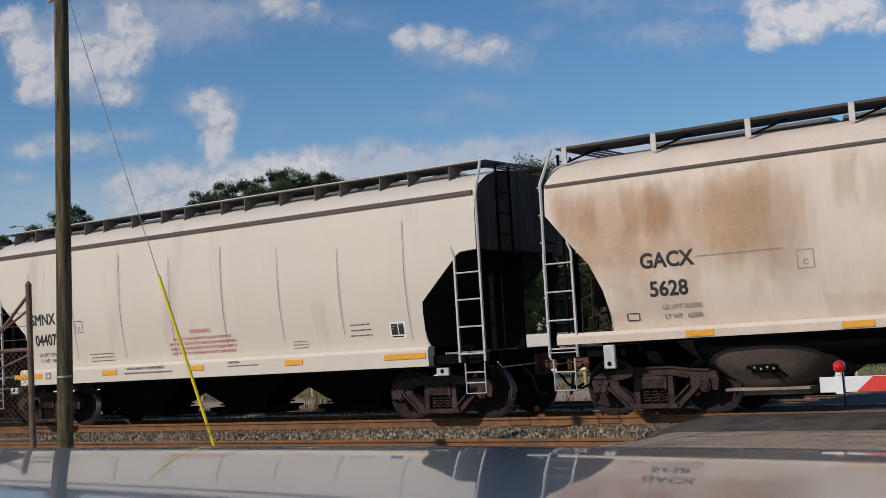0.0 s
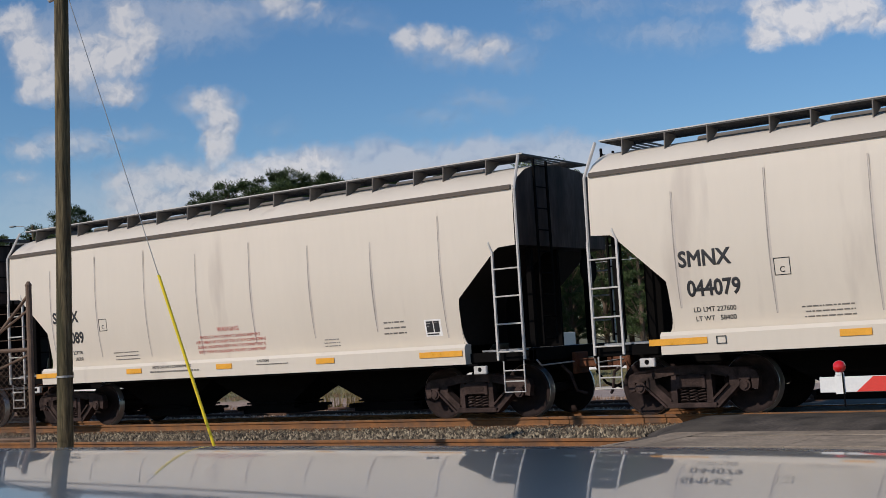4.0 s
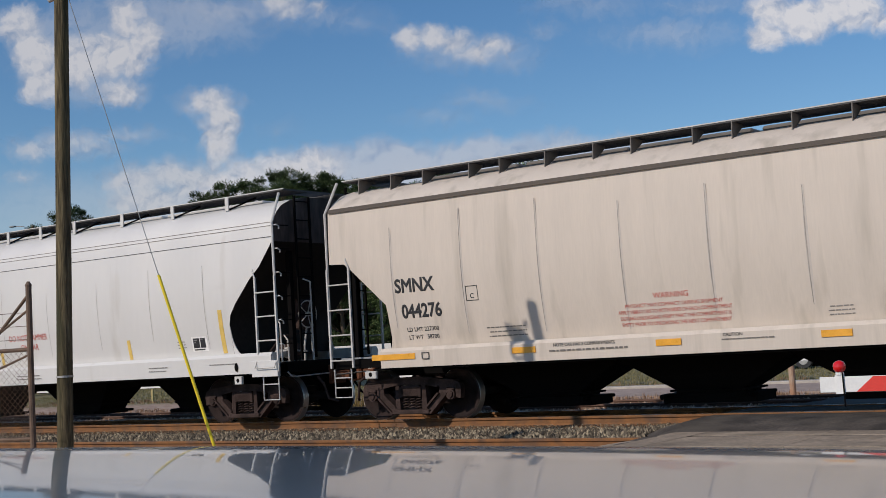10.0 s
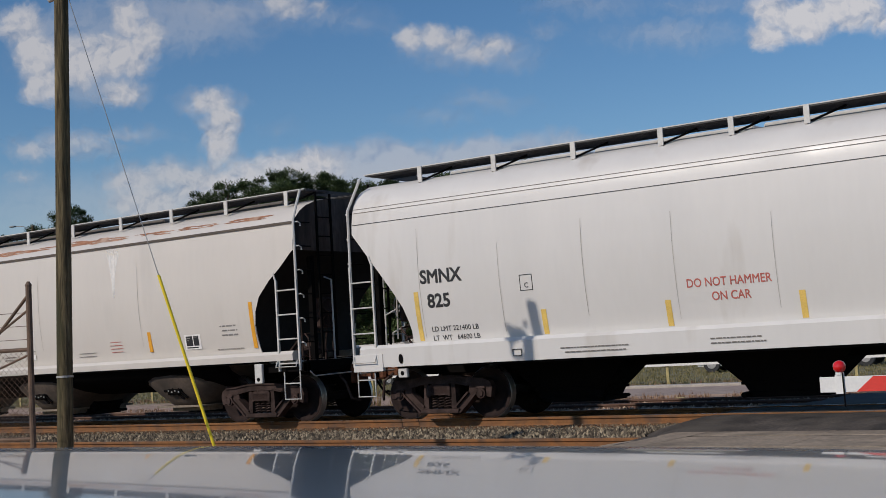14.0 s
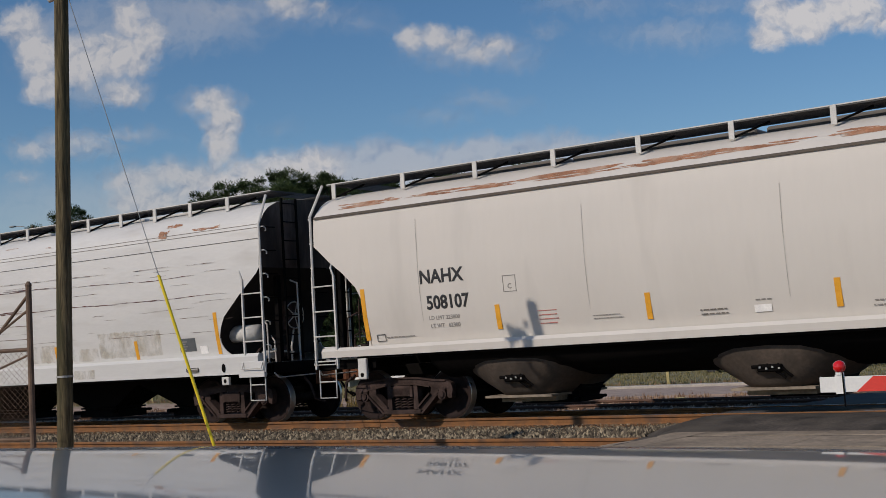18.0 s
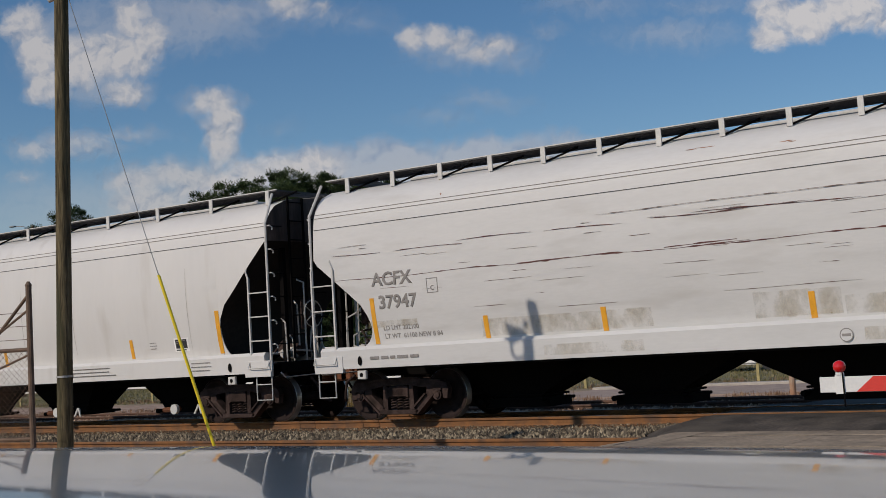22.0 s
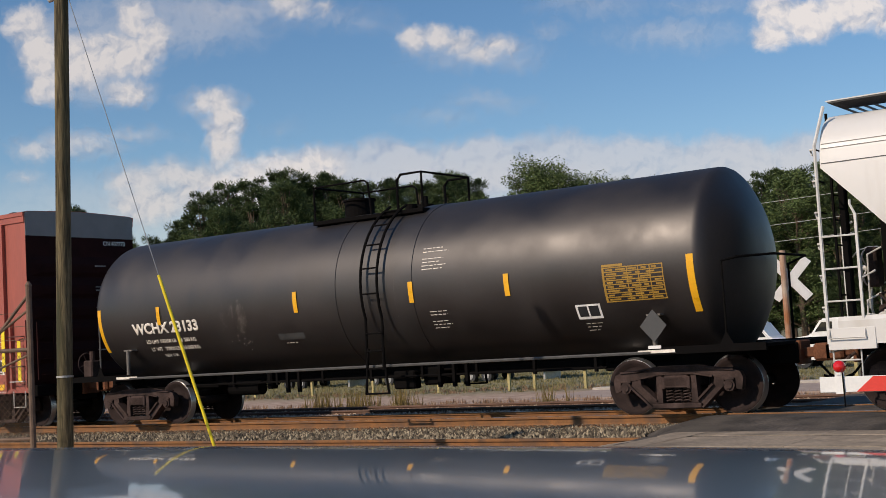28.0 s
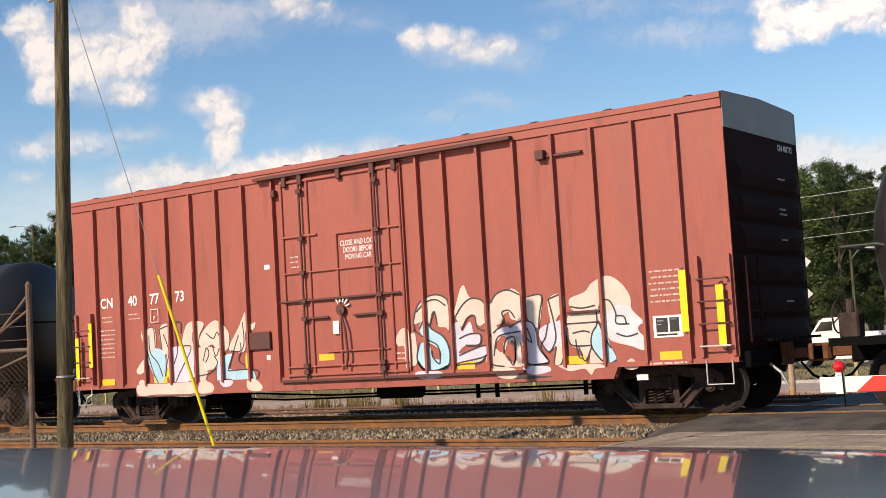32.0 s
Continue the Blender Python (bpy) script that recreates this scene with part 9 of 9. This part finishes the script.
weeds("dry_weeds", 1900, lambda r: (-8 - 46 * r.random(), r.choice((r.gauss(9.2, 0.5), r.gauss(11.6, 0.8), r.uniform(9.5, 12.8), r.uniform(18.5, 22))), -0.47), "dry reddish brown weeds along the far track", ((0.22, 0.115, 0.07), (0.42, 0.29, 0.18)), 0.15)
weeds("field_grass", 7000, lambda r: (-6 - 60 * r.random(), r.uniform(18.6, 44), -0.5), "green and yellow grass of the field", ((0.12, 0.115, 0.045), (0.24, 0.20, 0.10)), 0.15)
weeds("tall_weeds", 60, lambda r: (r.choice((-24.5, -22.8, -17.8, -26)) + r.gauss(0, 0.25), r.gauss(10.2, 0.3), -0.45), "taller yellow weed clumps by the far track", ((0.16, 0.12, 0.04), (0.28, 0.20, 0.07)), 0.8)



# ---------- clouds ----------
CLOUDS = []


def cloud_material(name, lobes, soft, dens, glow, grain, ragged, low=(0.46, 0.56, 0.74), high=(0.94, 0.94, 0.97)):
    """Billows: the union of a few rounded lobes, with a ragged edge and lit crests."""
    m = bpy.data.materials.new(name)
    m.use_nodes = True
    t = m.node_tree
    n, l = t.nodes, t.links
    n.clear()
    def calc(op, *args):
        k = n.new("ShaderNodeMath")
        k.operation = op
        for i, v in enumerate(args):
            if isinstance(v, (int, float)):
                k.inputs[i].default_value = v
            else:
                l.new(v, k.inputs[i])
        return k.outputs[0]
    def vec(op, a, b):
        k = n.new("ShaderNodeVectorMath")
        k.operation = op
        for i, v in enumerate((a, b)):
            if isinstance(v, tuple):
                k.inputs[i].default_value = v
            else:
                l.new(v, k.inputs[i])
        return k.outputs["Value"] if op == "LENGTH" else k.outputs["Vector"]
    def fbm(p, s, detail, rough=0.55):
        k = n.new("ShaderNodeTexNoise")
        k.inputs["Scale"].default_value, k.inputs["Detail"].default_value, k.inputs["Roughness"].default_value = s, detail, rough
        l.new(p, k.inputs[0])
        return k
    co = n.new("ShaderNodeTexCoord").outputs["Object"]
    # the outline wanders in large and small billows
    wander = vec("MULTIPLY", vec("SUBTRACT", fbm(co, grain * 0.55, 3).outputs["Color"], (0.5, 0.5, 0.5)), (70.0 * ragged, 55.0 * ragged, 0.0))
    fine = vec("MULTIPLY", vec("SUBTRACT", fbm(co, grain * 2.6, 5).outputs["Color"], (0.5, 0.5, 0.5)), (26.0 * ragged, 26.0 * ragged, 0.0))
    p = vec("ADD", vec("ADD", co, wander), fine)
    body = None
    for x, y, rx, ry in lobes:
        q = vec("MULTIPLY", vec("SUBTRACT", p, (x, y, 0.0)), (1.0 / rx, 1.0 / ry, 0.0))
        e = calc("MULTIPLY", calc("SUBTRACT", 1.0, vec("LENGTH", q, (0.0, 0.0, 0.0))), min(rx, ry) / 40.0)
        body = e if body is None else calc("SMOOTH_MAX", body, e, 0.18)
    tex = fbm(p, grain * 1.3, 8, 0.6).outputs["Fac"]
    d = calc("ADD", body, calc("MULTIPLY", calc("SUBTRACT", tex, 0.5), 0.9))
    mr = n.new("ShaderNodeMapRange")
    mr.interpolation_type = "SMOOTHSTEP"
    mr.inputs[1].default_value, mr.inputs[2].default_value, mr.inputs[4].default_value = -soft * 0.5, soft, dens
    l.new(d, mr.inputs[0])
    # relief: crests that face up and to the sun are brighter than the folds
    relief = calc("SUBTRACT", fbm(p, grain, 6).outputs["Fac"], fbm(vec("ADD", p, (7.0, -10.0, 0.0)), grain, 6).outputs["Fac"])
    tone = calc("ADD", calc("ADD", 0.50, calc("MULTIPLY", relief, 2.6)), calc("MULTIPLY", calc("MINIMUM", body, 0.9), 0.34))
    ramp = n.new("ShaderNodeValToRGB")
    ramp.color_ramp.elements[0].color, ramp.color_ramp.elements[1].color = (*low, 1), (*high, 1)
    ramp.color_ramp.elements[0].position, ramp.color_ramp.elements[1].position = 0.12, 0.80
    l.new(tone, ramp.inputs[0])
    em = n.new("ShaderNodeEmission")
    em.inputs[1].default_value = glow
    l.new(ramp.outputs[0], em.inputs[0])
    tr = n.new("ShaderNodeBsdfTransparent")
    mx = n.new("ShaderNodeMixShader")
    l.new(mr.outputs[0], mx.inputs[0])
    l.new(tr.outputs[0], mx.inputs[1])
    l.new(em.outputs[0], mx.inputs[2])
    l.new(mx.outputs[0], n.new("ShaderNodeOutputMaterial").inputs[0])
    return m


def cloud(label, lobes, drift, far, soft=0.45, dens=0.9, glow=0.66, grain=0.022, ragged=1.0, tilt=0.0, **tones):
    """A cloud far off; lobes: middle and half sizes in units of a picture 1568 wide."""
    rot3 = VIEW.to_3x3()
    right, upv, fwd = rot3.col[0], rot3.col[1], -rot3.col[2]
    k = far / 2258.4
    x0, x1 = min(q[0] - q[2] for q in lobes) - 70, max(q[0] + q[2] for q in lobes) + 70
    y0, y1 = min(q[1] - q[3] for q in lobes) - 60, max(q[1] + q[3] for q in lobes) + 60
    cx, cy = (x0 + x1) / 2, (y0 + y1) / 2
    bm = bmesh.new()
    bm.faces.new([bm.verts.new((x, y, 0)) for x, y in ((x0 - cx, cy - y1), (x1 - cx, cy - y1), (x1 - cx, cy - y0), (x0 - cx, cy - y0))])
    m = cloud_material("cloud_vapour", [(x - cx, cy - y, rx, ry) for x, y, rx, ry in lobes], soft, dens, glow, grain, ragged, **tones)
    ob = tagged(part("cloud", bm, m), label, "cloud", "clouds", "structure")
    ob.visible_shadow = False
    at = EYE + fwd * far + right * ((cx - 784) * k) + upv * ((441 - cy) * k)
    ob.matrix_basis = Matrix.Translation(at) @ rot3.to_4x4() @ pose(0, 0, 0, 0, 0, tilt) @ Matrix.Diagonal((k, k, k, 1))
    CLOUDS.append((ob, ob.matrix_basis.copy(), right * (drift * k)))
    return ob


HEAP, VEIL = "white heaped cumulus cloud in a blue sky", "thin hazy white cloud in a blue sky"
cloud(HEAP, [(28, 46, 46, 38), (52, 96, 44, 44), (66, 146, 46, 38), (214, 34, 32, 46), (248, 76, 38, 40), (190, 96, 62, 42), (234, 112, 36, 28), (130, 108, 60, 50), (208, 165, 48, 25)], 24, 2600, dens=0.85, glow=0.62, ragged=0.7)
cloud(VEIL, [(140, 90, 130, 95), (300, 40, 160, 60)], 24, 2640, 1.1, 0.34, 0.58)
cloud(HEAP, [(368, 180, 54, 26), (386, 216, 36, 42), (386, 262, 32, 40)], 12, 2592, dens=0.88, glow=0.62, ragged=0.55)
cloud(HEAP, [(722, 66, 30, 26), (762, 66, 34, 24), (800, 72, 32, 22), (870, 80, 36, 17), (842, 96, 34, 14)], 14, 2585, dens=0.84, glow=0.62, ragged=0.6)
cloud(VEIL, [(830, 92, 110, 30), (905, 110, 40, 14), (955, 56, 26, 12)], 14, 2600, 0.9, 0.42, 0.58)
cloud(HEAP, [(1352, 62, 36, 30), (1362, 22, 44, 34), (1420, 34, 60, 44), (1500, 16, 70, 40), (1556, 40, 40, 20), (1620, 20, 60, 44)], 14, 2572, dens=0.95, glow=0.70, ragged=0.6)
cloud(HEAP, [(498, 8, 44, 26), (556, 12, 16, 14)], 20, 2560, dens=0.75, glow=0.6, ragged=0.6)
cloud(VEIL, [(420, 16, 120, 22), (640, 46, 30, 12), (560, 30, 90, 18)], 20, 2566, 1.0, 0.34, 0.58)
cloud(VEIL, [(1040, 4, 80, 22), (1240, 12, 80, 20), (1190, 60, 120, 26)], 12, 2568, 1.0, 0.36, 0.58)
cloud(HEAP, [(235, 318, 58, 28), (296, 308, 60, 30), (345, 330, 60, 44), (260, 360, 80, 40)], 6, 2650, 0.55, 0.74, 0.60, ragged=0.7)
cloud(HEAP, [(432, 302, 38, 24), (476, 292, 48, 26), (540, 300, 70, 40), (470, 340, 120, 50)], 6, 2646, 0.45, 0.86, 0.66, ragged=0.6)
cloud(VEIL, [(590, 300, 110, 50), (700, 296, 130, 52), (850, 296, 150, 58), (980, 290, 130, 60), (1120, 300, 140, 66), (1280, 306, 140, 68), (1430, 296, 110, 66), (1580, 300, 110, 60)], 6, 2680, 0.55, 0.66, 0.60, 0.016, 0.8, low=(0.50, 0.60, 0.80), high=(0.84, 0.87, 0.96))
cloud(VEIL, [(56, 264, 46, 20), (120, 250, 70, 20), (212, 238, 56, 11), (36, 312, 22, 10), (150, 262, 60, 16)], 10, 2622, 0.6, 0.66, 0.60, ragged=0.7)
cloud(VEIL, [(780, 206, 44, 12), (488, 222, 16, 8), (850, 180, 60, 16)], 10, 2670, 0.9, 0.36, 0.56)
cloud(VEIL, [(300, 380, 420, 90), (900, 360, 520, 90), (1450, 340, 300, 110)], 4, 2700, 1.4, 0.34, 0.56, 0.008)


# ---------- what moves ----------
def motions():
    for car, x in TRAIN:
        walk(car, [(t, pose(x + s, 0, 0)) for t, s in ROLLED])
    times = [i * 0.1 for i in range(321)]
    ts, ss = zip(*ROLLED)
    turned = [math.degrees(float(np.interp(t, ts, ss)) / R_WHEEL) for t in times]
    for w, d in ROLLING:
        walk(w, [(t, pose(d, 0, R_WHEEL, 0, a, 0)) for t, a in zip(times, turned)])
    for ob, m, shift in CLOUDS:
        walk(ob, [(0, m), (32.0, Matrix.Translation(shift) @ m)])


motions()
